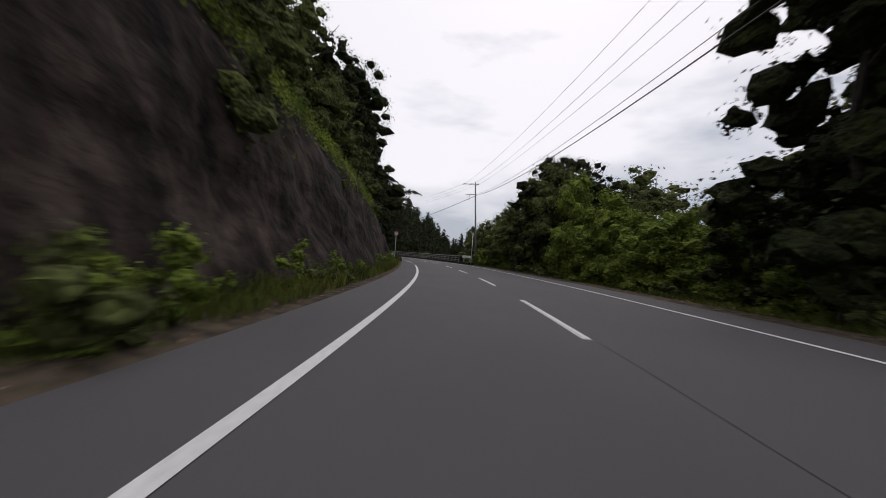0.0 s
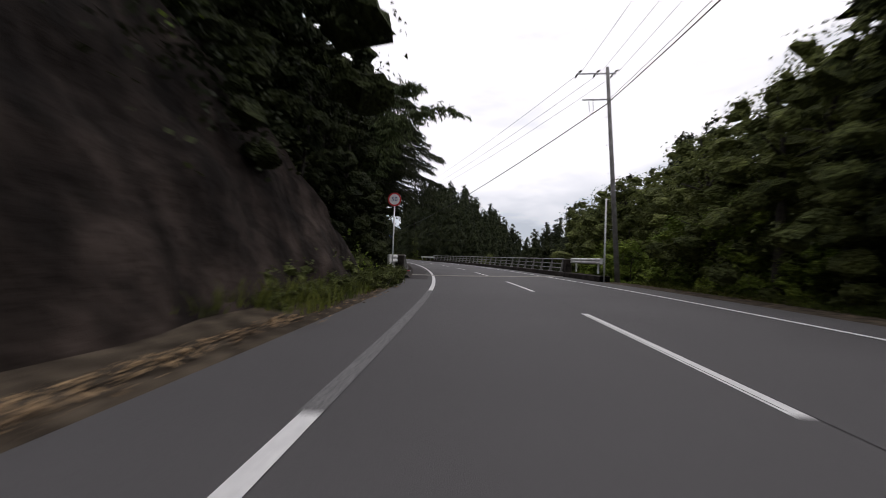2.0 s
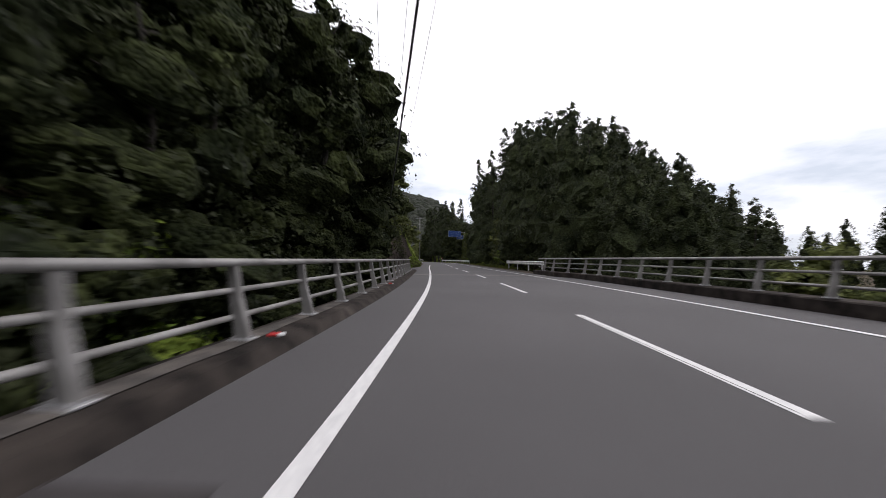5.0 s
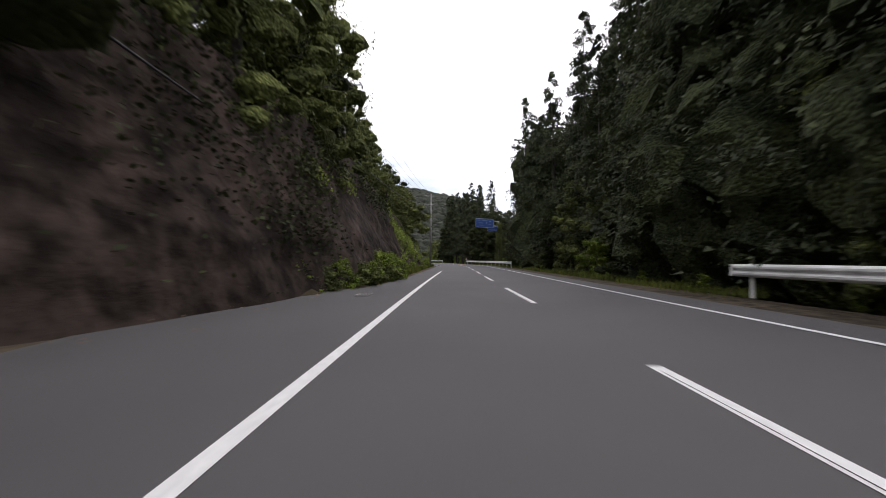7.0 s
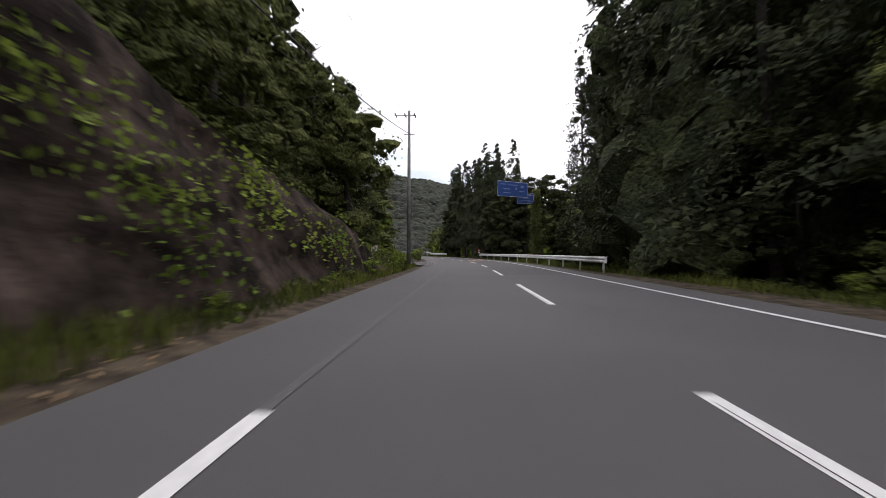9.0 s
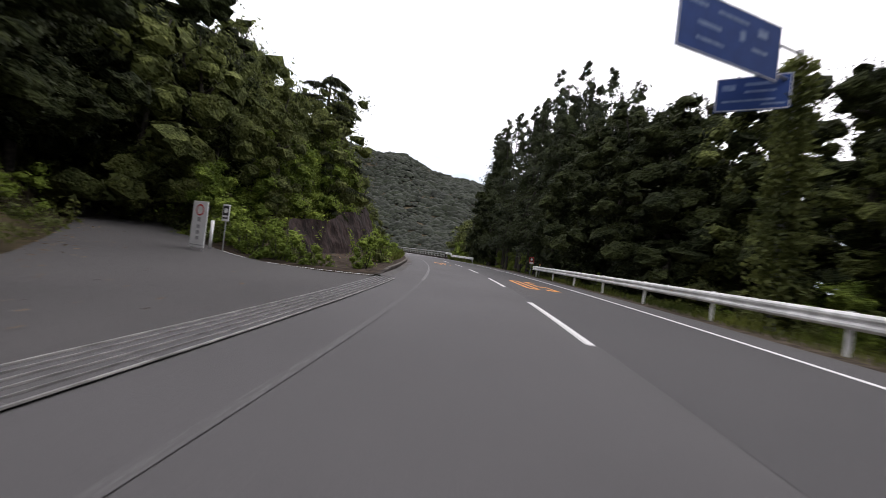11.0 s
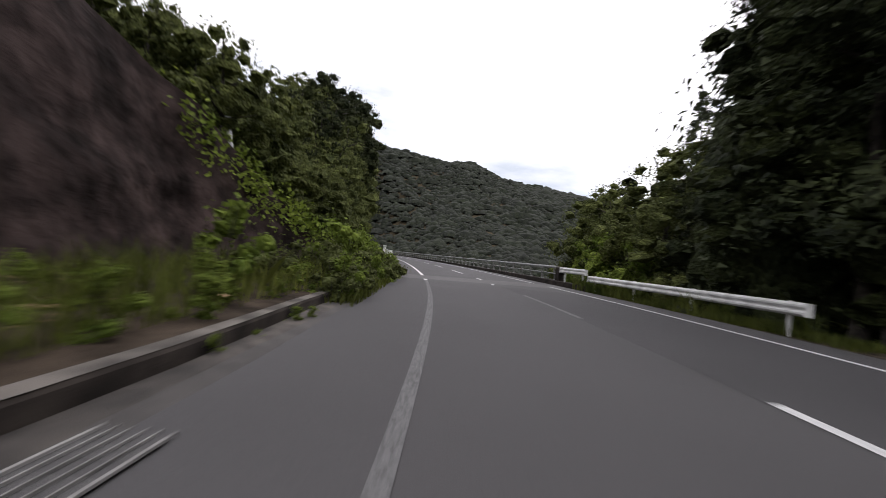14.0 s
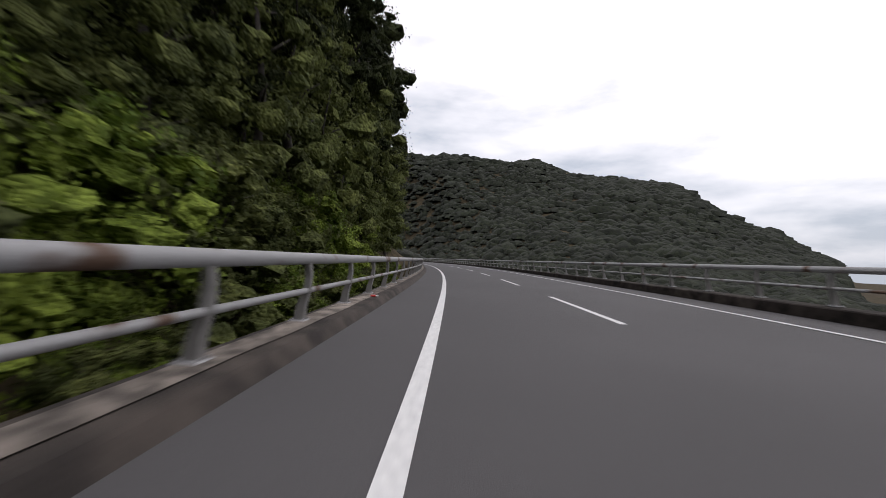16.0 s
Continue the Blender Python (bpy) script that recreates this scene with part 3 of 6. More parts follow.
structure("bridge_kerb", ribbon("bridge_kerb", 50.4, 118.0, KERB(lambda s: 4.7, 1, 0.13, 0.12), M_KERBDARK, ds=0.5), "stained dark concrete bridge kerb")
structure("bridge_kerb", ribbon("bridge_kerb", 53.0, 113.0, KERB(lambda s: right_edge(s) + 0.02, -1, 0.30), M_KERBDARK, ds=0.5), "stained dark concrete bridge kerb")
structure("bridge_kerb", ribbon("bridge_kerb", 243.0, 425.0, KERB(lambda s: 5.02, 1, 0.14, 0.1), M_KERB2, ds=0.5), "brown stained concrete bridge kerb")
structure("bridge_kerb", ribbon("bridge_kerb", 247.5, 425.0, KERB(lambda s: right_edge(s) + 0.02, -1, 0.30), M_KERBDARK, ds=0.5), "stained concrete bridge kerb")
for a, b in (B1, B2):
    structure("bridge_deck", ribbon("bridge_deck", a, b, lambda s: [(-6.4, -0.05), (-6.4, -0.9), (5.5, -0.9), (5.5, -0.05)], M_CONC), "concrete bridge deck")
for name, a, b, o0, o1, z in (("sand_strip", 243.5, 425, 5.22, 5.56, 0.158), ("silt_strip", 60, 112, 4.98, 5.24, 0.147)):
    structure(name, ribbon(name, a, b, lambda s: [(o0 + 0.06 * noise.noise(Vector((s * 0.7, 0, o0))), z), ((o0 + o1) / 2, z + 0.006), (o1, z + 0.003)], M_SAND if name == "sand_strip" else M_SILT, ds=0.5), "pale sand and dust gathered on the kerb")
structure("sand_strip", ribbon("sand_strip", 203, 234, lambda s: [(kerb_o(s) - 0.37 - 0.35 * noise.noise(Vector((s * 0.35, 5, 0))), -0.012), (kerb_o(s) - 0.2, 0.003), (kerb_o(s) + 0.01, 0.012)], M_SILT, ds=0.5), "sand and dead leaves along the gutter")
structure("kerb", ribbon("kerb", 194.2, 234.5, lambda s: [(kerb_o(s), -0.02), (kerb_o(s) + 0.015, 0.14 * RISE(s)), (kerb_o(s) + 0.04, 0.17 * RISE(s)), (kerb_o(s) + 0.2, 0.175 * RISE(s)), (kerb_o(s) + 0.22, 0.0)], M_KERBDARK, ds=0.5), "dirty concrete kerb")
structure("kerb_top", ribbon("kerb_top", 196.5, 234.4, lambda s: [(kerb_o(s) + 0.035 + 0.012 * noise.noise(Vector((s * 1.3, 2, 0))), 0.17 * RISE(s) + 0.0035), (kerb_o(s) + 0.11, 0.17 * RISE(s) + 0.008), (kerb_o(s) + 0.18, 0.17 * RISE(s) + 0.011), (kerb_o(s) + 0.3, 0.06)], material("dusty_kerb_top", (0.05, 0.044, 0.039), (0.17, 0.152, 0.135), scale=2.2, rough=0.95, bump=0.4, bump_scale=45.0, big=0.35), ds=0.5), "pale dusty top of the kerb")
structure("gutter", ribbon("gutter", 194.2, 234.5, lambda s: [(kerb_o(s) - 0.5, -0.02), (kerb_o(s) - 0.38, -0.004), (kerb_o(s) + 0.01, 0.004)], material("gutter_concrete", (0.056, 0.052, 0.05), (0.09, 0.083, 0.079), scale=3.0, bump=0.4, bump_scale=60.0, big=0.3)), "stained concrete gutter")


# ---- bridge railings: one object of posts and rails per side ----
def railing(name, s0, s1, o, base, tubes, step, label, post, first, mat=None):
    root = tagged(new(name), label, "railing")
    root.empty_display_size = 0.3
    for z, rz, ro in tubes:
        n = 10
        def prof(s, z=z, rz=rz, ro=ro):
            return [(o(s) + ro * math.cos(2 * math.pi * k / n), base + z + rz * math.sin(2 * math.pi * k / n)) for k in range(n + 1)]
        under("rail", ribbon("rail", s0, s1, prof, mat or M_RAILTUBE, ds=1.0, smooth=True), root)
    me, foot = post()
    for s in np.arange(first, s1, step):
        ob = new("post", me)
        ob.parent = root
        ob.matrix_basis = at(float(s), o(float(s)), base)
        under("base_plate", foot, ob)
    return root


def post_square(side=1):
    bm = bmesh.new()
    pts = [(-0.13, 0.0, 0.17), (-0.1, 0.2, 0.15), (-0.03, 0.5, 0.12), (0.02, 0.9, 0.1)]
    rings = [[bm.verts.new((side * x + a * w / 2, b * 0.05, z)) for a, b in ((-1, -1), (1, -1), (1, 1), (-1, 1))] for x, z, w in pts]
    for a, b in zip(rings[:-1], rings[1:]):
        for k in range(4):
            bm.faces.new((a[k], a[(k + 1) % 4], b[(k + 1) % 4], b[k]))
    bmesh.ops.recalc_face_normals(bm, faces=bm.faces)
    plate = bmesh.new()
    box(plate, -side * 0.13, 0, 0.012, 0.26, 0.2, 0.024, 0.006)
    for bx in (-0.09, 0.09):
        for by in (-0.065, 0.065):
            rod(plate, (-side * 0.13 + bx, by, 0.02), (-side * 0.13 + bx, by, 0.05), 0.014, seg=6)
    me = bpy.data.meshes.new("post")
    bm.to_mesh(me)
    bm.free()
    me.materials.append(M_RAILTUBE)
    foot = bpy.data.meshes.new("base_plate")
    plate.to_mesh(foot)
    plate.free()
    foot.materials.append(M_STEEL)
    return me, foot


def post_curved(side):
    bm = bmesh.new()
    pts = [(0.10, 0.0, 0.15), (0.07, 0.22, 0.12), (0.0, 0.45, 0.09), (-0.02, 0.66, 0.075), (0.0, 0.86, 0.07)]
    rings = []
    for x, z, w in pts:
        rings.append([bm.verts.new((side * x + a * w / 2, b * 0.05, z)) for a, b in ((-1, -1), (1, -1), (1, 1), (-1, 1))])
    for a, b in zip(rings[:-1], rings[1:]):
        for k in range(4):
            bm.faces.new((a[k], a[(k + 1) % 4], b[(k + 1) % 4], b[k]))
    plate = bmesh.new()
    box(plate, side * 0.1, 0, 0.012, 0.24, 0.22, 0.024, 0.006)
    for bx in (-0.085, 0.085):
        for by in (-0.075, 0.075):
            rod(plate, (side * 0.1 + bx, by, 0.02), (side * 0.1 + bx, by, 0.05), 0.014, seg=6)
    me = bpy.data.meshes.new("post")
    bm.to_mesh(me)
    bm.free()
    me.materials.append(M_RAILTUBE)
    foot = bpy.data.meshes.new("base_plate")
    plate.to_mesh(foot)
    plate.free()
    foot.materials.append(M_STEEL)
    return me, foot


T1 = [(0.915, 0.05, 0.06), (0.585, 0.036, 0.035), (0.265, 0.036, 0.035)]
T2 = [(0.90, 0.085, 0.07), (0.44, 0.042, 0.042)]
railing("bridge_railing", 54.2, 117.0, lambda s: 5.22, 0.14, T1, 2.04, "grey steel bridge railing with three rails", lambda: post_square(-1), 56.02)
railing("bridge_railing", 58.6, 112.5, lambda s: right_edge(s) - 0.3, 0.32, T1, 2.0, "grey steel bridge railing with three rails", post_square, 58.85)
railing("tube_railing", 248.95, 424.0, lambda s: 5.38, 0.15, T2, 2.2, "grey tubular bridge railing with rust patches", lambda: post_curved(-1), 250.7, M_RUST)
railing("tube_railing", 252.4, 424.0, lambda s: right_edge(s) - 0.33, 0.32, T2, 2.2, "grey tubular bridge railing", lambda: post_curved(1), 252.65, M_RUST)
for s0, o0, z0 in ((53.75, 5.3, 0.1), (58.2, -6.25, 0.25), (251.9, -6.1, 0.25)):
    bm = bmesh.new()
    box(bm, 0, 0, 0.45, 0.42, 0.5, 1.0, 0.03)
    pillar = tagged(new("bridge_pillar"), "dark weathered concrete end pillar of the bridge", "pillar")
    pillar.matrix_basis = at(s0, o0, z0)
    part("block", bm, M_KERBDARK, pillar)
    bm = bmesh.new()
    box(bm, 0, 0, 0.98, 0.48, 0.56, 0.07, 0.015)
    part("cap", bm, M_CONC, pillar)


# ---- corrugated guard rails ----
def guard_rail(s0, s1, o, face, label, z=0.72, mat=None, step=4.0, tall=1.0):
    """face: +1 when its front looks to the left of the road's way."""
    mat = mat or M_WHITE
    root = tagged(new("guard_rail"), label, "guard rail")
    wave = [(0.0, 0.175), (0.03, 0.165), (0.075, 0.115), (0.075, 0.065), (0.02, 0.015), (0.02, -0.015), (0.075, -0.065), (0.075, -0.115), (0.03, -0.165), (0.0, -0.175)]
    f = o if callable(o) else (lambda s: o)
    def prof(s):
        front = [(f(s) + face * a, z + b * tall) for a, b in wave]
        return front + [(p - face * 0.012, q) for p, q in reversed(front)] + front[:1]
    under("beam", ribbon("beam", s0, s1, prof, mat, ds=0.5, smooth=False), root)
    # rounded end pieces
    for s, sg in ((s0, -1), (s1, 1)):
        bm = bmesh.new()
        rings = []
        for k in range(7):
            a = k / 6 * math.pi
            row = []
            for b in (0.172 * tall, 0.06, -0.06, -0.172 * tall):
                row.append(bm.verts.new((-face * (0.075 - 0.075 * (1 - math.cos(a))) , sg * (0.0 + 0.16 * math.sin(a)), b)))
            rings.append(row)
        for a, b in zip(rings[:-1], rings[1:]):
            for k in range(3):
                bm.faces.new((a[k], a[k + 1], b[k + 1], b[k]))
        ob = part("end_piece", bm, mat, root, smooth=True)
        ob.matrix_basis = at(s, f(s), z)
    bm = bmesh.new()
    rod(bm, (0, 0, -0.75), (0, 0, 0.2), 0.057, seg=12)
    box(bm, -face * 0.05, 0, 0.0, 0.06, 0.08, 0.14, 0.008)
    me = bpy.data.meshes.new("post")
    bm.to_mesh(me)
    bm.free()
    me.materials.append(mat)
    n = max(2, int(round((s1 - s0 - 1.0) / step)) + 1)
    for s in np.linspace(s0 + 0.5, s1 - 0.5, n):
        ob = new("post", me)
        ob.parent = root
        ob.matrix_basis = at(float(s), f(float(s)) - face * 0.1, z)
    return root


guard_rail(49.5, 53.3, 5.5, -1, "white corrugated steel guard rail by the bridge end", 0.88, tall=1.22)
guard_rail(53.8, 57.8, lambda s: right_edge(s) - 0.5, 1, "short white steel guard rail with rounded end", 1.15)
guard_rail(113.4, 127.0, lambda s: right_edge(s) - 0.9, 1, "white steel guard rail half hidden in weeds", 0.85)
guard_rail(168.0, 212.0, -5.75, 1, "long white corrugated steel guard rail")
guard_rail(236.2, 247.4, -5.75, 1, "white steel guard rail overgrown at its foot")
guard_rail(248.0, 251.3, -5.85, 1, "short white steel guard rail before the bridge", 1.05, step=2.0)
guard_rail(244.3, 248.2, 5.3, -1, "short white steel guard rail overgrown by weeds", 0.95, step=2.0)


bm = bmesh.new()
rod(bm, (0, 0, -0.4), (0, 0, 1.3), 0.06, seg=12)
rod(bm, (0, 0, 1.26), (0, 0, 1.32), 0.075, 0.07, seg=12)
p = tagged(new("rail_end_post"), "white steel post behind the overgrown guard rail", "post")
p.matrix_basis = at(245.0, 5.5, 0.0)
part("shaft", bm, M_WHITE, p, smooth=True)


# ---- sprayed-mortar slopes ----
def slope_wall(name, tops, label, mat):
    s0, s1 = tops[0][0], tops[0][-1]
    ss = np.arange(max(s0, -45), s1, 0.45)
    rows = 24
    verts = []
    for s in ss:
        zt = float(np.interp(s, *tops)) + 0.25
        foot = float(wall_foot(s)) - 0.25
        for k in range(rows):
            z = -0.1 + (zt + 0.1) * k / (rows - 1)
            o = foot + z * BATTER
            x, y = xy(s, o)
            v = Vector((float(x), float(y), z))
            n = noise.fractal(Vector((s * 0.22, z * 0.3, 2.0)), 0.9, 2.1, 4) * 0.45 + noise.noise(Vector((s * 0.8, z * 0.6, 7.0))) * 0.2 + noise.noise(Vector((s * 0.5 + z * 0.6, z * 1.6, 3.0))) * 0.13
            n *= min(1.0, 0.4 + z * 0.4)
            h = head(s)
            v += Vector((-math.cos(h), -math.sin(h), 0.25)) * (n - 0.1)
            verts.append(v)
    faces = []
    for i in range(len(ss) - 1):
        for k in range(rows - 1):
            a = i * rows + k
            faces.append((a, a + 1, a + rows + 1, a + rows))
    return structure(name, mesh_of(name, verts, faces, mat, True), label)


slope_wall("slope_wall_first", WALL_A, "dark brown sprayed-mortar cut slope", M_SHOT)
slope_wall("slope_wall_second", WALL_B, "dark brown sprayed-mortar slope with creepers", M_SHOT_B)
slope_wall("slope_wall_third", WALL_C, "purplish brown sprayed-mortar retaining slope", M_SHOT2)

# side road
vs, fs = [], []
SIDE_N = (len(SIDE_LR) - 1) * 4
for i in range(SIDE_N + 1):
    u = i / 4
    for k in range(9):
        e = [np.interp(u, range(len(SIDE_LR)), [p[q][c] for p in SIDE_LR]) for q in (0, 1) for c in (0, 1)]
        f = k / 8
        z = float(np.interp(u, range(len(SIDE_LR)), [p[2] for p in SIDE_LR]))
        vs.append((float(e[0] + f * (e[2] - e[0])), float(e[1] + f * (e[3] - e[1])), z + 0.004 - 0.03 * (k in (0, 8)) * min(1, u)))
for i in range(SIDE_N):
    for k in range(8):
        a = i * 9 + k
        fs.append((a, a + 1, a + 10, a + 9))
structure("side_road", mesh_of("side_road", vs, fs, M_SIDE, True), "narrow climbing asphalt side road strewn with leaves")


# ---- how high the woods may reach, shaped to fit the skyline from the camera: along the road, and across it by distance from its middle ----
WOODS_LEFT_S = [-10, 30, 40, 50, 60, 70, 80, 90, 100, 110, 120, 135, 143, 150, 160, 170, 180, 190, 194, 200, 206, 212, 220, 230, 240, 248, 256, 262, 266, 272, 280, 290, 300, 330]
WOODS_RIGHT_S = [-10, 8, 14, 20, 26, 32, 38, 44, 50, 56, 62, 68, 74, 80, 86, 92, 98, 104, 110, 116, 122, 130, 140, 155, 170, 182, 190, 196, 204, 212, 220, 232, 243, 247, 252, 258, 264, 270, 278, 290, 310, 330]
WOODS_L9 = [32, 15.5, 15, 15.8, 14, 17.2, 12.2, 14.8, 13.5, 16.2, 20.2, 26.2, 12.2, 10, 9.5, 11.2, 12.5, 7, 7.2, 7.2, 9.5, 6.2, 6, 5.8, 7.2, 6.8, 9.2, 13, 14.2, 16.2, 18.8, 20.5, 22.8, 31.5]
WOODS_L12 = [32, 32, 32, 22.2, 22.8, 23.8, 16.5, 16.8, 20.2, 19.8, 22.5, 28.2, 31.5, 16.5, 14.2, 13, 15, 16.8, 9.5, 8.2, 11.5, 14, 8.8, 7.8, 8, 7.5, 7.4, 7.6, 10.5, 15, 21.8, 25, 28, 32]
WOODS_L16 = [32, 32, 32, 32, 32, 32, 32, 32, 25.2, 26.2, 30, 31.8, 32, 32, 22.5, 20.2, 17.8, 19.2, 20.2, 21.2, 11, 12.5, 16.2, 12, 10.5, 10.2, 9.6, 10.4, 11, 17, 24.2, 28, 31, 32]
WOODS_L21 = [32, 32, 32, 32, 32, 32, 32, 32, 32, 32, 32, 32, 32, 32, 32, 31.2, 28.5, 24.8, 24.5, 25, 26.5, 18, 15, 17.8, 17.2, 16, 14, 13.5, 13.5, 15, 22, 30, 32, 32]
WOODS_L28 = [32, 32, 32, 32, 32, 32, 32, 32, 32, 32, 32, 32, 32, 32, 32, 32, 32, 32, 32, 32, 32, 32, 32, 25.8, 23, 23.2, 22, 22, 21, 19, 18, 22, 30.2, 32]
WOODS_R9 = [32, 32, 4.2, 4.0, 7.0, 10.2, 11.8, 8, 7.5, 6.8, 5.2, 4.8, 4, 3.2, 2.8, 5, 5, 8, 11.2, 14.8, 16.8, 18.5, 22, 22.8, 22, 19.2, 13.2, 10.8, 12.2, 18, 20.5, 21.2, 19.2, 7.8, 8.2, 3, 1.8, 2, 4.8, 8.8, 15, 20]
WOODS_R12 = [32, 32, 7.0, 4.4, 6.4, 9.2, 13, 14, 8.5, 9.2, 8, 6.5, 5.2, 4.5, 3.5, 3.8, 1.8, 6.8, 9.8, 13.5, 16, 19.8, 21.8, 26, 26.5, 26.8, 23.8, 12, 14, 17.5, 22.5, 22.8, 22.5, 9.5, 8.8, 9.0, 3.2, 3.2, 3.5, 8.5, 14.5, 20.2]
WOODS_R16 = [32, 32, 11, 6.0, 6.0, 8.6, 12.8, 15.2, 11.5, 10.2, 11, 7.5, 7.8, 6.5, 5.5, 3.8, 2.8, 3.8, 8.8, 12, 15.8, 18.2, 22.5, 26.2, 30.8, 31.2, 30.8, 30.2, 15.8, 17, 22.5, 25, 24.8, 11, 10, 11.2, 11.2, 2, 2, 7.8, 13.8, 20.8]
WOODS_R21 = [32, 32, 20, 10, 8.0, 9.2, 12.2, 16.2, 17.2, 12.5, 12.8, 13.2, 9.8, 10.5, 8, 6.5, 4.2, 2, 5, 9.5, 13, 17.2, 21, 25.8, 30.8, 32, 32, 32, 18, 20.8, 20.5, 26.5, 27.5, 27.2, 27, 13, 14, 14.5, 2.5, 5.2, 14, 19.8]
WOODS_R28 = [32, 32, 32, 32, 21.2, 8.5, 11.2, 15.2, 19.8, 20.2, 15.2, 15.8, 15.8, 12.2, 12.8, 8.2, 7.8, 6.2, 2.2, 4, 9.8, 13.8, 17.5, 23.2, 29, 32, 32, 32, 32, 22.5, 26.5, 23.8, 29.8, 30.8, 30.5, 30.2, 16, 16.8, 6.8, 3.2, 12.5, 19]
WOODS_R38 = [32, 32, 32, 32, 32, 27.5, 25, 12.5, 16, 20.5, 24.8, 19.5, 19.8, 20.8, 14, 16.2, 12.5, 11.8, 10, 3.8, 2.8, 7.5, 11.2, 18.2, 22.8, 29.2, 32, 32, 32, 32, 29, 32, 27.5, 28.5, 31.5, 32, 32, 20.2, 22.5, 2.5, 8.2, 18.2]
WOODS_L = ((9, WOODS_L9), (12, WOODS_L12), (16, WOODS_L16), (21, WOODS_L21), (28, WOODS_L28))
WOODS_R = ((9, WOODS_R9), (12, WOODS_R12), (16, WOODS_R16), (21, WOODS_R21), (28, WOODS_R28), (38, WOODS_R38))


def canopy(s, o):
    """Height limit of the woods over the road at (s, o), fitted to the camera's views."""
    st, rows = (WOODS_LEFT_S, WOODS_L) if o > 0 else (WOODS_RIGHT_S, WOODS_R)
    return float(np.interp(abs(o), [r[0] for r in rows], [np.interp(s, st, r[1]) for r in rows]))


# ---- plants ----
def leaf_cards(rng, centres, size, up=0.5, aspect=0.55, droop=0.0, out=None, tri=False):
    """Kite-shaped leaves at those places: turned at random, or facing away from the middle of their clump (out)."""
    n = len(centres)
    d = rng.normal(size=(n, 3))
    d[:, 2] = d[:, 2] * 0.6 - droop
    nn = rng.normal(size=(n, 3))
    if out is None:
        nn[:, 2] = np.abs(nn[:, 2]) + up
    else:
        nn = out + nn * 0.36
        nn[:, 2] += 0.25
        nn /= np.linalg.norm(nn, axis=1)[:, None]
        d -= nn * (d * nn).sum(1)[:, None]
    d /= np.linalg.norm(d, axis=1)[:, None]
    side = np.cross(d, nn)
    side /= np.linalg.norm(side, axis=1)[:, None] + 1e-9
    L = (size * rng.uniform(0.6, 1.3, n))[:, None]
    if tri:
        w = side * L * aspect * 0.62
        return np.stack([centres - d * L * 0.45 - w, centres - d * L * 0.3 + w, centres + d * L * 0.6], 1).reshape(-1, 3)
    a = centres - d * L / 2
    b = centres + side * L * aspect / 2 + d * L * 0.05
    c = centres + d * L / 2
    e = centres - side * L * aspect / 2 + d * L * 0.05
    return np.stack([a, b, c, e], 1).reshape(-1, 3)


def trunk_mesh(rng, height, r, lean=0.3, limbs=6, crown_z=0.45, reach=2.0):
    bm = bmesh.new()
    p = Vector((0, 0, -0.4))
    pts = [p]
    for k in range(1, 5):
        pts.append(Vector((rng.normal() * lean * k / 4, rng.normal() * lean * k / 4, height * 0.9 * k / 4)))
    rings = [[bm.verts.new((q.x + r * (1 - k * 0.22) * math.cos(2 * math.pi * j / 8), q.y + r * (1 - k * 0.22) * math.sin(2 * math.pi * j / 8), q.z)) for j in range(8)] for k, q in enumerate(pts)]
    for lo, hi in zip(rings[:-1], rings[1:]):
        for j in range(8):
            bm.faces.new((lo[j], lo[(j + 1) % 8], hi[(j + 1) % 8], hi[j]))
    for k in range(limbs):
        z = height * rng.uniform(crown_z, 0.85)
        f = z / (height * 0.9) * 4
        i = min(3, int(f))
        base = pts[i].lerp(pts[i + 1], min(1, f - i))
        a = rng.uniform(0, 2 * math.pi)
        l = reach * rng.uniform(0.5, 1.0)
        rod(bm, base, base + Vector((math.cos(a) * l, math.sin(a) * l, l * 0.5)), r * 0.3, r * 0.08, 5)
    me = bpy.data.meshes.new("trunk")
    for f in bm.faces:
        f.smooth = True
    bm.to_mesh(me)
    bm.free()
    me.materials.append(M_BARK)
    return me


def unit_ball(fine):
    bm = bmesh.new()
    bmesh.ops.create_icosphere(bm, subdivisions=fine, radius=1.0)
    v = np.array([tuple(q.co) for q in bm.verts])
    f = np.array([[q.index for q in p.verts] for p in bm.faces])
    bm.free()
    return v, f


def small_ball():
    """An octahedron with every face split in four."""
    bm = bmesh.new()
    c = [bm.verts.new(q) for q in ((1, 0, 0), (0, 1, 0), (-1, 0, 0), (0, -1, 0), (0, 0, 1), (0, 0, -1))]
    for k in range(4):
        bm.faces.new((c[k], c[(k + 1) % 4], c[4]))
        bm.faces.new((c[(k + 1) % 4], c[k], c[5]))
    bmesh.ops.subdivide_edges(bm, edges=bm.edges[:], cuts=1, use_grid_fill=True)
    bmesh.ops.triangulate(bm, faces=bm.faces[:])
    bm.verts.index_update()
    v = np.array([tuple(q.co.normalized()) for q in bm.verts])
    f = np.array([[q.index for q in p.verts] for p in bm.faces])
    bm.free()
    return v, f


BALL = {0: small_ball(), 1: unit_ball(1), 2: unit_ball(2)}


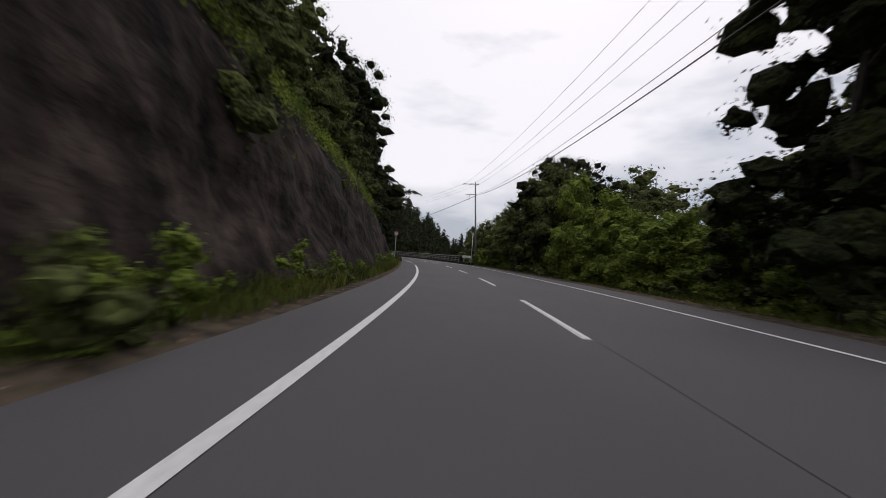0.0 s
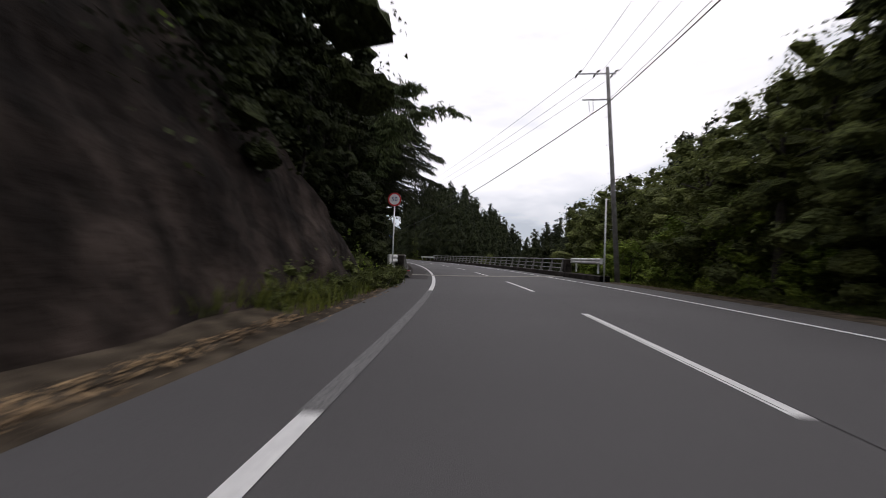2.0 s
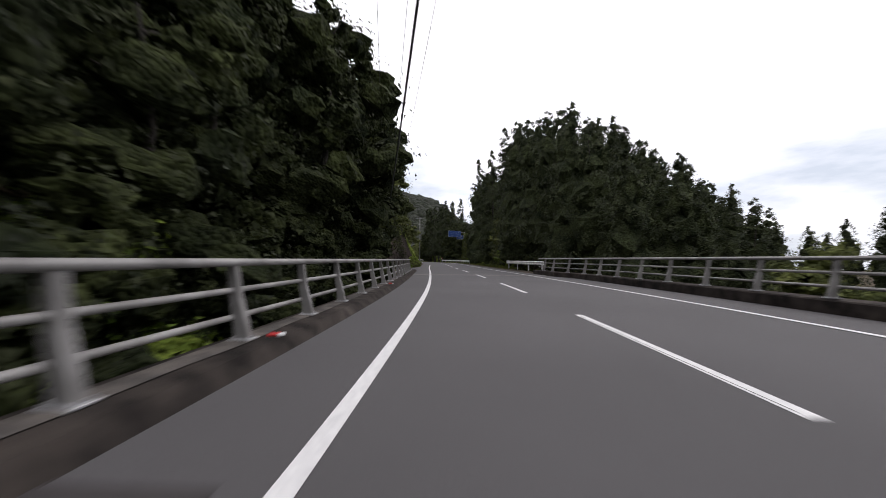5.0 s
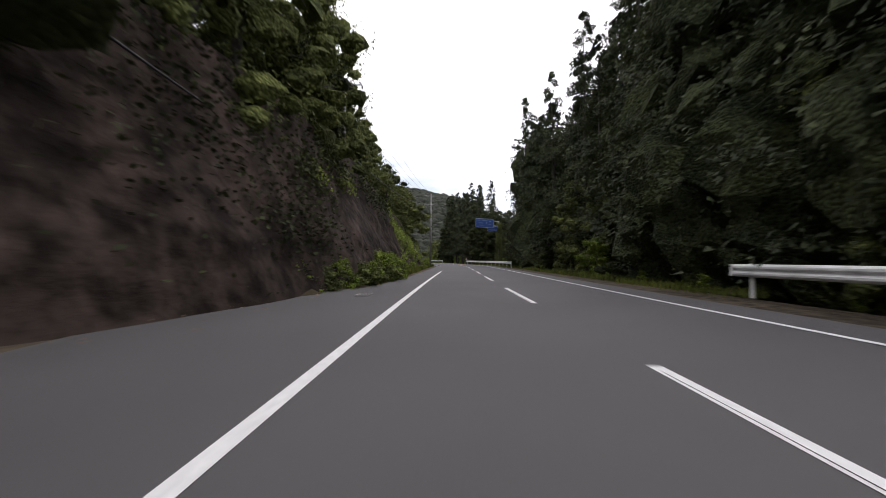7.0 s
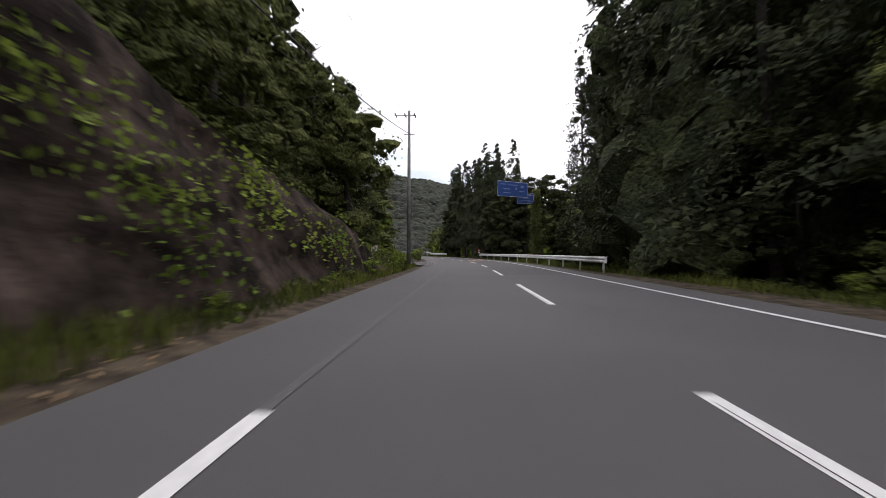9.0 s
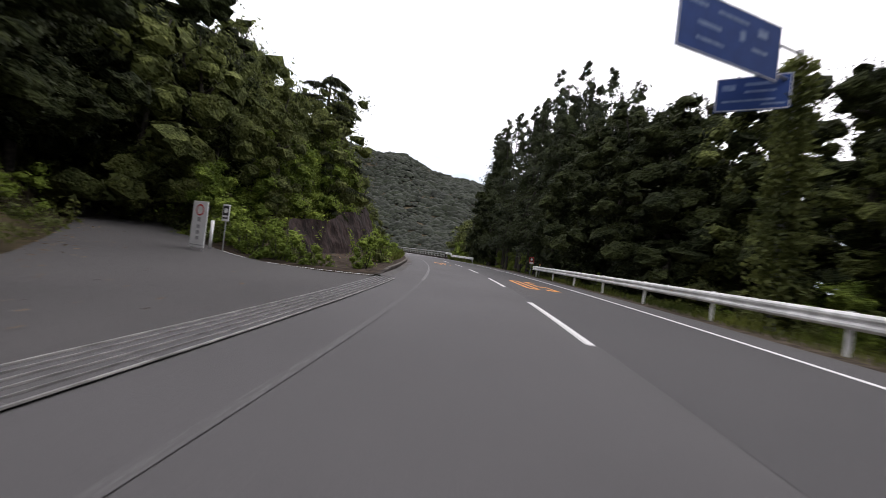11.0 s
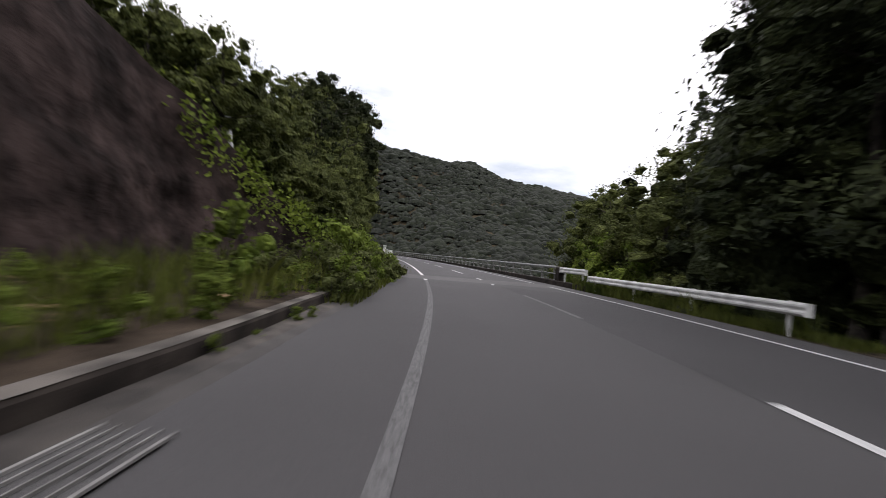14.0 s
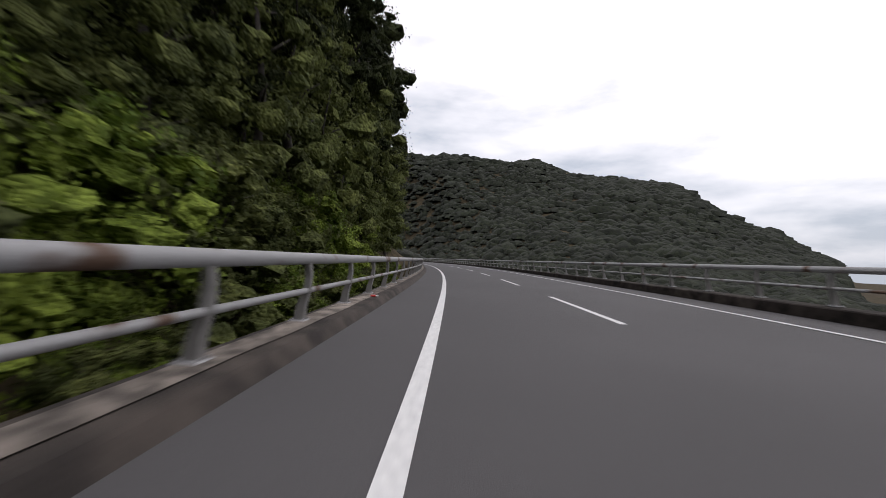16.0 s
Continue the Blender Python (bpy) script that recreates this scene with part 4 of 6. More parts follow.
def core_ball(rng, centre, radius, squash=0.75, fine=2):
    """A ragged lump of packed foliage: corners of the triangles of a dented ball."""
    v, f = BALL[fine]
    turn, _ = np.linalg.qr(rng.normal(size=(3, 3)))
    off = rng.uniform(0, 50, 3)
    r = np.array([0.8 + 0.66 * noise.noise(Vector(q * 1.6 + off)) + 0.36 * noise.noise(Vector(q * 4.1 + off)) for q in v])
    w = (v * r[:, None]) @ turn * radius * np.array([1, 1, squash]) + np.asarray(centre)
    return w[f]


def uncovered(points, centres, radii, own, squash=0.75, share=0.72):
    """Which points lie outside the packed middle of every other lump."""
    d = (points[:, None] - centres[None]) / (radii[None, :, None] * np.array([1, 1, squash]))
    inside = (d * d).sum(-1) < share ** 2
    inside[np.arange(len(points)), own] = False
    return ~inside.any(1)


def foliage(name, leaves, cores, mat, core_mat, per=4):
    """One mesh of loose leaves (per corners each) and packed cores (three corners each)."""
    leaves, cores = np.asarray(leaves, np.float32).reshape(-1, 3), np.asarray(cores, np.float32).reshape(-1, 3)
    nl, nc = len(leaves) // per, len(cores) // 3
    me = bpy.data.meshes.new(name)
    co = np.concatenate([leaves, cores])
    me.vertices.add(len(co))
    me.vertices.foreach_set("co", co.ravel())
    me.loops.add(len(co))
    me.loops.foreach_set("vertex_index", np.arange(len(co), dtype=np.int32))
    me.polygons.add(nl + nc)
    me.polygons.foreach_set("loop_start", np.concatenate([np.arange(nl) * per, nl * per + np.arange(nc) * 3]).astype(np.int32))
    me.polygons.foreach_set("material_index", np.concatenate([np.zeros(nl), np.ones(nc)]).astype(np.int32))
    me.materials.append(mat)
    me.materials.append(core_mat)
    me.update(calc_edges=True)
    return me


def broad_crown(rng, height, width, n, size, mat, low=0.2, clumps=26, core=0.8, lump=1.0, per=3, droop=0.0, fine=2):
    """Clumps of leaves round packed cores, spread over an uneven crown; what is buried inside is left out."""
    spots, radii = [], []
    for k in range(clumps):
        a, u = rng.uniform(0, 2 * math.pi), (k + rng.uniform(0, 1)) / clumps
        z = height * (low + (0.91 - low) * u)
        env = math.sqrt(max(0.04, 1 - ((u - 0.38) / 0.68) ** 2))
        cr = width * lump * rng.uniform(0.24, 0.44) * (0.7 + 0.3 * env)
        rr = max(0.0, width * env - cr * 0.6) * math.sqrt(rng.uniform(0.1, 1.0))
        if k % 5 == 2:
            rr, cr = width * env * rng.uniform(0.0, 0.25), cr * 1.3
        spots.append((rr * math.cos(a), rr * math.sin(a), z))
        radii.append(cr)
    spots, radii = np.array(spots), np.array(radii)
    order = np.argsort(np.hypot(spots[:, 0], spots[:, 1]))
    for i in range(max(3, clumps // 5), clumps):
        k, inner = order[i], order[:i]
        gap = np.linalg.norm(spots[inner] - spots[k], axis=1) / (radii[inner] + radii[k])
        j = int(gap.argmin())
        if gap[j] > 0.66:
            spots[k] = spots[inner[j]] + (spots[k] - spots[inner[j]]) * 0.66 / gap[j]
    m = int(n * 1.7) // clumps
    own = rng.permutation(np.repeat(np.arange(clumps), m))
    d = rng.normal(size=(len(own), 3))
    d /= np.linalg.norm(d, axis=1)[:, None]
    p = spots[own] + d * ((core * 0.8 + 0.55 * rng.uniform(0, 1, len(own)) ** 1.6) * radii[own])[:, None] * np.array([1, 1, 0.78])
    keep = uncovered(p, spots, radii, own, 0.75, core * 0.9) & (p[:, 2] > 0.02 * height)
    p, d = p[keep][:n], d[keep][:n]
    tris, owner = [], []
    for k in range(clumps):
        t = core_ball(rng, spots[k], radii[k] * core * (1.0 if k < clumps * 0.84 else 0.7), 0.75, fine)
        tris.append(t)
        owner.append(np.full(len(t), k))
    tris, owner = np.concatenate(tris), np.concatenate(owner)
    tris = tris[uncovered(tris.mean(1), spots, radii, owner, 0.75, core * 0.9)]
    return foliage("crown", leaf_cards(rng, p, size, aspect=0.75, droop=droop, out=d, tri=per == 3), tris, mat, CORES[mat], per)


def cedar_crown(rng, height, width, n, size, mat, low=0.1, packed=True):
    """Drooping boughs on a narrow cone, dark and packed near the stem."""
    cs, outs, cores = [], [], []
    boughs = 80
    for k in range(boughs):
        u = (k + rng.uniform(0, 1)) / boughs
        z = height * (low + (1.0 - low) * u)
        a = rng.uniform(0, 2 * math.pi)
        l = width * ((1.0 - u) ** 0.62 * 0.95 + 0.05) * rng.uniform(0.6, 1.15)
        m = max(8, int(n / boughs * (1.3 - 0.6 * u)))
        t = rng.uniform(0.25, 1.0, m) ** 0.6
        pos = np.stack([np.cos(a) * l * t, np.sin(a) * l * t, z + l * (0.15 * t - 0.4 * t * t)], -1)
        pos += rng.normal(size=(m, 3)) * np.array([0.3, 0.3, 0.25]) * (0.35 + l * 0.28)
        cs.append(pos)
        outs.append(np.stack([np.cos(a) + 0 * t, np.sin(a) + 0 * t, 0.5 + 0 * t], -1))
    for k in range(13):
        u = (k + 0.5) / 13
        if packed and rng.uniform() < 0.85:
            r = width * ((1 - u) ** 0.7 * 0.6 + 0.04)
            a = rng.uniform(0, 2 * math.pi)
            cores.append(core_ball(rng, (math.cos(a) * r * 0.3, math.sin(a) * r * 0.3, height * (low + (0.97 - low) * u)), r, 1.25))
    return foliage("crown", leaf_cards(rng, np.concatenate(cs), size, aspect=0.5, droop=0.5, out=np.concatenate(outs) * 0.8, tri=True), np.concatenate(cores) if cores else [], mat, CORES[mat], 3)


def tree(name, trunk, crown, label, category):
    root = tagged(new(name), label, category)
    root.empty_display_size = 0.5
    under("trunk", trunk, root)
    under("crown", crown, root)
    return root


rng = np.random.default_rng(7)
BROAD, BACK = [], []
for h, w, n in ((11, 3.6, 2900), (13, 4.0, 3100), (9, 3.5, 2800), (12, 3.4, 2900)):
    BROAD.append((trunk_mesh(rng, h, 0.16 + h * 0.008, 0.4, 7, 0.35, w * 0.42), broad_crown(rng, h, w, n, 0.15, M_LEAF, 0.06, 46, 0.66, 0.76, fine=0)))
for h, w in ((13, 4.6), (11, 4.4)):
    BACK.append((trunk_mesh(rng, h, 0.2, 0.4, 4, 0.35, w * 0.42), broad_crown(rng, h, w, 900, 0.25, M_LEAF, 0.1, 32, 0.74, 0.84, fine=1)))
# DARK, GLOOM and TALLS: broadleaf crowns in the leaf colour darkened for shade
DARK = [(trunk_mesh(rng, h, 0.22, 0.4, 6, 0.35, w * 0.42), broad_crown(rng, h, w, n, 0.14, M_DARK_SHADED, 0.05, 46, 0.7, 0.76)) for h, w, n in ((12, 3.8, 2900), (15, 4.2, 3100))]
GLOOM = [(trunk_mesh(rng, h, 0.2, 0.4, 4, 0.35, w * 0.42), broad_crown(rng, h, w, 900, 0.25, M_DARK_SHADED, 0.1, 32, 0.74, 0.84, fine=1)) for h, w in ((13, 4.6), (11, 4.4))]
SPRAY = [(trunk_mesh(rng, 11, 0.14, 0.5, 8, 0.5, 1.8), broad_crown(rng, 11.5, 2.4, 5200, 0.105, M_LEAF2, 0.5, 34, 0.66, 0.62))]
TALLS = [(trunk_mesh(rng, h, 0.26, 0.5, 5, 0.5, w * 0.42), broad_crown(rng, h, w, m, 0.15, M_DARK_SHADED, low, n, 0.72, 0.62)) for h, w, low, n, m in ((17, 5.0, 0.14, 56, 4400), (19, 5.4, 0.16, 60, 4800))]
FRESH = [(trunk_mesh(rng, 5, 0.08, 0.4, 5, 0.3, 1.4), broad_crown(rng, 5.5, 2.3, 2600, 0.125, M_LEAF2, 0.04, 24, 0.7)) for i in range(2)]
SHRUB = [(trunk_mesh(rng, h, 0.07, 0.3, 5, 0.3, 0.9), broad_crown(rng, h, w, 2600, 0.12, m, 0.02, 30, 0.74, 0.85)) for h, w, m in ((6, 2.4, M_LEAF), (5.5, 2.6, M_LEAF), (5, 2.2, M_LEAF2), (5.5, 2.5, M_DARK_SHADED))]
CEDAR = []
for h, w, n in ((23, 4.7, 4000), (21, 4.3, 3800), (18, 4.2, 3600)):
    CEDAR.append((trunk_mesh(rng, h, 0.26, 0.15, 0, 0.3, 1.0), cedar_crown(rng, h, w, n, 0.3, M_NEEDLE)))
THIN = [(trunk_mesh(rng, h, 0.24, 0.15, 0, 0.3, 1.0), cedar_crown(rng, h, w, 6200, 0.27, M_NEEDLE, 0.16, False)) for h, w in ((23, 2.9), (21, 2.6))]


def stems_mesh(rng, height, width):
    bm = bmesh.new()
    for k in range(6):
        a = rng.uniform(0, 2 * math.pi)
        r = width * rng.uniform(0.2, 0.6)
        rod(bm, (math.cos(a) * 0.05, math.sin(a) * 0.05, -0.05), (math.cos(a) * r, math.sin(a) * r, height * rng.uniform(0.6, 0.95)), 0.012, 0.004, 4)
    me = bpy.data.meshes.new("stems")
    bm.to_mesh(me)
    bm.free()
    me.materials.append(M_BARK)
    return me


BUSH = [broad_crown(rng, h, w, 420, 0.085, m, 0.0, 10, 0.66, 1.0, 4, fine=0) for h, w, m in ((1.3, 0.9, M_LEAF2), (1.0, 1.0, M_LEAF), (1.6, 0.9, M_LEAF2))]
STEMS = [stems_mesh(rng, h, 0.9) for h in (1.3, 1.0, 1.6)]
TREES = {"b": (BROAD, "broadleaf_tree", "dark green broadleaf tree on the wooded slope", "tree", "roadside broadleaf trees"),
         "k": (BACK, "woodland_tree", "dense dark woodland tree behind the roadside trees", "tree", "woodland trees"),
         "n": (GLOOM, "shaded_back_tree", "very dark woodland tree behind the bridge railing", "tree", "woodland trees"),
         "y": (SPRAY, "light_crowned_tree", "slender tree with a bright yellow-green top", "tree", "young trees"),
         "e": (DARK, "shade_dark_tree", "dense dark evergreen tree with drooping leafy boughs", "tree", "dark roadside trees"),
         "t": (TALLS, "tall_tree", "tall broadleaf tree with its leaf colour darkened for shade", "tree", "tall bridge trees"),
         "g": (THIN, "grove_cedar", "slender dark cedar with light showing through", "tree", "cedar stand"),
         "s": (SHRUB, "shrub_tree", "dense leafy shrub growing beside the railing", "shrub", "railing shrubs"),
         "f": (FRESH, "young_tree", "young tree with fresh yellow-green leaves", "tree", "young trees"),
         "c": (CEDAR, "cedar_tree", "tall dark conical cedar tree", "tree", "cedar stand")}
MADE = {}
TALL = {"b": (11, 13, 9, 12), "e": (12, 15), "t": (17, 19), "k": (13, 11), "n": (13, 11), "y": (11.5,), "f": (5.5, 5.5), "c": (23, 21, 18), "g": (23, 21), "s": (6, 5.5, 5, 5.5)}


def plant(kind, s, o, scale=1.0, which=None, sink=0.2, z=None):
    kinds, name, label, cat, group = TREES[kind]
    i = int(rng.integers(len(kinds))) if which is None else which
    x, y = (float(v) for v in xy(s, o))
    scale = min(scale, 1.4 if kind in "beksn" else 9.0, max(0.12, (canopy(s, o) * 1.09 - (land_at(s, o) if z is None else z) + sink) / TALL[kind][i]))
    m = pose(x, y, (land_at(s, o) if z is None else z) - sink, rng.normal() * 2, rng.normal() * 2, rng.uniform(0, 360))
    wide = min(scale, 1.2)
    m = m @ Matrix.Diagonal((wide * rng.uniform(0.92, 1.12), wide * rng.uniform(0.92, 1.12), scale, 1))
    if (kind, i) not in MADE:
        MADE[kind, i] = tree(name, *kinds[i], label, cat)
        MADE[kind, i]["group"] = group
        MADE[kind, i].matrix_basis = m
        return MADE[kind, i]
    first = MADE[kind, i]
    keep = first.matrix_basis.copy()
    first.matrix_basis = Matrix.Identity(4)
    ob = copy_thing(first, m)
    first.matrix_basis = keep
    return ob


def plant_to(kind, s, o, top, which=None):
    """A tree at (s, o) whose top stands that high over the road."""
    i = int(rng.integers(len(TALL[kind]))) if which is None else which
    return plant(kind, s, o, max(0.25, (top - land_at(s, o) + 0.2) / TALL[kind][i]), i)


def grow(kind, s, o, low=0.92, most=14.0):
    """A tree at (s, o) that reaches to the woods' fitted height limit there, or a shrub where there is little room."""
    room = canopy(s, o) - land_at(s, o)
    if room < 1.2:
        return None
    if room < 3.0 and kind in "bkten":
        return plant_to("s", s, o, land_at(s, o) + room * rng.uniform(low, 1.0), int(rng.integers(3)))
    return plant_to(kind, s, o, land_at(s, o) + min(room, most) * rng.uniform(low, 1.0) * 1.09)


def bush(s, o, scale=1.0, which=None, z=None, label="leafy green weed bush on the verge"):
    i = int(rng.integers(len(BUSH))) if which is None else which
    x, y = (float(v) for v in xy(s, o))
    ob = tagged(new("roadside_bush"), label, "bush", "roadside bushes")
    ob.empty_display_size = 0.3
    under("leaves", BUSH[i], ob)
    under("woody_base", STEMS[i], ob)
    ob.matrix_basis = pose(x, y, (max(land_at(s, o), -0.05) if z is None else z) - 0.08, 0, 0, rng.uniform(0, 360)) @ Matrix.Diagonal((scale, scale, scale * rng.uniform(0.8, 1.15), 1))
    return ob


def scatter(name, label, places, height, size, mat, seed, cat="undergrowth", droop=0.0, up=0.5):
    """Loose leaves in a shaggy layer over the ground at those (s, o)."""
    g = np.random.default_rng(seed)
    s, o = np.asarray(places).T
    x, y = xy(s, o)
    z = land(x, y)
    lump = np.array([noise.noise(Vector((a * 0.45, b * 0.45, seed))) for a, b in zip(x, y)])
    h = np.clip(0.5 + lump, 0.05, 1.3) * height * g.uniform(0.25, 1.0, len(x)) ** 0.6
    c = np.stack([x, y, z + h + 0.1], -1)
    return tagged(new(name, quick_mesh(name, leaf_cards(g, c, size, up, 0.75, droop, tri=True), 3, mat)), label, cat, kind="stuff")


# left hillside
for s in np.arange(-14, 330, 4.8):
    if 170 < s < 198 or 53 < s < 112:
        continue
    first = float(wall_foot(s)) + float(wall_top(s)) * BATTER + (0.8 if s < 136 else 2.1 if s < 190 else 2.4 if s < 243 else 4.4)
    for r in range(4 if s > 196 else 3):
        o = first + r * 3.9 + rng.uniform(-0.7, 0.7)
        kind = "e" if 33 < s < 53 else "b" if r < 2 or s > 243 else "k"
        if s > 266 and r > 0 and rng.uniform() < 0.25:
            kind = "t"
        grow(kind, s + rng.uniform(-1.3, 1.3), o, 0.88, 7.0 if s < 52 and r == 0 else 12.0 if s < 262 else 19.0)
for s, o in ((136.4, 10.8), (138.6, 10.4), (140.2, 11.2), (142.6, 10.6), (144.8, 11.0)):
    plant_to("e", s, o, 14.2 + rng.uniform(-0.5, 0.6))
# kudzu-covered shrubs on the hillside by the second bridge
for s in np.arange(267, 310, 4.0):
    grow("t", s, (15.0 if s < 285 else 12.6) + rng.uniform(-0.3, 0.5), 0.97, 26.0)
for s in np.arange(243, 300, 2.6):
    for o in (8.6, 10.8, 13.2, 15.8):
        plant_to("s", s + rng.uniform(-0.8, 0.8), o + rng.uniform(-0.5, 0.5), land_at(s, o) + rng.uniform(2.0, 4.2) * (1.0 if o < 10 else 1.5), 2 if s > 257 and rng.uniform() < 0.3 else int(rng.integers(2)))
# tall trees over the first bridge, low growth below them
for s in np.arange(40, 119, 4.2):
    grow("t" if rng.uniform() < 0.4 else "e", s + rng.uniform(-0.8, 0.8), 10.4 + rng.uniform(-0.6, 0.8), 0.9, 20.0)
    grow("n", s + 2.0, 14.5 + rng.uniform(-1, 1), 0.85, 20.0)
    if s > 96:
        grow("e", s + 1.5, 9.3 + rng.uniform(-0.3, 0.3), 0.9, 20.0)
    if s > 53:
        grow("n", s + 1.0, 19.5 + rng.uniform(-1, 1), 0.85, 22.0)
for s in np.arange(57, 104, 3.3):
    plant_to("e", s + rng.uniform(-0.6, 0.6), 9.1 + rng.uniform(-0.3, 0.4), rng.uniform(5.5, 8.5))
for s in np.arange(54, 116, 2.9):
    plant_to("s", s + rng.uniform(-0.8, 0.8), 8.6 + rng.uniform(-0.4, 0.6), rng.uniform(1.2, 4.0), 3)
for s, o, top in ((88.6, 9.2, 2.3), (66.5, 9.2, 3.0), (60.5, 9.0, 2.6)):
    plant_to("f", s, o, top)
plant_to("y", 80.4, 9.0, 7.4, 0)


def fir_tree(s, o, height, reach, lowest, seed, label="dark fir with long drooping boughs over the road", both=False):
    """A conifer with long level boughs over the road, hung with drooping twigs."""
    g = np.random.default_rng(seed)
    root = tagged(new("fir_tree"), label, "tree", "tall firs")
    root.matrix_basis = at(s, o, land_at(s, o) - 0.2)
    rise = -float(root.matrix_basis.translation.z)
    bm = bmesh.new()
    rod(bm, (0, 0, -0.3), (0.1, 0, height + rise), 0.3, 0.05, 10)
    tris = []
    count = 40
    for k in range(count):
        u = k / count
        to_road = k % 2 == 0 and not both
        a = g.normal() * 0.55 if to_road else g.uniform(0, 2 * math.pi)
        z0 = rise + lowest + (height - lowest) * u if abs(a) < 1.4 else rise + 2.0 + (height - 2.0) * u
        length = reach * (1 - 0.5 * u) * g.uniform(0.75, 1.0) * (1.0 if to_road or both else 0.6)
        way = np.array([math.cos(a), math.sin(a), 0.0])
        side = np.array([-way[1], way[0], 0.0])
        base = np.array([0, 0, z0])
        at_t = lambda t: base + way * length * t + np.array([0, 0, length * (0.1 * t - 0.28 * t * t)])
        for q in range(5):
            rod(bm, at_t(q / 5), at_t((q + 1) / 5), 0.06 * (1 - q / 5.5), 0.06 * (1 - (q + 1) / 5.5), 5)
        for t in np.linspace(0.15, 1.0, 26):
            for sg in (-1, 1):
                twig = way * 0.62 + side * sg * g.uniform(0.5, 0.9) + np.array([0, 0, g.uniform(-0.3, 0.0)])
                tl = length * 0.24 * (1.12 - t) + 0.3
                q = (np.arange(13) + g.uniform(0, 1, 13)) / 13
                c = at_t(t) + twig * tl * q[:, None] - np.array([0, 0, 1.0]) * (q * q * tl * 0.35)[:, None]
                d = twig * 0.55 + g.normal(size=(13, 3)) * 0.35 + np.array([0, 0, -0.75])
                d *= (0.27 * g.uniform(0.6, 1.3, 13) / np.linalg.norm(d, axis=1))[:, None]
                w = np.cross(d, g.normal(size=(13, 3)))
                w *= (0.03 / np.linalg.norm(w, axis=1))[:, None]
                tris.append(np.stack([c - w, c + w, c + d], 1).reshape(-1, 3))
    part("trunk", bm, M_BARK, root)
    under("crown", quick_mesh("crown", np.concatenate(tris), 3, M_DARK_SHADED), root)
    return root


fir_tree(63.2, 8.7, 14.0, 8.1, 5.9, 71)
fir_tree(69.6, 9.0, 15.0, 7.8, 7.4, 72)
fir_tree(75.4, 9.8, 14.5, 6.2, 8.0, 73)
fir_tree(57.4, 8.9, 13.5, 7.0, 7.0, 74)


def bamboo_clump(s, o, culms, seed):
    """Arching culms with drooping sprays of narrow leaves; culms: how far each tip reaches to the right, ahead and up."""
    g = np.random.default_rng(seed)
    root = tagged(new("bamboo_clump"), "arching green bamboo leaning over the road", "bamboo")
    z0 = land_at(s, o)
    root.matrix_basis = at(s, o, z0 - 0.2)
    leaves = []
    for dx, dy, top in culms:
        bm = bmesh.new()
        a, c = np.array([g.normal() * 0.4, g.normal() * 0.4, 0.0]), np.array([dx, dy, top - z0])
        b = np.array([dx * 0.25, dy * 0.25, (top - z0) * 1.12])
        pts = [(1 - t) ** 2 * a + 2 * t * (1 - t) * b + t * t * c for t in np.linspace(0, 1, 25)]
        rings = [[bm.verts.new((q[0] + 0.026 * (1.05 - k / 24) * math.cos(j * math.pi / 3), q[1] + 0.026 * (1.05 - k / 24) * math.sin(j * math.pi / 3), q[2])) for j in range(6)] for k, q in enumerate(pts)]
        for lo, hi in zip(rings[:-1], rings[1:]):
            for j in range(6):
                bm.faces.new((lo[j], lo[(j + 1) % 6], hi[(j + 1) % 6], hi[j]))
        part("culm", bm, M_CULM, root, smooth=True)
        for k in range(9, 25):
            for j in range(7):
                way = g.normal(size=3)
                way[2] = abs(way[2]) * 0.3
                way /= np.linalg.norm(way)
                length = g.uniform(0.5, 1.1) * (1.0 if k < 20 else 0.6)
                t = g.uniform(0.1, 1, 26)
                q = pts[k] + way * (length * t)[:, None] - np.array([0, 0, 0.45]) * (length * t * t)[:, None]
                d = g.normal(size=(26, 3)) * 0.5 + way * 0.5 + np.array([0, 0, -1.0])
                d *= (g.uniform(0.18, 0.32, 26) / np.linalg.norm(d, axis=1))[:, None]
                w = np.cross(d, g.normal(size=(26, 3)))
                w *= (0.027 / np.linalg.norm(w, axis=1))[:, None]
                leaves.append(np.stack([q, q + d * 0.4 + w, q + d, q + d * 0.4 - w], 1).reshape(-1, 3))
    under("crown", quick_mesh("crown", np.concatenate(leaves), 4, M_BAMBOO), root)
    return root


bamboo_clump(52.5, 7.6, ((5.7, 3.6, 10.4), (3.0, 0.6, 10.6), (2.0, 1.8, 9.2), (3.6, -1.0, 8.6)), 76)
# wooded banks round the side road
for s, o, k, sc in ((168, 9, "b", .8), (170, 12.5, "e", 0.95), (172, 17, "n", 1.2), (174.5, 11, "e", 0.9), (177.5, 11.5, "e", 0.95), (180.5, 12.5, "e", 1.0), (183, 14.5, "e", 1.0), (177, 16.5, "n", 1.3), (182, 19, "n", 1.4), (187, 23, "n", 1.3), (192, 27, "n", 1.2), (198, 31, "k", 1.1), (206, 36, "k", 1.0), (212, 41, "k", 1.0),
                    (170, 24, "k", 1.5), (174, 21, "k", 1.5), (176, 30, "k", 1.5), (182, 34, "k", 1.5), (190, 36, "k", 1.4), (198, 40, "k", 1.3), (168, 32, "k", 1.5), (178, 24, "k", 1.4), (186, 29, "k", 1.3), (199, 14.6, "f", .8), (201.5, 13.0, "f", .8), (204, 12.5, "f", .8), (207, 15, "f", 1.0), (212, 21, "k", .8)):
    plant(k, s, o, sc)
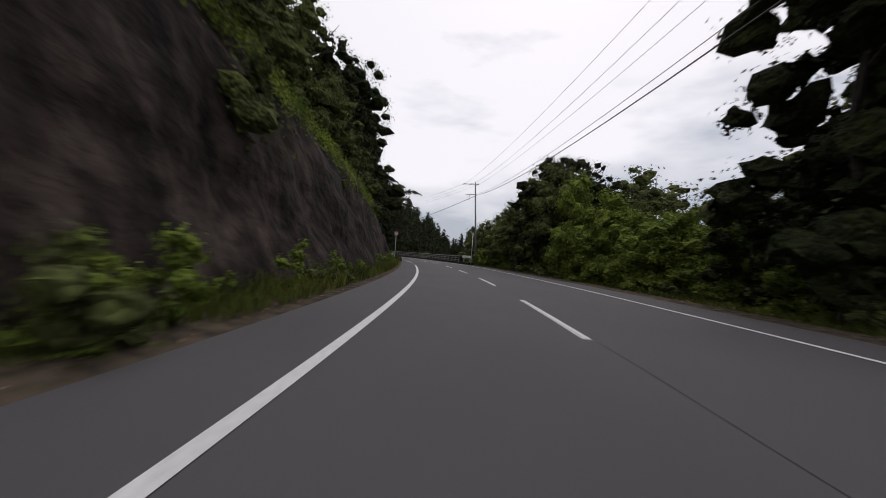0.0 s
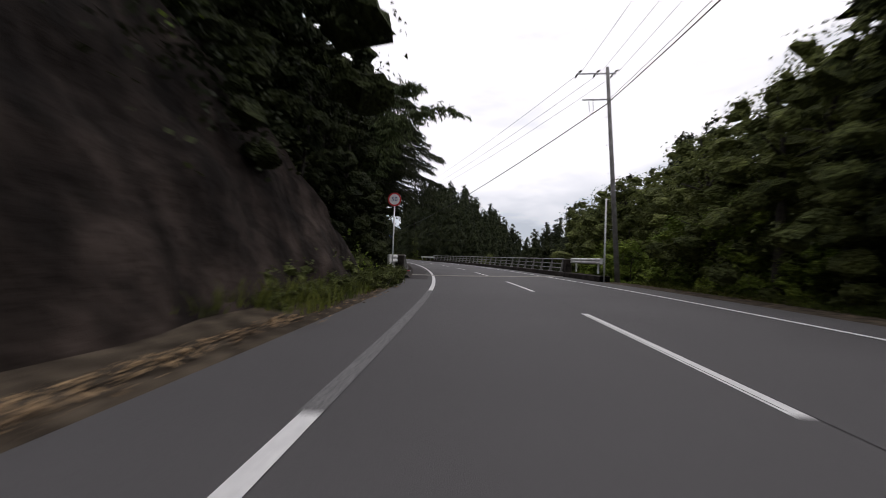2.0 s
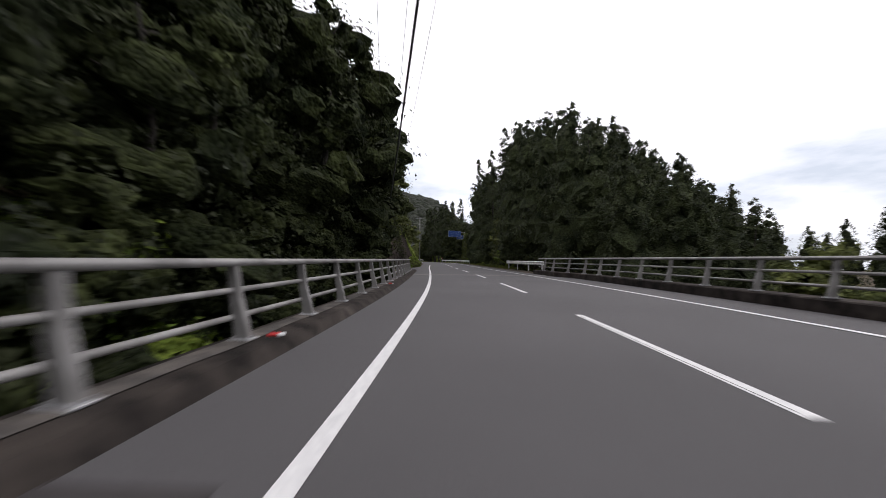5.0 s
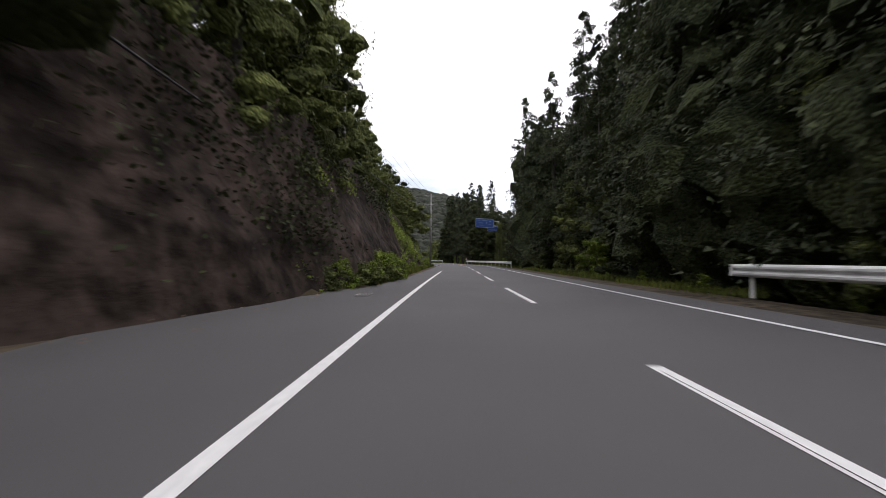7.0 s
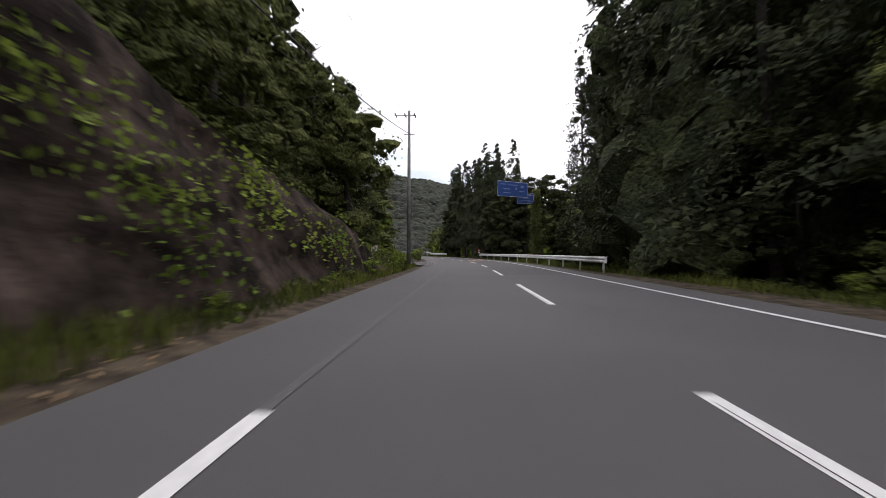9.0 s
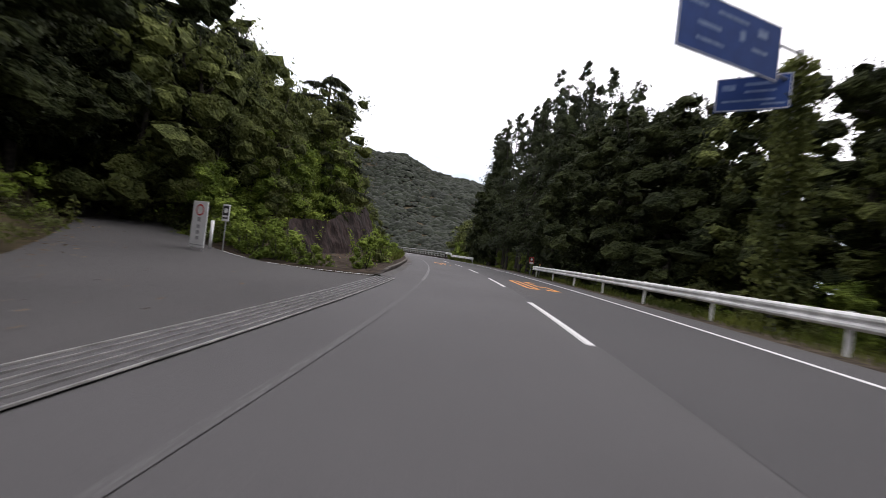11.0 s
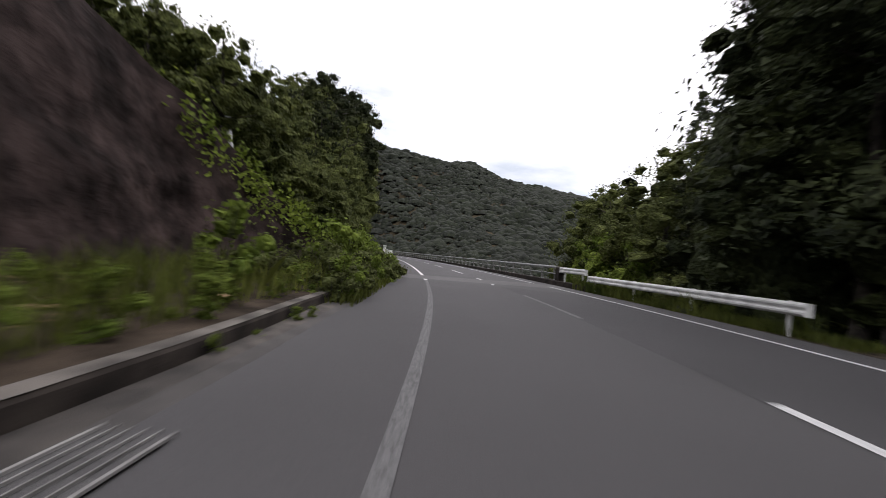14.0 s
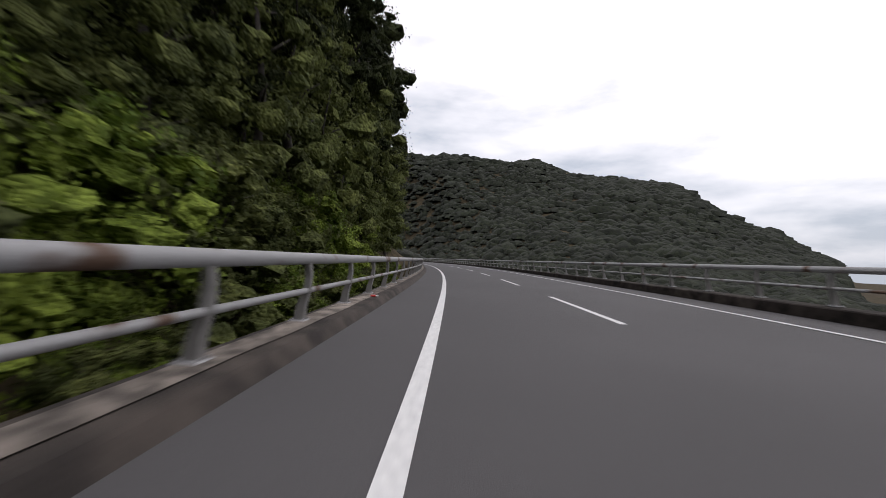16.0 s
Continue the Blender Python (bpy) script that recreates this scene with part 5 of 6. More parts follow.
for s, o in ((181, 15), (185.5, 16), (188.8, 18.5), (192.5, 21.2), (196.5, 24), (201, 27), (184, 20), (188, 23.5), (193, 26.5), (198, 29.5)):
    grow("t", s, o, 0.95, 22.0)["label"] = "tall dark broadleaf tree above the side road"
for s, o in ((189.4, 16.6), (193.0, 19.6), (197.2, 23.0), (202.0, 26.2), (205.6, 20.7)):
    plant_to("t", s, o, 20.0)["label"] = "tall dark broadleaf tree leaning over the side road"
plant_to("e", 207.5, 19.4, 16.0, 0)
plant_to("e", 204.8, 17.9, 13.5, 1)
plant_to("e", 211.5, 21.5, 17.0, 1)
for s, o, top, i in ((205.8, 13.8, 8.0, 0), (209.6, 14.6, 8.5, 2), (213.4, 14.2, 7.5, 0), (217, 14.5, 7.5, 2)):
    plant_to("b", s, o, top, i)
for s in np.arange(203, 226, 2.1):
    plant_to("f", s, float(wall_foot(s)) + float(wall_top(s)) * BATTER + 1.6 + rng.uniform(-0.3, 0.6), canopy(s, 12.0) * rng.uniform(0.5, 0.78))
fir_tree(208.2, 12.2, 13.2, 3.9, 5.0, 75, "feathery open-crowned pine above the retaining slope", True)
for k in range(48):
    s, o = rng.uniform(172, 238), rng.uniform(25, 56)
    plant("k", s, o, rng.uniform(0.8, 1.15))
# right bank before the first bridge and the valley trees beside it
for s in np.arange(-18, 72, 3.6):
    for o in (-9.8, -12.6, -16.4, -20.6):
        if o > -11 and (s < 9 or s > 53):
            continue
        grow(("e" if s < 15 else "f" if s < 30 and o > -11 else "e" if 30 < s < 50 and rng.uniform() < 0.6 else "b") if o > -18 else "k", s + rng.uniform(-0.8, 0.8), o + rng.uniform(-0.5, 0.5), 0.94, 15.0)
for s, o in ((36.2, -11.4), (38.8, -12.2), (41.2, -12.8), (34.0, -12.6), (39.6, -10.4)):
    grow("e", s, o, 1.0, 15.0)
for s in np.arange(12, 52, 3.3):
    plant_to("f", s, -10.0 + rng.uniform(-0.4, 0.4), rng.uniform(2.0, 4.6))
for s, o, top in ((19.0, -9.2, 3.8), (22.0, -9.6, 5.0), (24.6, -9.0, 4.2), (27.2, -9.6, 6.0), (29.6, -8.9, 4.4), (32.0, -9.2, 3.6), (25.8, -11.0, 6.4), (21.0, -11.2, 5.4)):
    plant_to("f", s, o, top)
for s, o, top in ((56.2, -9.2, 3.0), (58.4, -9.8, 3.2), (61.0, -10.2, 2.6)):
    plant_to("f", s, o, top)
for s in np.arange(54, 108, 3.6):
    for o in (-12.0, -16.0, -21.0, -28.0):
        if canopy(s, o) < 3.5:
            grow("s", s, o, 0.6)
        elif s < 66:
            grow("k" if o < -20 else "b", s + rng.uniform(-0.8, 0.8), o + rng.uniform(-0.7, 0.7), 0.92, 22.0)
        else:
            grow("c", s + rng.uniform(-0.8, 0.8), o + rng.uniform(-0.7, 0.7), 0.86, 26.0)
# cedar stand
for s, o, top in ((166, -9.4, 21), (169.5, -9.2, 22), (172.5, -9.3, 20), (175.5, -9.6, 18)):
    plant_to("c", s, o, top)
for s in np.arange(201, 215, 2.6):
    grow("e", s, -9.6 + rng.uniform(-0.3, 0.3), 0.86, 15.0)
    grow("e", s + 1.2, -12.6 + rng.uniform(-0.3, 0.3), 0.86, 16.0)
for s, o, top in ((216.2, -9.8, 19.6), (212.8, -11.0, 17.8), (220.0, -9.4, 20.2), (208.6, -11.4, 15.6)):
    plant_to("c", s, o, top)
for s in np.arange(206, 240, 2.2):
    plant_to("f", s, -11.0 + rng.uniform(-0.6, 0.6), rng.uniform(1.8, 3.4))
for s in np.arange(215, 239.5, 2.4):
    plant_to("g", s, -8.6 + rng.uniform(-0.3, 0.3), rng.uniform(19, 23) if s > 220 else rng.uniform(15, 18))
for s in np.arange(105, 136, 3.4):
    for o in (-9.6, -13.2, -17.4, -21.6, -26.0, -31.0):
        grow("c", s + rng.uniform(-0.9, 0.9), o + rng.uniform(-0.8, 0.8), 0.88, 30.0)
for s in np.arange(136, 246, 3.9):
    for r in range(3):
        o = (-12.6 if 183 < s < 200 else -10.6) - r * 4.4 + rng.uniform(-0.9, 0.9)
        if 190 < s < 213:
            grow("e" if r < 2 else "n", s, o, 0.74, 14.0)
        elif s < 212 or r < 1 or (r < 2 and rng.uniform() < 0.45):
            grow("g" if s > 205 or r == 0 else "c", s + rng.uniform(-1.2, 1.2), o, 0.85, 26.0)
for s in np.arange(116, 246, 4.6):
    plant_to("e" if rng.uniform() < 0.6 else "b", s, (-12.4 if 183 < s < 200 else -10.4) + rng.uniform(-0.5, 0.5), rng.uniform(6, 11) if s < 205 or s > 236 else rng.uniform(2.5, 4.0))
    if s > 200:
        plant_to("k", s + 1, -15.5, rng.uniform(2.5, 4.5))
    if rng.uniform() < 0.4:
        plant_to("f", s + 2, -9.2 + rng.uniform(-0.3, 0.4), rng.uniform(1.6, 3.4))
for s, o in ((239.6, -9.4), (241.0, -10.8)):
    grow("c", s, o, 0.95, 26.0)
for s, o, top, i in ((240.2, -8.9, 13, 0), (237.4, -8.6, 14.5, 1)):
    plant_to("e", s, o, top, i)
for s, o, top in ((250, -9.6, 4.0), (253, -10, 4.8), (256.2, -10.6, 4.6)):
    plant_to("f", s, o, top)
# trees below the second bridge
for s, o, top in ((251.0, -11.0, 5.6), (254.2, -10.8, 6.2), (257.6, -12.8, 10.0), (256.4, -14.6, 10.6), (252.4, -13.8, 7.8)):
    plant_to("b", s, o, top)
for s in np.arange(249, 262, 2.7):
    for o in (-11.8, -15.4, -19.6, -24.5):
        grow("e" if rng.uniform() < 0.4 else "b", s + rng.uniform(-0.7, 0.7), o + rng.uniform(-0.7, 0.7), 0.98, 17.0)
for s, o, top in ((243.5, -12.5, 6.4), (246.5, -13.5, 6.6), (245, -17.5, 7.0), (248.5, -17, 7.4)):
    plant_to("b", s, o, top, 2)

# shaggy undergrowth on the slopes
g = np.random.default_rng(3)
def band(n, s0, s1, reach, near=0.0):
    s = g.uniform(s0, s1, n)
    o = wall_foot(s) + wall_top(s) * BATTER + near + reach * g.uniform(0, 1, n) ** 1.3
    return np.stack([s, o], -1)
SIDE_O = [(a[0][1] + a[1][1]) / 2 for a in SIDE_S]
def off_side_road(p):
    """Only those (s, o) that lie beside the side road."""
    lo, hi = np.interp(p[:, 1], SIDE_O, [a[0][0] for a in SIDE_S]) - 0.8, np.interp(p[:, 1], SIDE_O, [a[1][0] for a in SIDE_S]) + 0.5
    return p[((p[:, 0] < lo) | (p[:, 0] > hi)) & ((p[:, 0] < 194) | (p[:, 1] > 11.5))]
q = np.stack([g.uniform(168, 206, 20000), g.uniform(7.0, 24, 20000)], -1)
scatter("bank_undergrowth", "dense dark ferns and shrubs on the side road bank", off_side_road(q), 1.3, 0.13, M_LEAF, 15)
scatter("slope_undergrowth", "dense dark green creepers and shrubs on the slope", np.concatenate([band(24000, -15, 50, 9), band(12000, 50, 110, 9), band(22000, 110, 172, 9)]), 0.9, 0.16, M_LEAF, 11)
scatter("slope_undergrowth", "mixed green shrubs and creepers on the slope", np.concatenate([band(22000, 199, 246, 12, -0.3), band(48000, 244, 310, 14, -1.0)]), 1.5, 0.15, M_LEAF, 12)
scatter("slope_undergrowth", "fresh green creepers on the slope", np.concatenate([band(7500, 199, 246, 9, -0.5), band(12000, 244, 300, 12, -1.0), band(4500, -15, 50, 4, -0.4), band(4500, 112, 170, 4, -0.5)]), 1.8, 0.14, M_LEAF2, 13)
s = g.uniform(-15, 250, 16000)
scatter("bank_undergrowth", "dark weeds and ferns under the roadside trees", np.stack([s, -8.6 - 9 * g.uniform(0, 1, 16000) ** 1.5], -1)[(s < 52) | (s > 107)], 1.0, 0.15, M_LEAF, 14)

# far woods
def far_woods():
    g = np.random.default_rng(5)
    n = 14000
    az = np.radians(g.uniform(2, 75, n))
    d = 170 + 900 * g.uniform(0, 1, n) ** 1.35
    x, y = HUB[0] - np.sin(az) * d, HUB[1] + np.cos(az) * d
    z = land(x, y)
    base = np.array([(math.cos(a) * r, math.sin(a) * r, h) for r, h in ((1.0, 0.0), (0.8, 0.6)) for a in np.arange(5) * 2 * math.pi / 5] + [(0, 0, 1.05)])
    tri = [(0, 1, 6), (0, 6, 5), (1, 2, 7), (1, 7, 6), (2, 3, 8), (2, 8, 7), (3, 4, 9), (3, 9, 8), (4, 0, 5), (4, 5, 9), (5, 6, 10), (6, 7, 10), (7, 8, 10), (8, 9, 10), (9, 5, 10)]
    r = (2.7 + d * 0.0052) * g.uniform(0.7, 1.4, n)
    r *= np.exp(g.normal(size=n) * 0.24)
    v = base[None] * (1 + 0.11 * g.normal(size=(n, 11, 1))) * r[:, None, None] * np.array([1.15, 1.15, 0.85])
    v += np.stack([x, y, z - r * 0.1], -1)[:, None]
    me = bpy.data.meshes.new("far_woods")
    f = (np.array(tri)[None] + (np.arange(n) * 11)[:, None, None]).reshape(-1)
    me.vertices.add(n * 11)
    me.vertices.foreach_set("co", v.astype(np.float32).ravel())
    me.loops.add(len(f))
    me.loops.foreach_set("vertex_index", f.astype(np.int32))
    me.polygons.add(len(f) // 3)
    me.polygons.foreach_set("loop_start", np.arange(0, len(f), 3, dtype=np.int32))
    me.materials.append(M_FAR)
    me.polygons.foreach_set("use_smooth", [True] * len(me.polygons))
    me.update(calc_edges=True)
    return tagged(new("far_woods", me), "dark green wooded hills in the distance", "woods", kind="stuff")


far_woods()


def near_woods():
    """Closed canopy on the slopes and in the valley beyond the roadside trees."""
    g = np.random.default_rng(8)
    n = 7000
    s, o = g.uniform(-60, 420, n), g.uniform(-170, 190, n)
    x, y = xy(s, o)
    s2, o2 = to_road(x, y)
    keep = (np.abs(s2 - s) < 3) & ((o > np.where((s > 232) & (s < 330), 60, 27)) | (o < -32))
    x, y = x[keep], y[keep]
    z = land(x, y)
    m = len(x)
    r = g.uniform(2.6, 4.4, m)
    lid = np.array([canopy(a, b) if -45 < b < 40 else 99.0 for a, b in zip(s[keep], o[keep])])
    z = np.minimum(z, lid - r * 0.9)
    ring = [(math.cos(a) * q, math.sin(a) * q, h) for q, h in ((1.0, 0.0), (0.8, 0.6)) for a in np.arange(5) * 2 * math.pi / 5]
    base = np.array(ring + [(0, 0, 1.05)])
    tri = [(0, 1, 6), (0, 6, 5), (1, 2, 7), (1, 7, 6), (2, 3, 8), (2, 8, 7), (3, 4, 9), (3, 9, 8), (4, 0, 5), (4, 5, 9), (5, 6, 10), (6, 7, 10), (7, 8, 10), (8, 9, 10), (9, 5, 10)]
    v = base[None] * (1 + 0.16 * g.normal(size=(m, 11, 1))) * r[:, None, None] + np.stack([x, y, z - 0.6], -1)[:, None]
    me = mesh_of("near_woods", v.reshape(-1, 3).tolist(), (np.array(tri)[None] + (np.arange(m) * 11)[:, None, None]).reshape(-1, 3).tolist(), M_FAR, True)
    return tagged(new("near_woods", me), "closed dark green forest canopy beside the road", "woods", kind="stuff")


near_woods()

# weeds and bushes along the verges
for s in np.concatenate([np.arange(-4, 33, 1.6), np.arange(39, 50, 1.6)]):
    bush(s + rng.uniform(-0.5, 0.5), 5.7 + rng.uniform(-0.25, 0.4), rng.uniform(0.4, 0.8), 1 if s > 34 else None)
for s in np.arange(114, 176, 1.7):
    bush(s, max(left_edge(s) + 0.9, 5.8) + rng.uniform(-0.2, 0.4), rng.uniform(0.5, 0.9))
for s in np.arange(208, 244, 1.4):
    bush(s, 7.0 + rng.uniform(-0.8, 1.2) if s < 236 else 6.3 + rng.uniform(-0.4, 0.6), rng.uniform(0.35, 0.7) if s < 232 else rng.uniform(0.8, 1.2), z=0.2)
for s in np.arange(-8, 50, 4.2):
    bush(s, -9.0 + rng.uniform(-0.8, 0.8), rng.uniform(0.4, 0.9))
for s in np.arange(110, 245, 5.2):
    bush(s, -7.4 + rng.uniform(-0.8, 0.5), rng.uniform(0.35, 0.8))
for s, o, sc, k in ((2.5, 5.5, 1.0, 1), (3.6, 5.45, .9, 0), (8.5, 5.5, .7, 1), (9.5, 5.6, .75, 1), (10.5, 5.5, .65, 1), (134.6, 5.6, 1.15, 0), (135.3, 5.2, 1.1, 2), (136.0, 5.4, 1.2, 0), (136.6, 5.9, 1.3, 0), (137.4, 5.6, 1.2, 2)):
    bush(s, o, sc, k, z=0.0)
for s, o, sc, k in ((242.6, 5.7, .5, 0), (243.4, 5.5, .5, 0), (244.6, 5.55, .45, 1), (243.0, 5.15, .5, 1), (243.8, 5.2, .55, 0), (244.5, 5.1, .5, 1), (245.2, 5.15, .55, 1), (245.9, 5.1, .5, 0), (246.8, 5.15, .6, 2), (247.4, 5.2, .75, 0), (248.0, 5.5, .6, 2)):
    bush(s, o, sc, k, z=0.1)
for s in np.arange(38.5, 48, 0.9):
    bush(s, 5.5 + rng.uniform(-0.2, 0.3), rng.uniform(0.5, 0.75), 1, z=0.0)
    bush(s + 0.4, 6.7 + rng.uniform(-0.3, 0.4), rng.uniform(0.9, 1.25), 1, z=0.1)
for s in np.arange(44.2, 50.1, 0.8):
    bush(s, 5.05 + rng.uniform(-0.12, 0.15), rng.uniform(0.5, 0.72) if s < 50.5 else rng.uniform(0.35, 0.5), 1, z=0.0, label="dark green weeds in front of the guard rail")
for s in np.arange(223, 237, 1.0):
    bush(s, 5.85 + rng.uniform(-0.15, 0.35), rng.uniform(0.3, 0.55), 0 if rng.uniform() < 0.6 else 2, z=0.15, label="yellow-green broad-leaved weed behind the kerb")
for s, o, sc in ((230.4, 5.25, .2), (231.2, 5.3, .16), (232.3, 5.3, .26), (232.7, 5.2, .2), (234.5, 5.3, .2), (236.2, 5.3, .3)):
    bush(s, o, sc, 0, z=-0.02, label="small weed tuft growing in the gutter")
for s in np.arange(234.4, 247.4, 0.62):
    bush(s, 5.3 + rng.uniform(-0.2, 0.2), rng.uniform(0.6, 0.95), 0 if rng.uniform() < 0.45 else 1, z=-0.02, label="leafy weeds spreading over the road edge")
for s in np.arange(236.5, 243.8, 0.75):
    bush(s, 6.1 + rng.uniform(-0.25, 0.3), rng.uniform(1.0, 1.45), 0 if rng.uniform() < 0.55 else 1, z=0.05)
for s, o, sc in ((176, 6.6, .9), (177.2, 7.6, 1.0), (178.6, 7.6, 1.1), (180, 8.4, 1.1), (181.6, 9.6, 1.2), (183.2, 11, 1.3), (185, 12.6, 1.4), (187.6, 14.4, 1.4), (190.5, 16.4, 1.4), (194, 18.6, 1.4), (198, 21.4, 1.3)):
    bush(s, o, sc, z=max(0.05, land_at(s, o) - 0.1), label="leafy shrub beside the narrow side road")
for s in np.arange(126.6, 137, 0.75):
    for d in (0.35, 1.15):
        bush(s + rng.uniform(-0.2, 0.2), left_edge(s) + d + rng.uniform(-0.15, 0.2), rng.uniform(0.7, 1.0), 1 if rng.uniform() < 0.65 else 0, z=0.0)
# hedge and shrubs on the corner of the side road, and at the kerb
for s, o, sc, k in ((194.9, 8.2, .5, 0), (195.0, 9.0, .75, 2), (195.4, 9.8, 0.9, 0), (195.6, 10.6, .95, 2), (196.2, 11.4, 1.0, 0), (196.4, 10.2, 1.0, 2), (197.2, 12.2, 1.4, 0), (198.0, 13.2, 1.7, 2), (199.0, 13.8, 1.9, 0), (200.4, 14.6, 2.0, 2), (195.8, 9.2, .8, 0), (196.8, 11.6, 1.2, 2),
                    (197.4, 13.0, 1.2, 0), (201.5, 14.8, 1.6, 0), (195.2, 5.75, 1.0, 2), (195.9, 5.9, .9, 0), (200.1, 5.95, 1.3, 2), (200.6, 6.1, 1.2, 0), (199.8, 6.2, .8, 1)):
    bush(s, o, sc, k, z=max(0.1, land_at(s, o)) if o > 10.5 else 0.15)
for s, o, sc, k in ((194.2, 6.9, .5, 0), (194.1, 7.5, .7, 0), (194.1, 8.2, .9, 0), (194.3, 8.9, 1.0, 2), (194.4, 9.6, 1.0, 0), (194.8, 10.2, 1.0, 0), (195.2, 7.8, .8, 0), (195.4, 10.9, 1.0, 2), (195.6, 8.8, 1.1, 0), (196.2, 9.8, 1.3, 2)):
    bush(s, o, sc, k, z=0.08, label="bright green broad-leaved hedge at the corner of the side road")
for s, o, sc in ((178.2, 6.9, 1.0), (179.3, 7.7, 1.1), (180.6, 8.2, 1.0), (181.8, 9.0, 1.1)):
    bush(s, o, sc, 0, z=0.05, label="leafy green bush on the bank of the side road")


# ---- tall grass and weeds ----
def blades(name, label, places, z, height, width, mat, seed):
    """Upright grass blades, one bent strip each."""
    g = np.random.default_rng(seed)
    s, o = np.asarray(places).T
    x, y = xy(s, o)
    n = len(x)
    z = np.broadcast_to(z, (n,))
    a = g.uniform(0, 2 * math.pi, n)
    lump = np.array([noise.noise(Vector((u * 0.6, v * 0.6, seed))) for u, v in zip(x, y)])
    h = height * np.clip(0.75 + 0.7 * lump, 0.15, 1.5) * g.uniform(0.5, 1.15, n)
    lean = h * g.uniform(0.1, 0.6, n)
    b = g.uniform(0, 2 * math.pi, n)
    w = width * g.uniform(0.6, 1.3, n)
    base = np.stack([x, y, z], -1)
    dw = np.stack([np.cos(a) * w, np.sin(a) * w, 0 * w], -1)
    mid = base + np.stack([np.cos(b) * lean * 0.35, np.sin(b) * lean * 0.35, h * 0.6], -1)
    tip = base + np.stack([np.cos(b) * lean, np.sin(b) * lean, h], -1)
    v = np.stack([base - dw, base + dw, mid + dw * 0.8, tip, mid - dw * 0.8], 1).reshape(-1, 3)
    return tagged(new(name, quick_mesh(name, v, 5, mat)), label, "grass", kind="stuff")


g = np.random.default_rng(21)
def strip(n, s0, s1, o0, o1):
    return np.stack([g.uniform(s0, s1, n), g.uniform(o0, o1, n)], -1)
blades("verge_grass", "long green verge grass below the slope", np.concatenate([strip(9000, 4, 33, 5.0, 6.6), strip(2000, 38, 49, 5.0, 6.6), strip(700, 33, 38, 6.0, 6.6), strip(4000, -14, 6, 5.3, 6.6)]), 0.03, 0.5, 0.012, M_GRASS, 31)
p = np.concatenate([strip(12000, 116, 175, 5.2, 6.8), strip(1400, 140, 150, 5.0, 5.9)])
blades("verge_grass", "green grass along the foot of the slope", p[p[:, 1] > np.array([left_edge(a) for a in p[:, 0]]) + 0.1], 0.03, 0.45, 0.012, M_GRASS, 32)
blades("kerb_weeds", "yellowish green weeds behind the kerb", np.concatenate([strip(500, 203, 222, 5.75, 8.6), strip(800, 205, 230, 5.7, 6.0), strip(2600, 229, 244, 5.75, 8.6)]), 0.2, 0.7, 0.012, M_GRASS, 33)
blades("edge_weeds", "short grass spilling over the road edge", strip(2200, 234, 246.5, 4.85, 5.8), 0.0, 0.34, 0.011, M_GRASS, 37)
blades("rail_weeds", "grass under the guard rail", np.concatenate([strip(6000, 168, 212, -7.4, -5.6), strip(5000, 235, 248, -7.2, -5.7), strip(4000, 128, 168, -8.0, -6.2)]), -0.05, 0.4, 0.012, M_GRASS, 34)
blades("rail_weeds", "tall weeds grown up through the guard rail", np.concatenate([strip(1500, 236.5, 250, -6.5, -5.9), strip(500, 238, 249, -5.85, -5.6)]), -0.02, 0.8, 0.02, M_GRASS, 36)
blades("verge_grass", "low grass on the soil verge", strip(7000, 0, 53, -10.0, -7.4), -0.08, 0.35, 0.012, M_GRASS, 35)


def litter(name, label, places, z, size, seed):
    g = np.random.default_rng(seed)
    s, o = np.asarray(places).T
    x, y = xy(s, o)
    c = np.stack([x, y, np.broadcast_to(z, x.shape)], -1)
    n = len(c)
    a = g.uniform(0, 2 * math.pi, n)
    L = size * g.uniform(0.5, 1.6, n)
    d = np.stack([np.cos(a) * L, np.sin(a) * L, g.uniform(-0.15, 0.3, n) * L], -1)
    e = np.stack([-np.sin(a) * L * 0.4, np.cos(a) * L * 0.4, g.uniform(-0.2, 0.2, n) * L], -1)
    v = np.stack([c - d, c + e, c + d, c - e], 1).reshape(-1, 3)
    return tagged(new(name, quick_mesh(name, v, 4, M_DRY)), label, "leaf litter", kind="stuff")


litter("leaf_litter", "dry brown leaves along the road edge", np.concatenate([strip(500, 18, 36, 4.75, 5.5), strip(1500, 33, 38, 5.0, 6.3), strip(250, 17.5, 20, 4.9, 5.9), strip(200, 23, 32, 5.2, 6.4), strip(260, 16.5, 22, 5.3, 6.4), strip(34, 77.15, 77.75, 4.25, 4.47), strip(250, -8, 18, 4.8, 5.6), strip(170, 37, 45.5, 4.55, 5.1), strip(350, 138, 152, 4.8, 5.5), strip(120, 116, 136, 5.6, 7.0), strip(60, 76, 81, 4.4, 4.85)]), 0.045, 0.042, 41)
u = g.uniform(1, 7, 420)
e = np.stack([np.interp(u, range(len(SIDE_S)), [p[0][c] for p in SIDE_S]) for c in (0, 1)], -1) + np.abs(g.normal(size=(420, 1))) * np.array([[0.55, -0.4]])
litter("leaf_litter", "dry brown leaves along the edge of the side road", e, np.interp(u, range(len(SIDE_S)), [p[2] for p in SIDE_S]) + 0.02, 0.04, 45)
litter("leaf_litter", "pale dry leaves scattered on the side road", np.concatenate([strip(140, 179.5, 184, 6.2, 8.6), strip(40, 178, 190, 5.2, 9)]), 0.05, 0.035, 42)
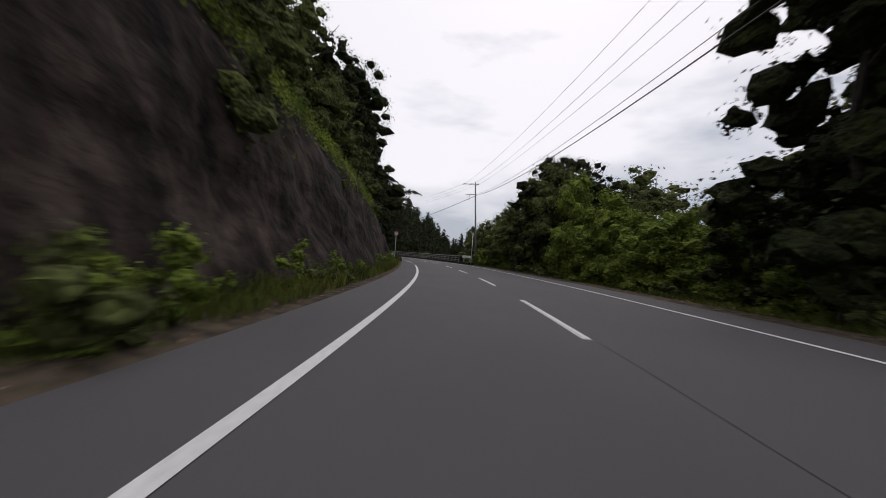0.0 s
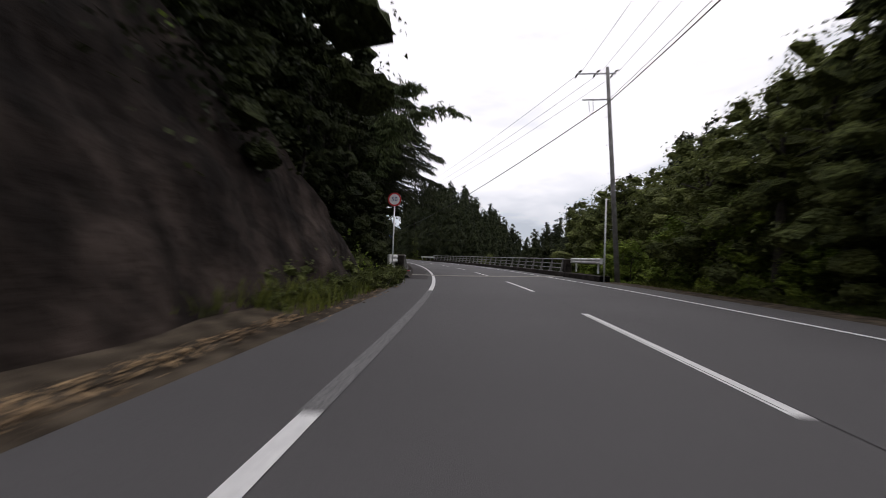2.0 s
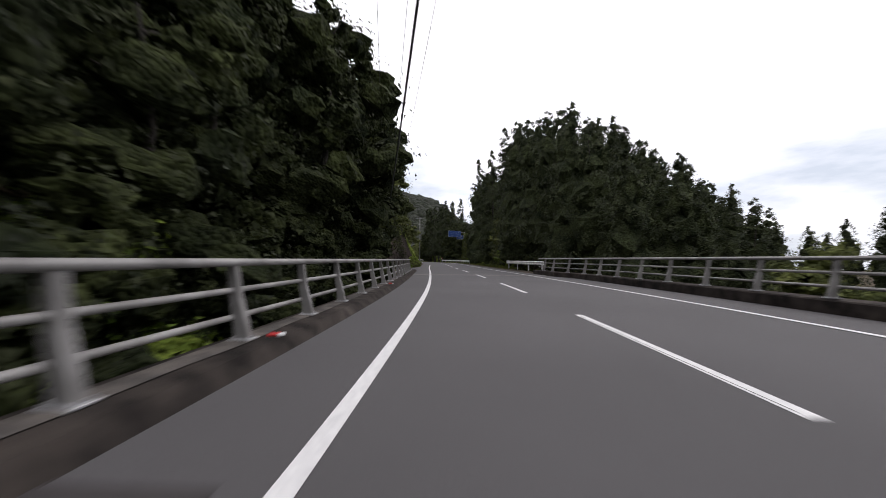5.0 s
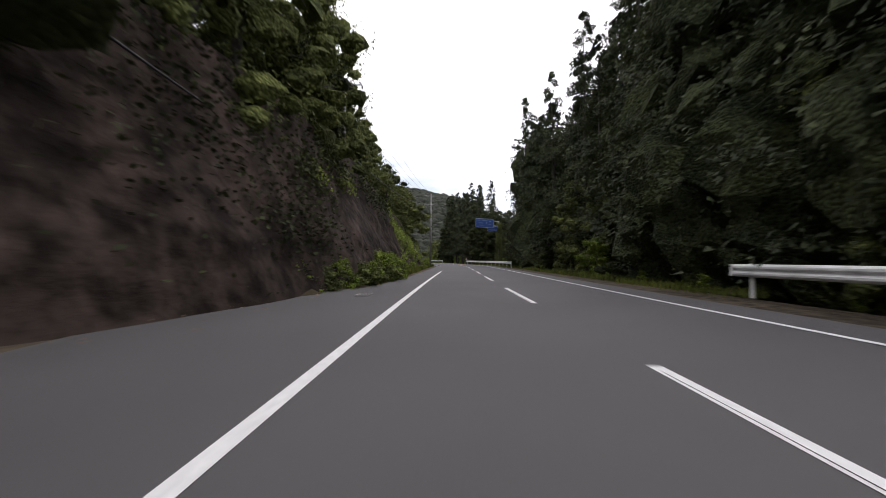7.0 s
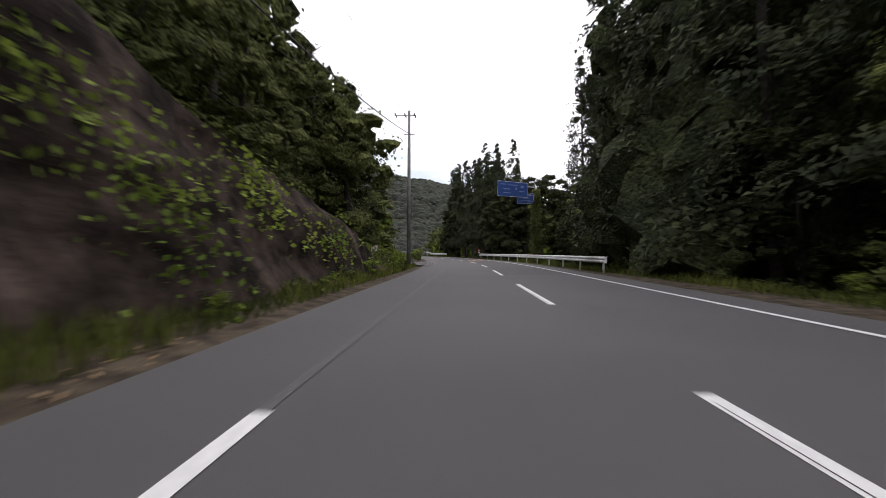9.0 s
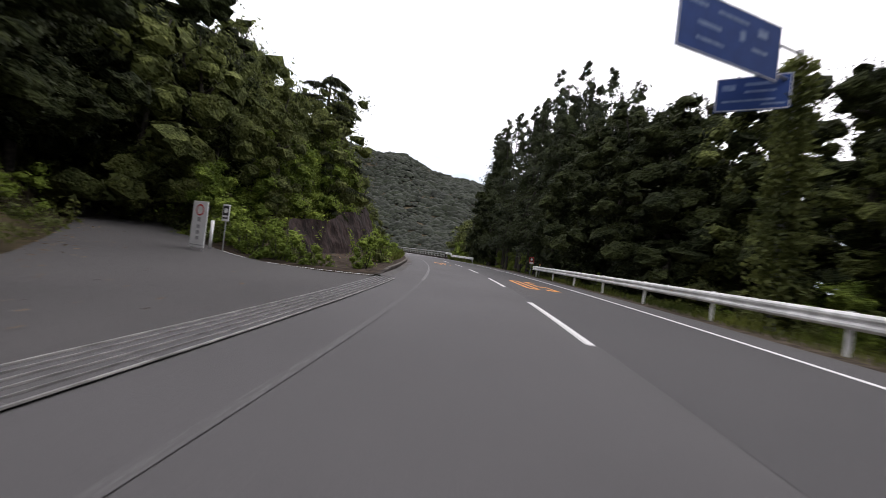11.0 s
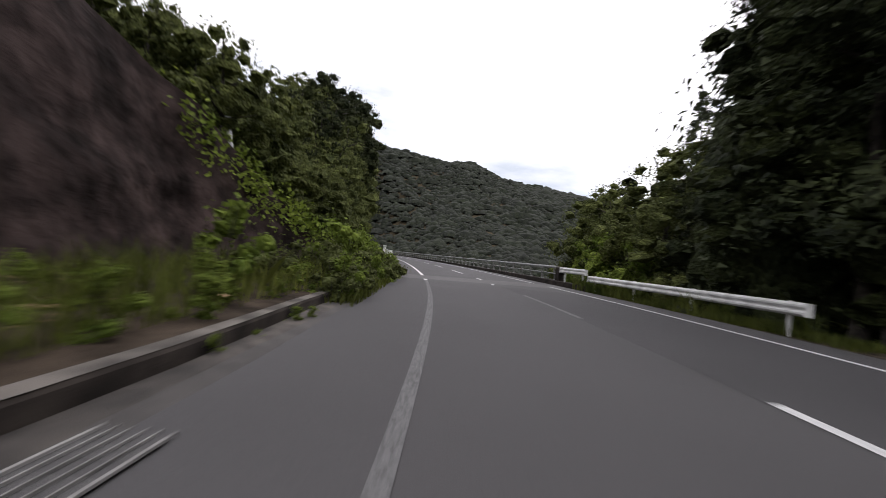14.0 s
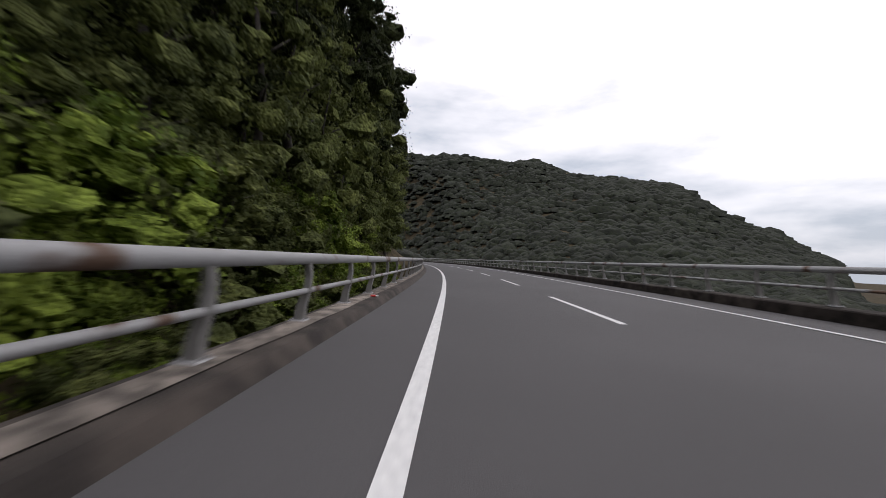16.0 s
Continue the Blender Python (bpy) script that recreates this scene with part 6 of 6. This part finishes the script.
litter("leaf_litter", "dry leaves at the foot of the retaining slope", np.concatenate([strip(500, 197, 232, 8.2, 9.0), strip(900, 197, 232, 5.8, 8.6)]), 0.33, 0.06, 43)
litter("leaf_litter", "dry leaves under the roadside trees", strip(500, 6, 52, -8.6, -6.8), 0.0, 0.06, 44)


# creepers on the mortar slopes
def creepers(name, label, patches, seed, size=0.15, mat=M_LEAF2):
    g = np.random.default_rng(seed)
    cs = []
    for s0, z0, rs, rz, n in patches:
        n = int(n * 1.5)
        s = s0 + g.normal(size=n) * rs
        z = np.maximum(0.2, z0 + g.normal(size=n) * rz)
        o = wall_foot(s) - 0.45 + z * BATTER - g.uniform(0, 0.3, n)
        x, y = xy(s, o)
        cs.append(np.stack([x, y, z], -1))
    return tagged(new(name, quick_mesh(name, leaf_cards(g, np.concatenate(cs), size, 0.3, 0.7, 0.3), 4, mat)), label, "creeper", kind="stuff")


creepers("creeper", "yellow-green creepers hanging on the slope", [(12, 6.3, 1.5, 0.4, 800), (17, 5.9, 1.8, 0.4, 800), (24, 5.5, 2.5, 0.45, 900), (8, 6.8, 2, .35, 700), (32, 5.2, 2.5, 0.5, 700), (-4, 1.2, 1.5, .5, 200)], 51, 0.11)
creepers("creeper", "dark green creepers hanging down the slope", [(125, 5.0, 2.5, 1.6, 900), (130, 4.4, 1.0, 0.6, 400), (134, 6.0, 1.6, .5, 400), (141, 5.6, 1.2, .6, 400), (128, 2.4, 1.5, .8, 400), (145, 5.4, 1.5, .6, 400), (39, 4.6, 2, .8, 400)], 54, 0.16, M_DARK_SHADED)
creepers("creeper", "fresh yellow-green creepers on the slope", [(131, 4.4, .6, 0.3, 60), (136, 5.0, .5, .3, 50), (147.5, 4.0, 0.5, 1.0, 200), (149.5, 3.0, 0.5, 1.2, 220), (151.5, 3.4, 0.8, .7, 220), (153, 1.9, .7, .7, 220), (156, 2.6, .8, .6, 200), (160, 1.6, 1.4, .5, 260), (146.5, 1.2, .6, .4, 60)], 52)
creepers("creeper", "bright creepers on the end of the slope", [(236.8, 3.6, 0.35, .5, 160), (238.2, 2.6, 0.4, .5, 220), (239.8, 1.9, .6, .4, 260), (242, 1.5, .8, .3, 200), (206, 1.0, .6, .4, 70), (214, 1.3, .8, .4, 80), (224, 1.2, .6, .5, 60)], 53)


# ---- poles and wires ----
def utility_pole(s, o, top, arms, label, turn=0.0, lean=0.0):
    z0 = min(-0.1, land_at(s, o)) if o < 8 else land_at(s, o) - 0.3
    root = tagged(new("utility_pole"), label, "utility pole")
    root.matrix_basis = at(s, o, 0.0, turn) @ Matrix.Rotation(radians(lean), 4, 'Y')
    bm = bmesh.new()
    rod(bm, (0, 0, z0), (0, 0, top), 0.15, 0.095, 16)
    part("pole", bm, M_POLE, root, smooth=True)
    for z, x0, x1, kind in arms:
        bm = bmesh.new()
        box(bm, (x0 + x1) / 2, 0.12, z, x1 - x0, 0.075, 0.075, 0.008)
        arm = part("crossarm", bm, M_STEEL, root)
        if kind:
            for x in np.linspace(x0 + 0.1, x1 - 0.1, 3):
                for sg in (-1, 1):
                    bm = bmesh.new()
                    for k in range(4):
                        rod(bm, (x, 0.12 + sg * (0.12 + 0.09 * k), z + 0.06 - 0.025 * k), (x, 0.12 + sg * (0.17 + 0.09 * k), z + 0.045 - 0.025 * k), 0.055, 0.03, 8)
                    part("insulator", bm, M_CABLE, arm)
        else:
            bm = bmesh.new()
            for k in range(8):
                a0, a1 = math.pi * (1 + k / 8), math.pi * (1 + (k + 1) / 8)
                rod(bm, (x0 + 0.5 + 0.12 * math.cos(a0), 0.12, z - 0.5 + 0.5 * math.sin(a0) * 0.6), (x0 + 0.5 + 0.12 * math.cos(a1), 0.12, z - 0.5 + 0.5 * math.sin(a1) * 0.6), 0.015, seg=5)
            rod(bm, (x0 + 0.38, 0.12, z - 0.5), (x0 + 0.38, 0.12, z), 0.015, seg=5)
            rod(bm, (x0 + 0.62, 0.12, z - 0.5), (x0 + 0.62, 0.12, z), 0.015, seg=5)
            part("jumper_loop", bm, M_CABLE, arm)
    for k in range(10):
        bm = bmesh.new()
        z = 2.2 + k * 0.8
        if z < top - 1.5:
            rod(bm, (-0.3 if k % 2 else 0.13, 0, z), (-0.13 if k % 2 else 0.3, 0, z), 0.012, seg=5)
            part("step_bolt", bm, M_STEEL, root)
        else:
            bm.free()
    return root


utility_pole(53.0, -6.98, 12.25, [(11.95, -1.75, 0.55, 1), (10.45, -1.5, 0.3, 0)], "grey concrete utility pole with crossarms leaning by the bridge", 0, -4.4)
utility_pole(-16.0, -9.7, 12.8, [(12.2, -1.2, 1.2, 1), (8.6, -1.6, 0.4, 0)], "grey concrete utility pole among roadside trees")
utility_pole(141.0, 9.6, 13.4, [(13.0, -1.2, 1.2, 1), (8.9, -1.3, 0.3, 0)], "grey concrete utility pole among hillside trees")
utility_pole(174.5, 5.75, 11.4, [(11.1, -1.1, 0.5, 1), (9.7, -0.4, 0.4, 0)], "grey concrete utility pole beside the road")
utility_pole(249.4, 19.6, 19.4, [(19.0, -1.0, 1.0, 1), (17.4, -0.7, 0.7, 0)], "concrete utility pole on the overgrown hillside")


def wire(a, b, sag, r):
    (s0, o0, z0), (s1, o1, z1) = a, b
    p, q = Vector((*[float(v) for v in xy(s0, o0)], z0)), Vector((*[float(v) for v in xy(s1, o1)], z1))
    cu = bpy.data.curves.new("overhead_wire", 'CURVE')
    cu.dimensions, cu.bevel_depth, cu.bevel_resolution = '3D', r, 1
    sp = cu.splines.new('POLY')
    sp.points.add(20)
    for i in range(21):
        t = i / 20
        v = p.lerp(q, t) - Vector((0, 0, sag * 4 * t * (1 - t)))
        sp.points[i].co = (*v, 1)
    cu.materials.append(M_CABLE)
    return tagged(new("overhead_wire", cu), "black overhead power cable between poles", "cable", "overhead wires")


for da, db, oe, ze in ((1.6, 1.0, -9.8, 14.0), (0.5, 0.0, -8.6, 11.5), (-0.45, -1.0, -10.6, 12.0)):
    wire((53.0, -6.2 + da, 11.95), (-16, oe, ze), 1.8 if da > 0 else 1.3, 0.011)
    wire((53.2, -6.2 + da, 11.95), (141, 9.6 + db, 13.0), 2.6, 0.011)
    wire((141, 9.6 + db, 13.0), (174.5, 5.75 + da * 0.6, 11.2), 1.0, 0.011)
    wire((174.5, 5.75 + da * 0.6, 11.2), (249.4, 19.6 + db, 19.1), 1.6, 0.011)
wire((53.0, -6.2, 10.4), (-16, -8.1, 8.8), 1.7, 0.014)
wire((53.0, -6.2, 10.25), (-16, -8.2, 8.5), 1.8, 0.024)
wire((53.0, -6.2, 10.2), (141, 10.5, 6.0), 3.0, 0.03)
wire((141, 9.4, 8.4), (174.5, 5.7, 9.7), 1.1, 0.03)


# ---- signs ----
def disc(bm, r, y, th=0.012, seg=32):
    res = bmesh.ops.create_cone(bm, cap_ends=True, segments=seg, radius1=r, radius2=r, depth=th)
    bmesh.ops.transform(bm, matrix=Matrix.Translation((0, y, 0)) @ Matrix.Rotation(math.pi / 2, 4, 'X'), verts=res["verts"])


def digits(name, text, size, mat, parent, m):
    cu = bpy.data.curves.new(name, 'FONT')
    cu.body, cu.size, cu.align_x, cu.align_y, cu.extrude = text, size, 'CENTER', 'CENTER', 0.002
    tmp = bpy.data.objects.new(name, cu)
    me = bpy.data.meshes.new_from_object(tmp)
    bpy.data.objects.remove(tmp)
    me.materials.clear()
    me.materials.append(mat)
    ob = under(name, me, parent)
    ob.matrix_basis = m
    return ob


def speed_sign(s, o, z):
    root = tagged(new("speed_limit_sign"), "round red-ringed speed limit sign on a white post", "road sign")
    root.matrix_basis = at(s, o, 0.0, -8)
    bm = bmesh.new()
    rod(bm, (0, 0.03, 0.05), (0, 0.03, z), 0.032, seg=12)
    part("post", bm, M_SIGNWHITE, root, smooth=True)
    bm = bmesh.new()
    disc(bm, 0.30, 0.0)
    part("red_ring", bm, M_RED, root).matrix_basis = pose(0, -0.02, z)
    bm = bmesh.new()
    disc(bm, 0.235, 0.0)
    face = part("face", bm, M_SIGNWHITE, root)
    face.matrix_basis = pose(0, -0.026, z)
    digits("number", "50", 0.27, M_BLUE, face, pose(0, -0.008, 0, 90, 0, 0))


speed_sign(48.7, 5.3, 3.5)

post = tagged(new("marker_post"), "tall thin white steel post by the guard rail", "post")
post.matrix_basis = at(53.3, -6.35, 0.0)
bm = bmesh.new()
rod(bm, (0, 0, -0.3), (0, 0, 4.75), 0.045, seg=12)
part("shaft", bm, M_SIGNWHITE, post, smooth=True)
bm = bmesh.new()
rod(bm, (0, 0, 4.75), (0, 0, 4.8), 0.05, 0.03, seg=12)
part("cap", bm, M_STEEL, post)


def direction_sign(s, o, z, w, h, pole_dx, rows, label, turn=0.0, stand=True, pole_dy=0.2):
    root = tagged(new("direction_sign"), label, "road sign")
    root.matrix_basis = at(s, o, 0.0, turn)
    bm = bmesh.new()
    box(bm, 0, 0, z, w, 0.05, h, 0.01)
    panel = part("panel", bm, M_BLUE, root)
    bm = bmesh.new()
    for cx, cz, sx, sz in ((0, h / 2 - 0.035, w - 0.06, 0.025), (0, -h / 2 + 0.035, w - 0.06, 0.025), (-w / 2 + 0.035, 0, 0.025, h - 0.09), (w / 2 - 0.035, 0, 0.025, h - 0.09)):
        box(bm, cx, -0.03, z + cz, sx, 0.006, sz)
    part("white_border", bm, M_SIGNWHITE, panel)
    for cx, cz, sx, sz in rows:
        bm = bmesh.new()
        box(bm, cx * w, -0.03, z + cz * h, sx * w, 0.006, sz * h * 0.7)
        part("lettering_bar", bm, M_FADED, panel)
    bm = bmesh.new()
    rod(bm, (pole_dx, pole_dy, land_at(s, o - pole_dx) - 0.4 if stand else z - h * 0.4), (pole_dx, pole_dy, z + h * 0.35), 0.13 if stand else 0.15, 0.11 if stand else 0.15, 16)
    part("column" if stand else "clamp", bm, M_STEEL, root, smooth=True)
    for k in (-0.28, 0.28):
        bm = bmesh.new()
        rod(bm, (pole_dx, pole_dy, z + k * h), (-w * 0.3, 0.09, z + k * h), 0.05, 0.045, 10)
        part("arm", bm, M_STEEL, root, smooth=True)
    return root


direction_sign(191.5, -5.2, 8.6, 4.3, 1.8, 3.5, [(-0.33, 0.3, 0.16, 0.09), (0.0, 0.28, 0.3, 0.07), (0.1, 0.05, 0.05, 0.25), (-0.22, 0.0, 0.22, 0.1), (0.3, 0.22, 0.1, 0.2), (0.28, -0.1, 0.16, 0.08), (-0.2, -0.25, 0.26, 0.07)], "large blue road direction sign on a cantilever column", 20)
column_at = at(193.0, -7.12, 0.0, -28).inverted() @ (at(191.5, -5.2, 0.0, 20) @ Vector((3.5, 0.2, 0.0)))
direction_sign(193.0, -7.12, 7.72, 2.05, 1.2, column_at.x, [(-0.32, 0.2, 0.18, 0.25), (0.1, 0.26, 0.42, 0.13), (0.1, 0.05, 0.4, 0.1), (-0.05, -0.2, 0.7, 0.08), (0.28, -0.33, 0.3, 0.08)], "smaller blue and white road information sign", -28, False, column_at.y)


g = np.random.default_rng(61)
z = g.uniform(0.0, 8.9, 6500)
a, r = g.uniform(0, 2 * math.pi, 6500), (0.14 + 0.62 * g.uniform(0, 1, 6500) ** 2) * (1.35 - z / 14)
b = [at(191.5, -5.2, 0.0, 20) @ Vector((3.5 + u * math.cos(v), 0.2 + u * math.sin(v), w)) for u, v, w in zip(r, a, z)]
tagged(new("ivy", quick_mesh("ivy", leaf_cards(g, np.array([tuple(v) for v in b]), 0.2, 0.3, 0.7, 0.3), 4, M_LEAF)), "green ivy climbing the sign column", "creeper", kind="stuff")


def board_sign(s, o, z0, w, h, name, label, marks, mat, legs=True, turn=0.0):
    root = tagged(new(name), label, "sign board")
    root.matrix_basis = at(s, o, 0.0, turn)
    bm = bmesh.new()
    box(bm, 0, 0, z0 + h / 2, w, 0.03, h, 0.006)
    panel = part("panel", bm, mat, root)
    for kind, cx, cz, a, b, m in marks:
        bm = bmesh.new()
        if kind == "ring":
            disc(bm, a, 0, 0.006)
        else:
            box(bm, 0, 0, 0, a, 0.006, b)
        part("mark", bm, m, panel).matrix_basis = pose(cx, -0.02 - (0.004 if m is M_SIGNWHITE else 0), z0 + h / 2 + cz)
    for x in ((-w * 0.35, w * 0.35) if legs else (0,)):
        bm = bmesh.new()
        rod(bm, (x, 0.035, -0.2), (x, 0.035, z0 + h * 0.9), 0.02, seg=8)
        part("leg", bm, M_STEEL, root)
    return root


board_sign(193.0, 11.25, 0.28, 0.74, 1.62, "notice_board", "tall white notice board with a red ring at the side road", [("ring", 0, 0.5, 0.2, 0, M_RED), ("ring", 0, 0.5, 0.15, 0, M_SIGNWHITE), ("bar", 0, 0.5, 0.2, 0.03, M_RED), ("bar", 0, 0.17, 0.15, 0.15, M_RUST), ("bar", 0, -0.08, 0.14, 0.13, M_STEEL), ("bar", 0, -0.28, 0.16, 0.12, M_STEEL), ("bar", 0, -0.48, 0.14, 0.12, M_STEEL), ("bar", 0, -0.72, 0.62, 0.03, M_STEEL)], M_SIGNWHITE, turn=-20)
board_sign(194.3, 11.1, 1.32, 0.36, 0.64, "small_sign", "small black and white sign on a post", [("bar", 0, 0.08, 0.3, 0.36, M_BLACK), ("ring", 0.02, 0.08, 0.1, 0, M_SIGNWHITE), ("bar", 0, -0.2, 0.26, 0.06, M_BLACK)], M_SIGNWHITE, False, -20)
board_sign(215.2, -6.5, 1.04, 0.42, 0.64, "warning_sign", "small red and white warning sign under trees", [("bar", 0, 0.08, 0.32, 0.36, M_BLACK), ("ring", 0.0, 0.1, 0.11, 0, M_SIGNWHITE), ("bar", 0, -0.23, 0.38, 0.13, M_SIGNWHITE)], M_RED, False, 0)
d = tagged(new("delineator"), "short post with a yellow reflector cap behind the guard rail", "reflector")
d.matrix_basis = at(211.3, -6.0, 0.0)
bm = bmesh.new()
rod(bm, (0, 0, -0.3), (0, 0, 1.0), 0.03, seg=10)
part("post", bm, M_STEEL, d, smooth=True)
bm = bmesh.new()
rod(bm, (0, 0, 1.0), (0, 0, 1.1), 0.05, 0.045, 12)
part("reflector_cap", bm, M_ORANGE, d, "yellow-orange reflector cap")
bm = bmesh.new()
rod(bm, (0, 0, -0.1), (0, 0, 1.15), 0.06, seg=12)
p = tagged(new("delineator_post"), "short white delineator post at the side road", "post")
p.matrix_basis = at(194.6, 11.75, 0.15)
part("shaft", bm, M_SIGNWHITE, p, smooth=True)
bm = bmesh.new()
rod(bm, (0.22, 0, 2.0), (-0.38, 0, 5.2), 0.085, seg=12)
p = tagged(new("steel_post"), "grey steel post rising from slope shrubs", "post")
p.matrix_basis = at(240.8, 10.7, 0.0)
part("shaft", bm, M_STEEL, p, smooth=True)

# kerb reflectors
for s, o, z in ((55.0, 4.85, 0.13), (76.5, 4.88, 0.13), (86.9, 4.86, 0.13), (97.0, 4.86, 0.13), (255.6, 5.2, 0.15), (267.6, 5.2, 0.15)):
    r = tagged(new("kerb_reflector"), "small red and white reflector on the kerb", "reflector", "kerb reflectors")
    r.matrix_basis = at(s, o, z, 12)
    bm = bmesh.new()
    box(bm, 0, 0, 0.02, 0.13, 0.1, 0.04, 0.01)
    part("red_half", bm, M_RED, r)
    bm = bmesh.new()
    box(bm, 0.09, 0.0, 0.018, 0.07, 0.1, 0.036, 0.01)
    part("white_half", bm, M_SIGNWHITE, r)


# ---- road numbers ----
def glyph(shape, s0, o0, width, length, flip, worn=()):
    """A painted numeral; strokes are (u0, v0, u1, v1) boxes in its own width and length."""
    for i, (u0, v0, u1, v1, *bend) in enumerate(shape):
        if i in worn:
            continue
        n = 8
        vs = []
        for k in range(n + 1):
            v = v0 + (v1 - v0) * k / n
            cut = bend[0] * (1 - math.sqrt(max(0.0, 1 - (1 - k / n) ** 2))) if bend else 0.0
            for u in (u0 - min(0.0, cut), u1 - max(0.0, cut)):
                uu, vv = (1 - u, 1 - v) if flip else (u, v)
                x, y = xy(s0 + vv * length, o0 - uu * width)
                vs.append((float(x), float(y), 0.006))
        under("numeral_stroke", mesh_of("numeral_stroke", vs, [(2 * k, 2 * k + 1, 2 * k + 3, 2 * k + 2) for k in range(n)], M_ORANGE), road, "orange painted speed numeral")


FIVE = [(0, 0.9, 1, 1.0), (0, 0.56, 0.26, 0.9), (0.26, 0.55, 0.8, 0.64), (0.74, 0.1, 1.0, 0.58), (0.0, 0.0, 1.0, 0.1, 0.5)]
ZERO = [(0.12, 0.92, 0.88, 1.0), (0.0, 0.5, 0.26, 0.94), (0.0, 0.08, 0.26, 0.42), (0.0, 0.0, 1.0, 0.09, -0.5), (0.74, 0.08, 1.0, 0.5), (0.74, 0.5, 1.0, 0.94)]
glyph(FIVE, 215.0, 2.42, 0.52, 4.8, False)
glyph(ZERO, 215.0, 1.66, 0.55, 4.8, False, worn=(4, 5))
ZERO2 = [(0.12, 0.92, 0.88, 1.0), (0.0, 0.06, 0.28, 0.94), (0.1, 0.0, 0.9, 0.08), (0.72, 0.06, 1.0, 0.94)]
glyph(ZERO2, 196.4, -1.15, 0.58, 5.0, True)
glyph(FIVE, 196.4, -2.0, 0.58, 5.0, True)


# ---- drain gratings ----
def grating(s0, s1, o0, o1, bars, label):
    root = tagged(new("drain_grating"), label, "drain grating", "drain gratings")
    root.matrix_basis = Matrix.Identity(4)
    under("channel", ribbon("channel", s0, s1, lambda s: [(o0, 0.009), (o1, 0.009)], M_ASPHALT, ds=0.5), root)
    for o in np.linspace(o0, o1, bars):
        w = 0.012 if o in (o0, o1) else 0.0055
        under("bar", ribbon("bar", s0, s1, lambda s, o=o, w=w: [(o - w, 0.011), (o - w * 0.8, 0.026), (o + w * 0.8, 0.026), (o + w, 0.011)], M_GRATE, ds=0.5), root)
    for s in np.arange(s0, s1 + 0.01, max(0.25, (s1 - s0) / 20)):
        bm = bmesh.new()
        box(bm, 0, 0, 0.014, o1 - o0, 0.01, 0.006)
        part("cross_bar", bm, M_GRATE, root).matrix_basis = at(float(s), (o0 + o1) / 2, 0.0)
    return root


grating(174.0, 193.4, 4.25, 4.9, 6, "long grey steel drain grating across the side road mouth")
grating(126.75, 127.5, 4.5, 4.85, 5, "rusty steel drain grating in the lay-by")
for s in (207.1, 217.0, 228.0):
    grating(s, s + 0.95, 4.58, 4.96, 6, "short steel drain grating in the gutter")
vs = []
for s, o in ((193.35, 4.95), (193.05, 5.8), (192.95, 6.8), (193.0, 7.8), (193.3, 9.2), (193.95, 10.4), (194.75, 11.6), (196.9, 13.9)):
    for d in (0, 0.11):
        x, y = xy(s + d, o + d * 0.3)
        vs.append((float(x), float(y), 0.03 + max(0, o - 9) * 0.065))
structure("corner_line", mesh_of("corner_line", vs, [(2 * i, 2 * i + 1, 2 * i + 3, 2 * i + 2) for i in range(7)], M_PAINT), "white painted corner line of the side road")
vs = []
for s, o in ((193.5, 5.2), (193.2, 5.8), (193.1, 6.8), (193.15, 7.8), (193.45, 9.2), (194.1, 10.4), (194.9, 11.6), (197.05, 13.9)):
    for d, h in ((0.0, -0.12), (0.02, 0.02), (0.7, 0.07), (2.2, 0.1)):
        x, y = xy(s + d, o + d * 0.3)
        vs.append((float(x), float(y), h + max(0, o - 9) * 0.065))
structure("corner_bed", mesh_of("corner_bed", vs, [(4 * i + k, 4 * i + k + 1, 4 * i + k + 5, 4 * i + k + 4) for i in range(7) for k in range(3)], M_DIRT, True), "leaf-strewn soil bed at the corner of the side road")
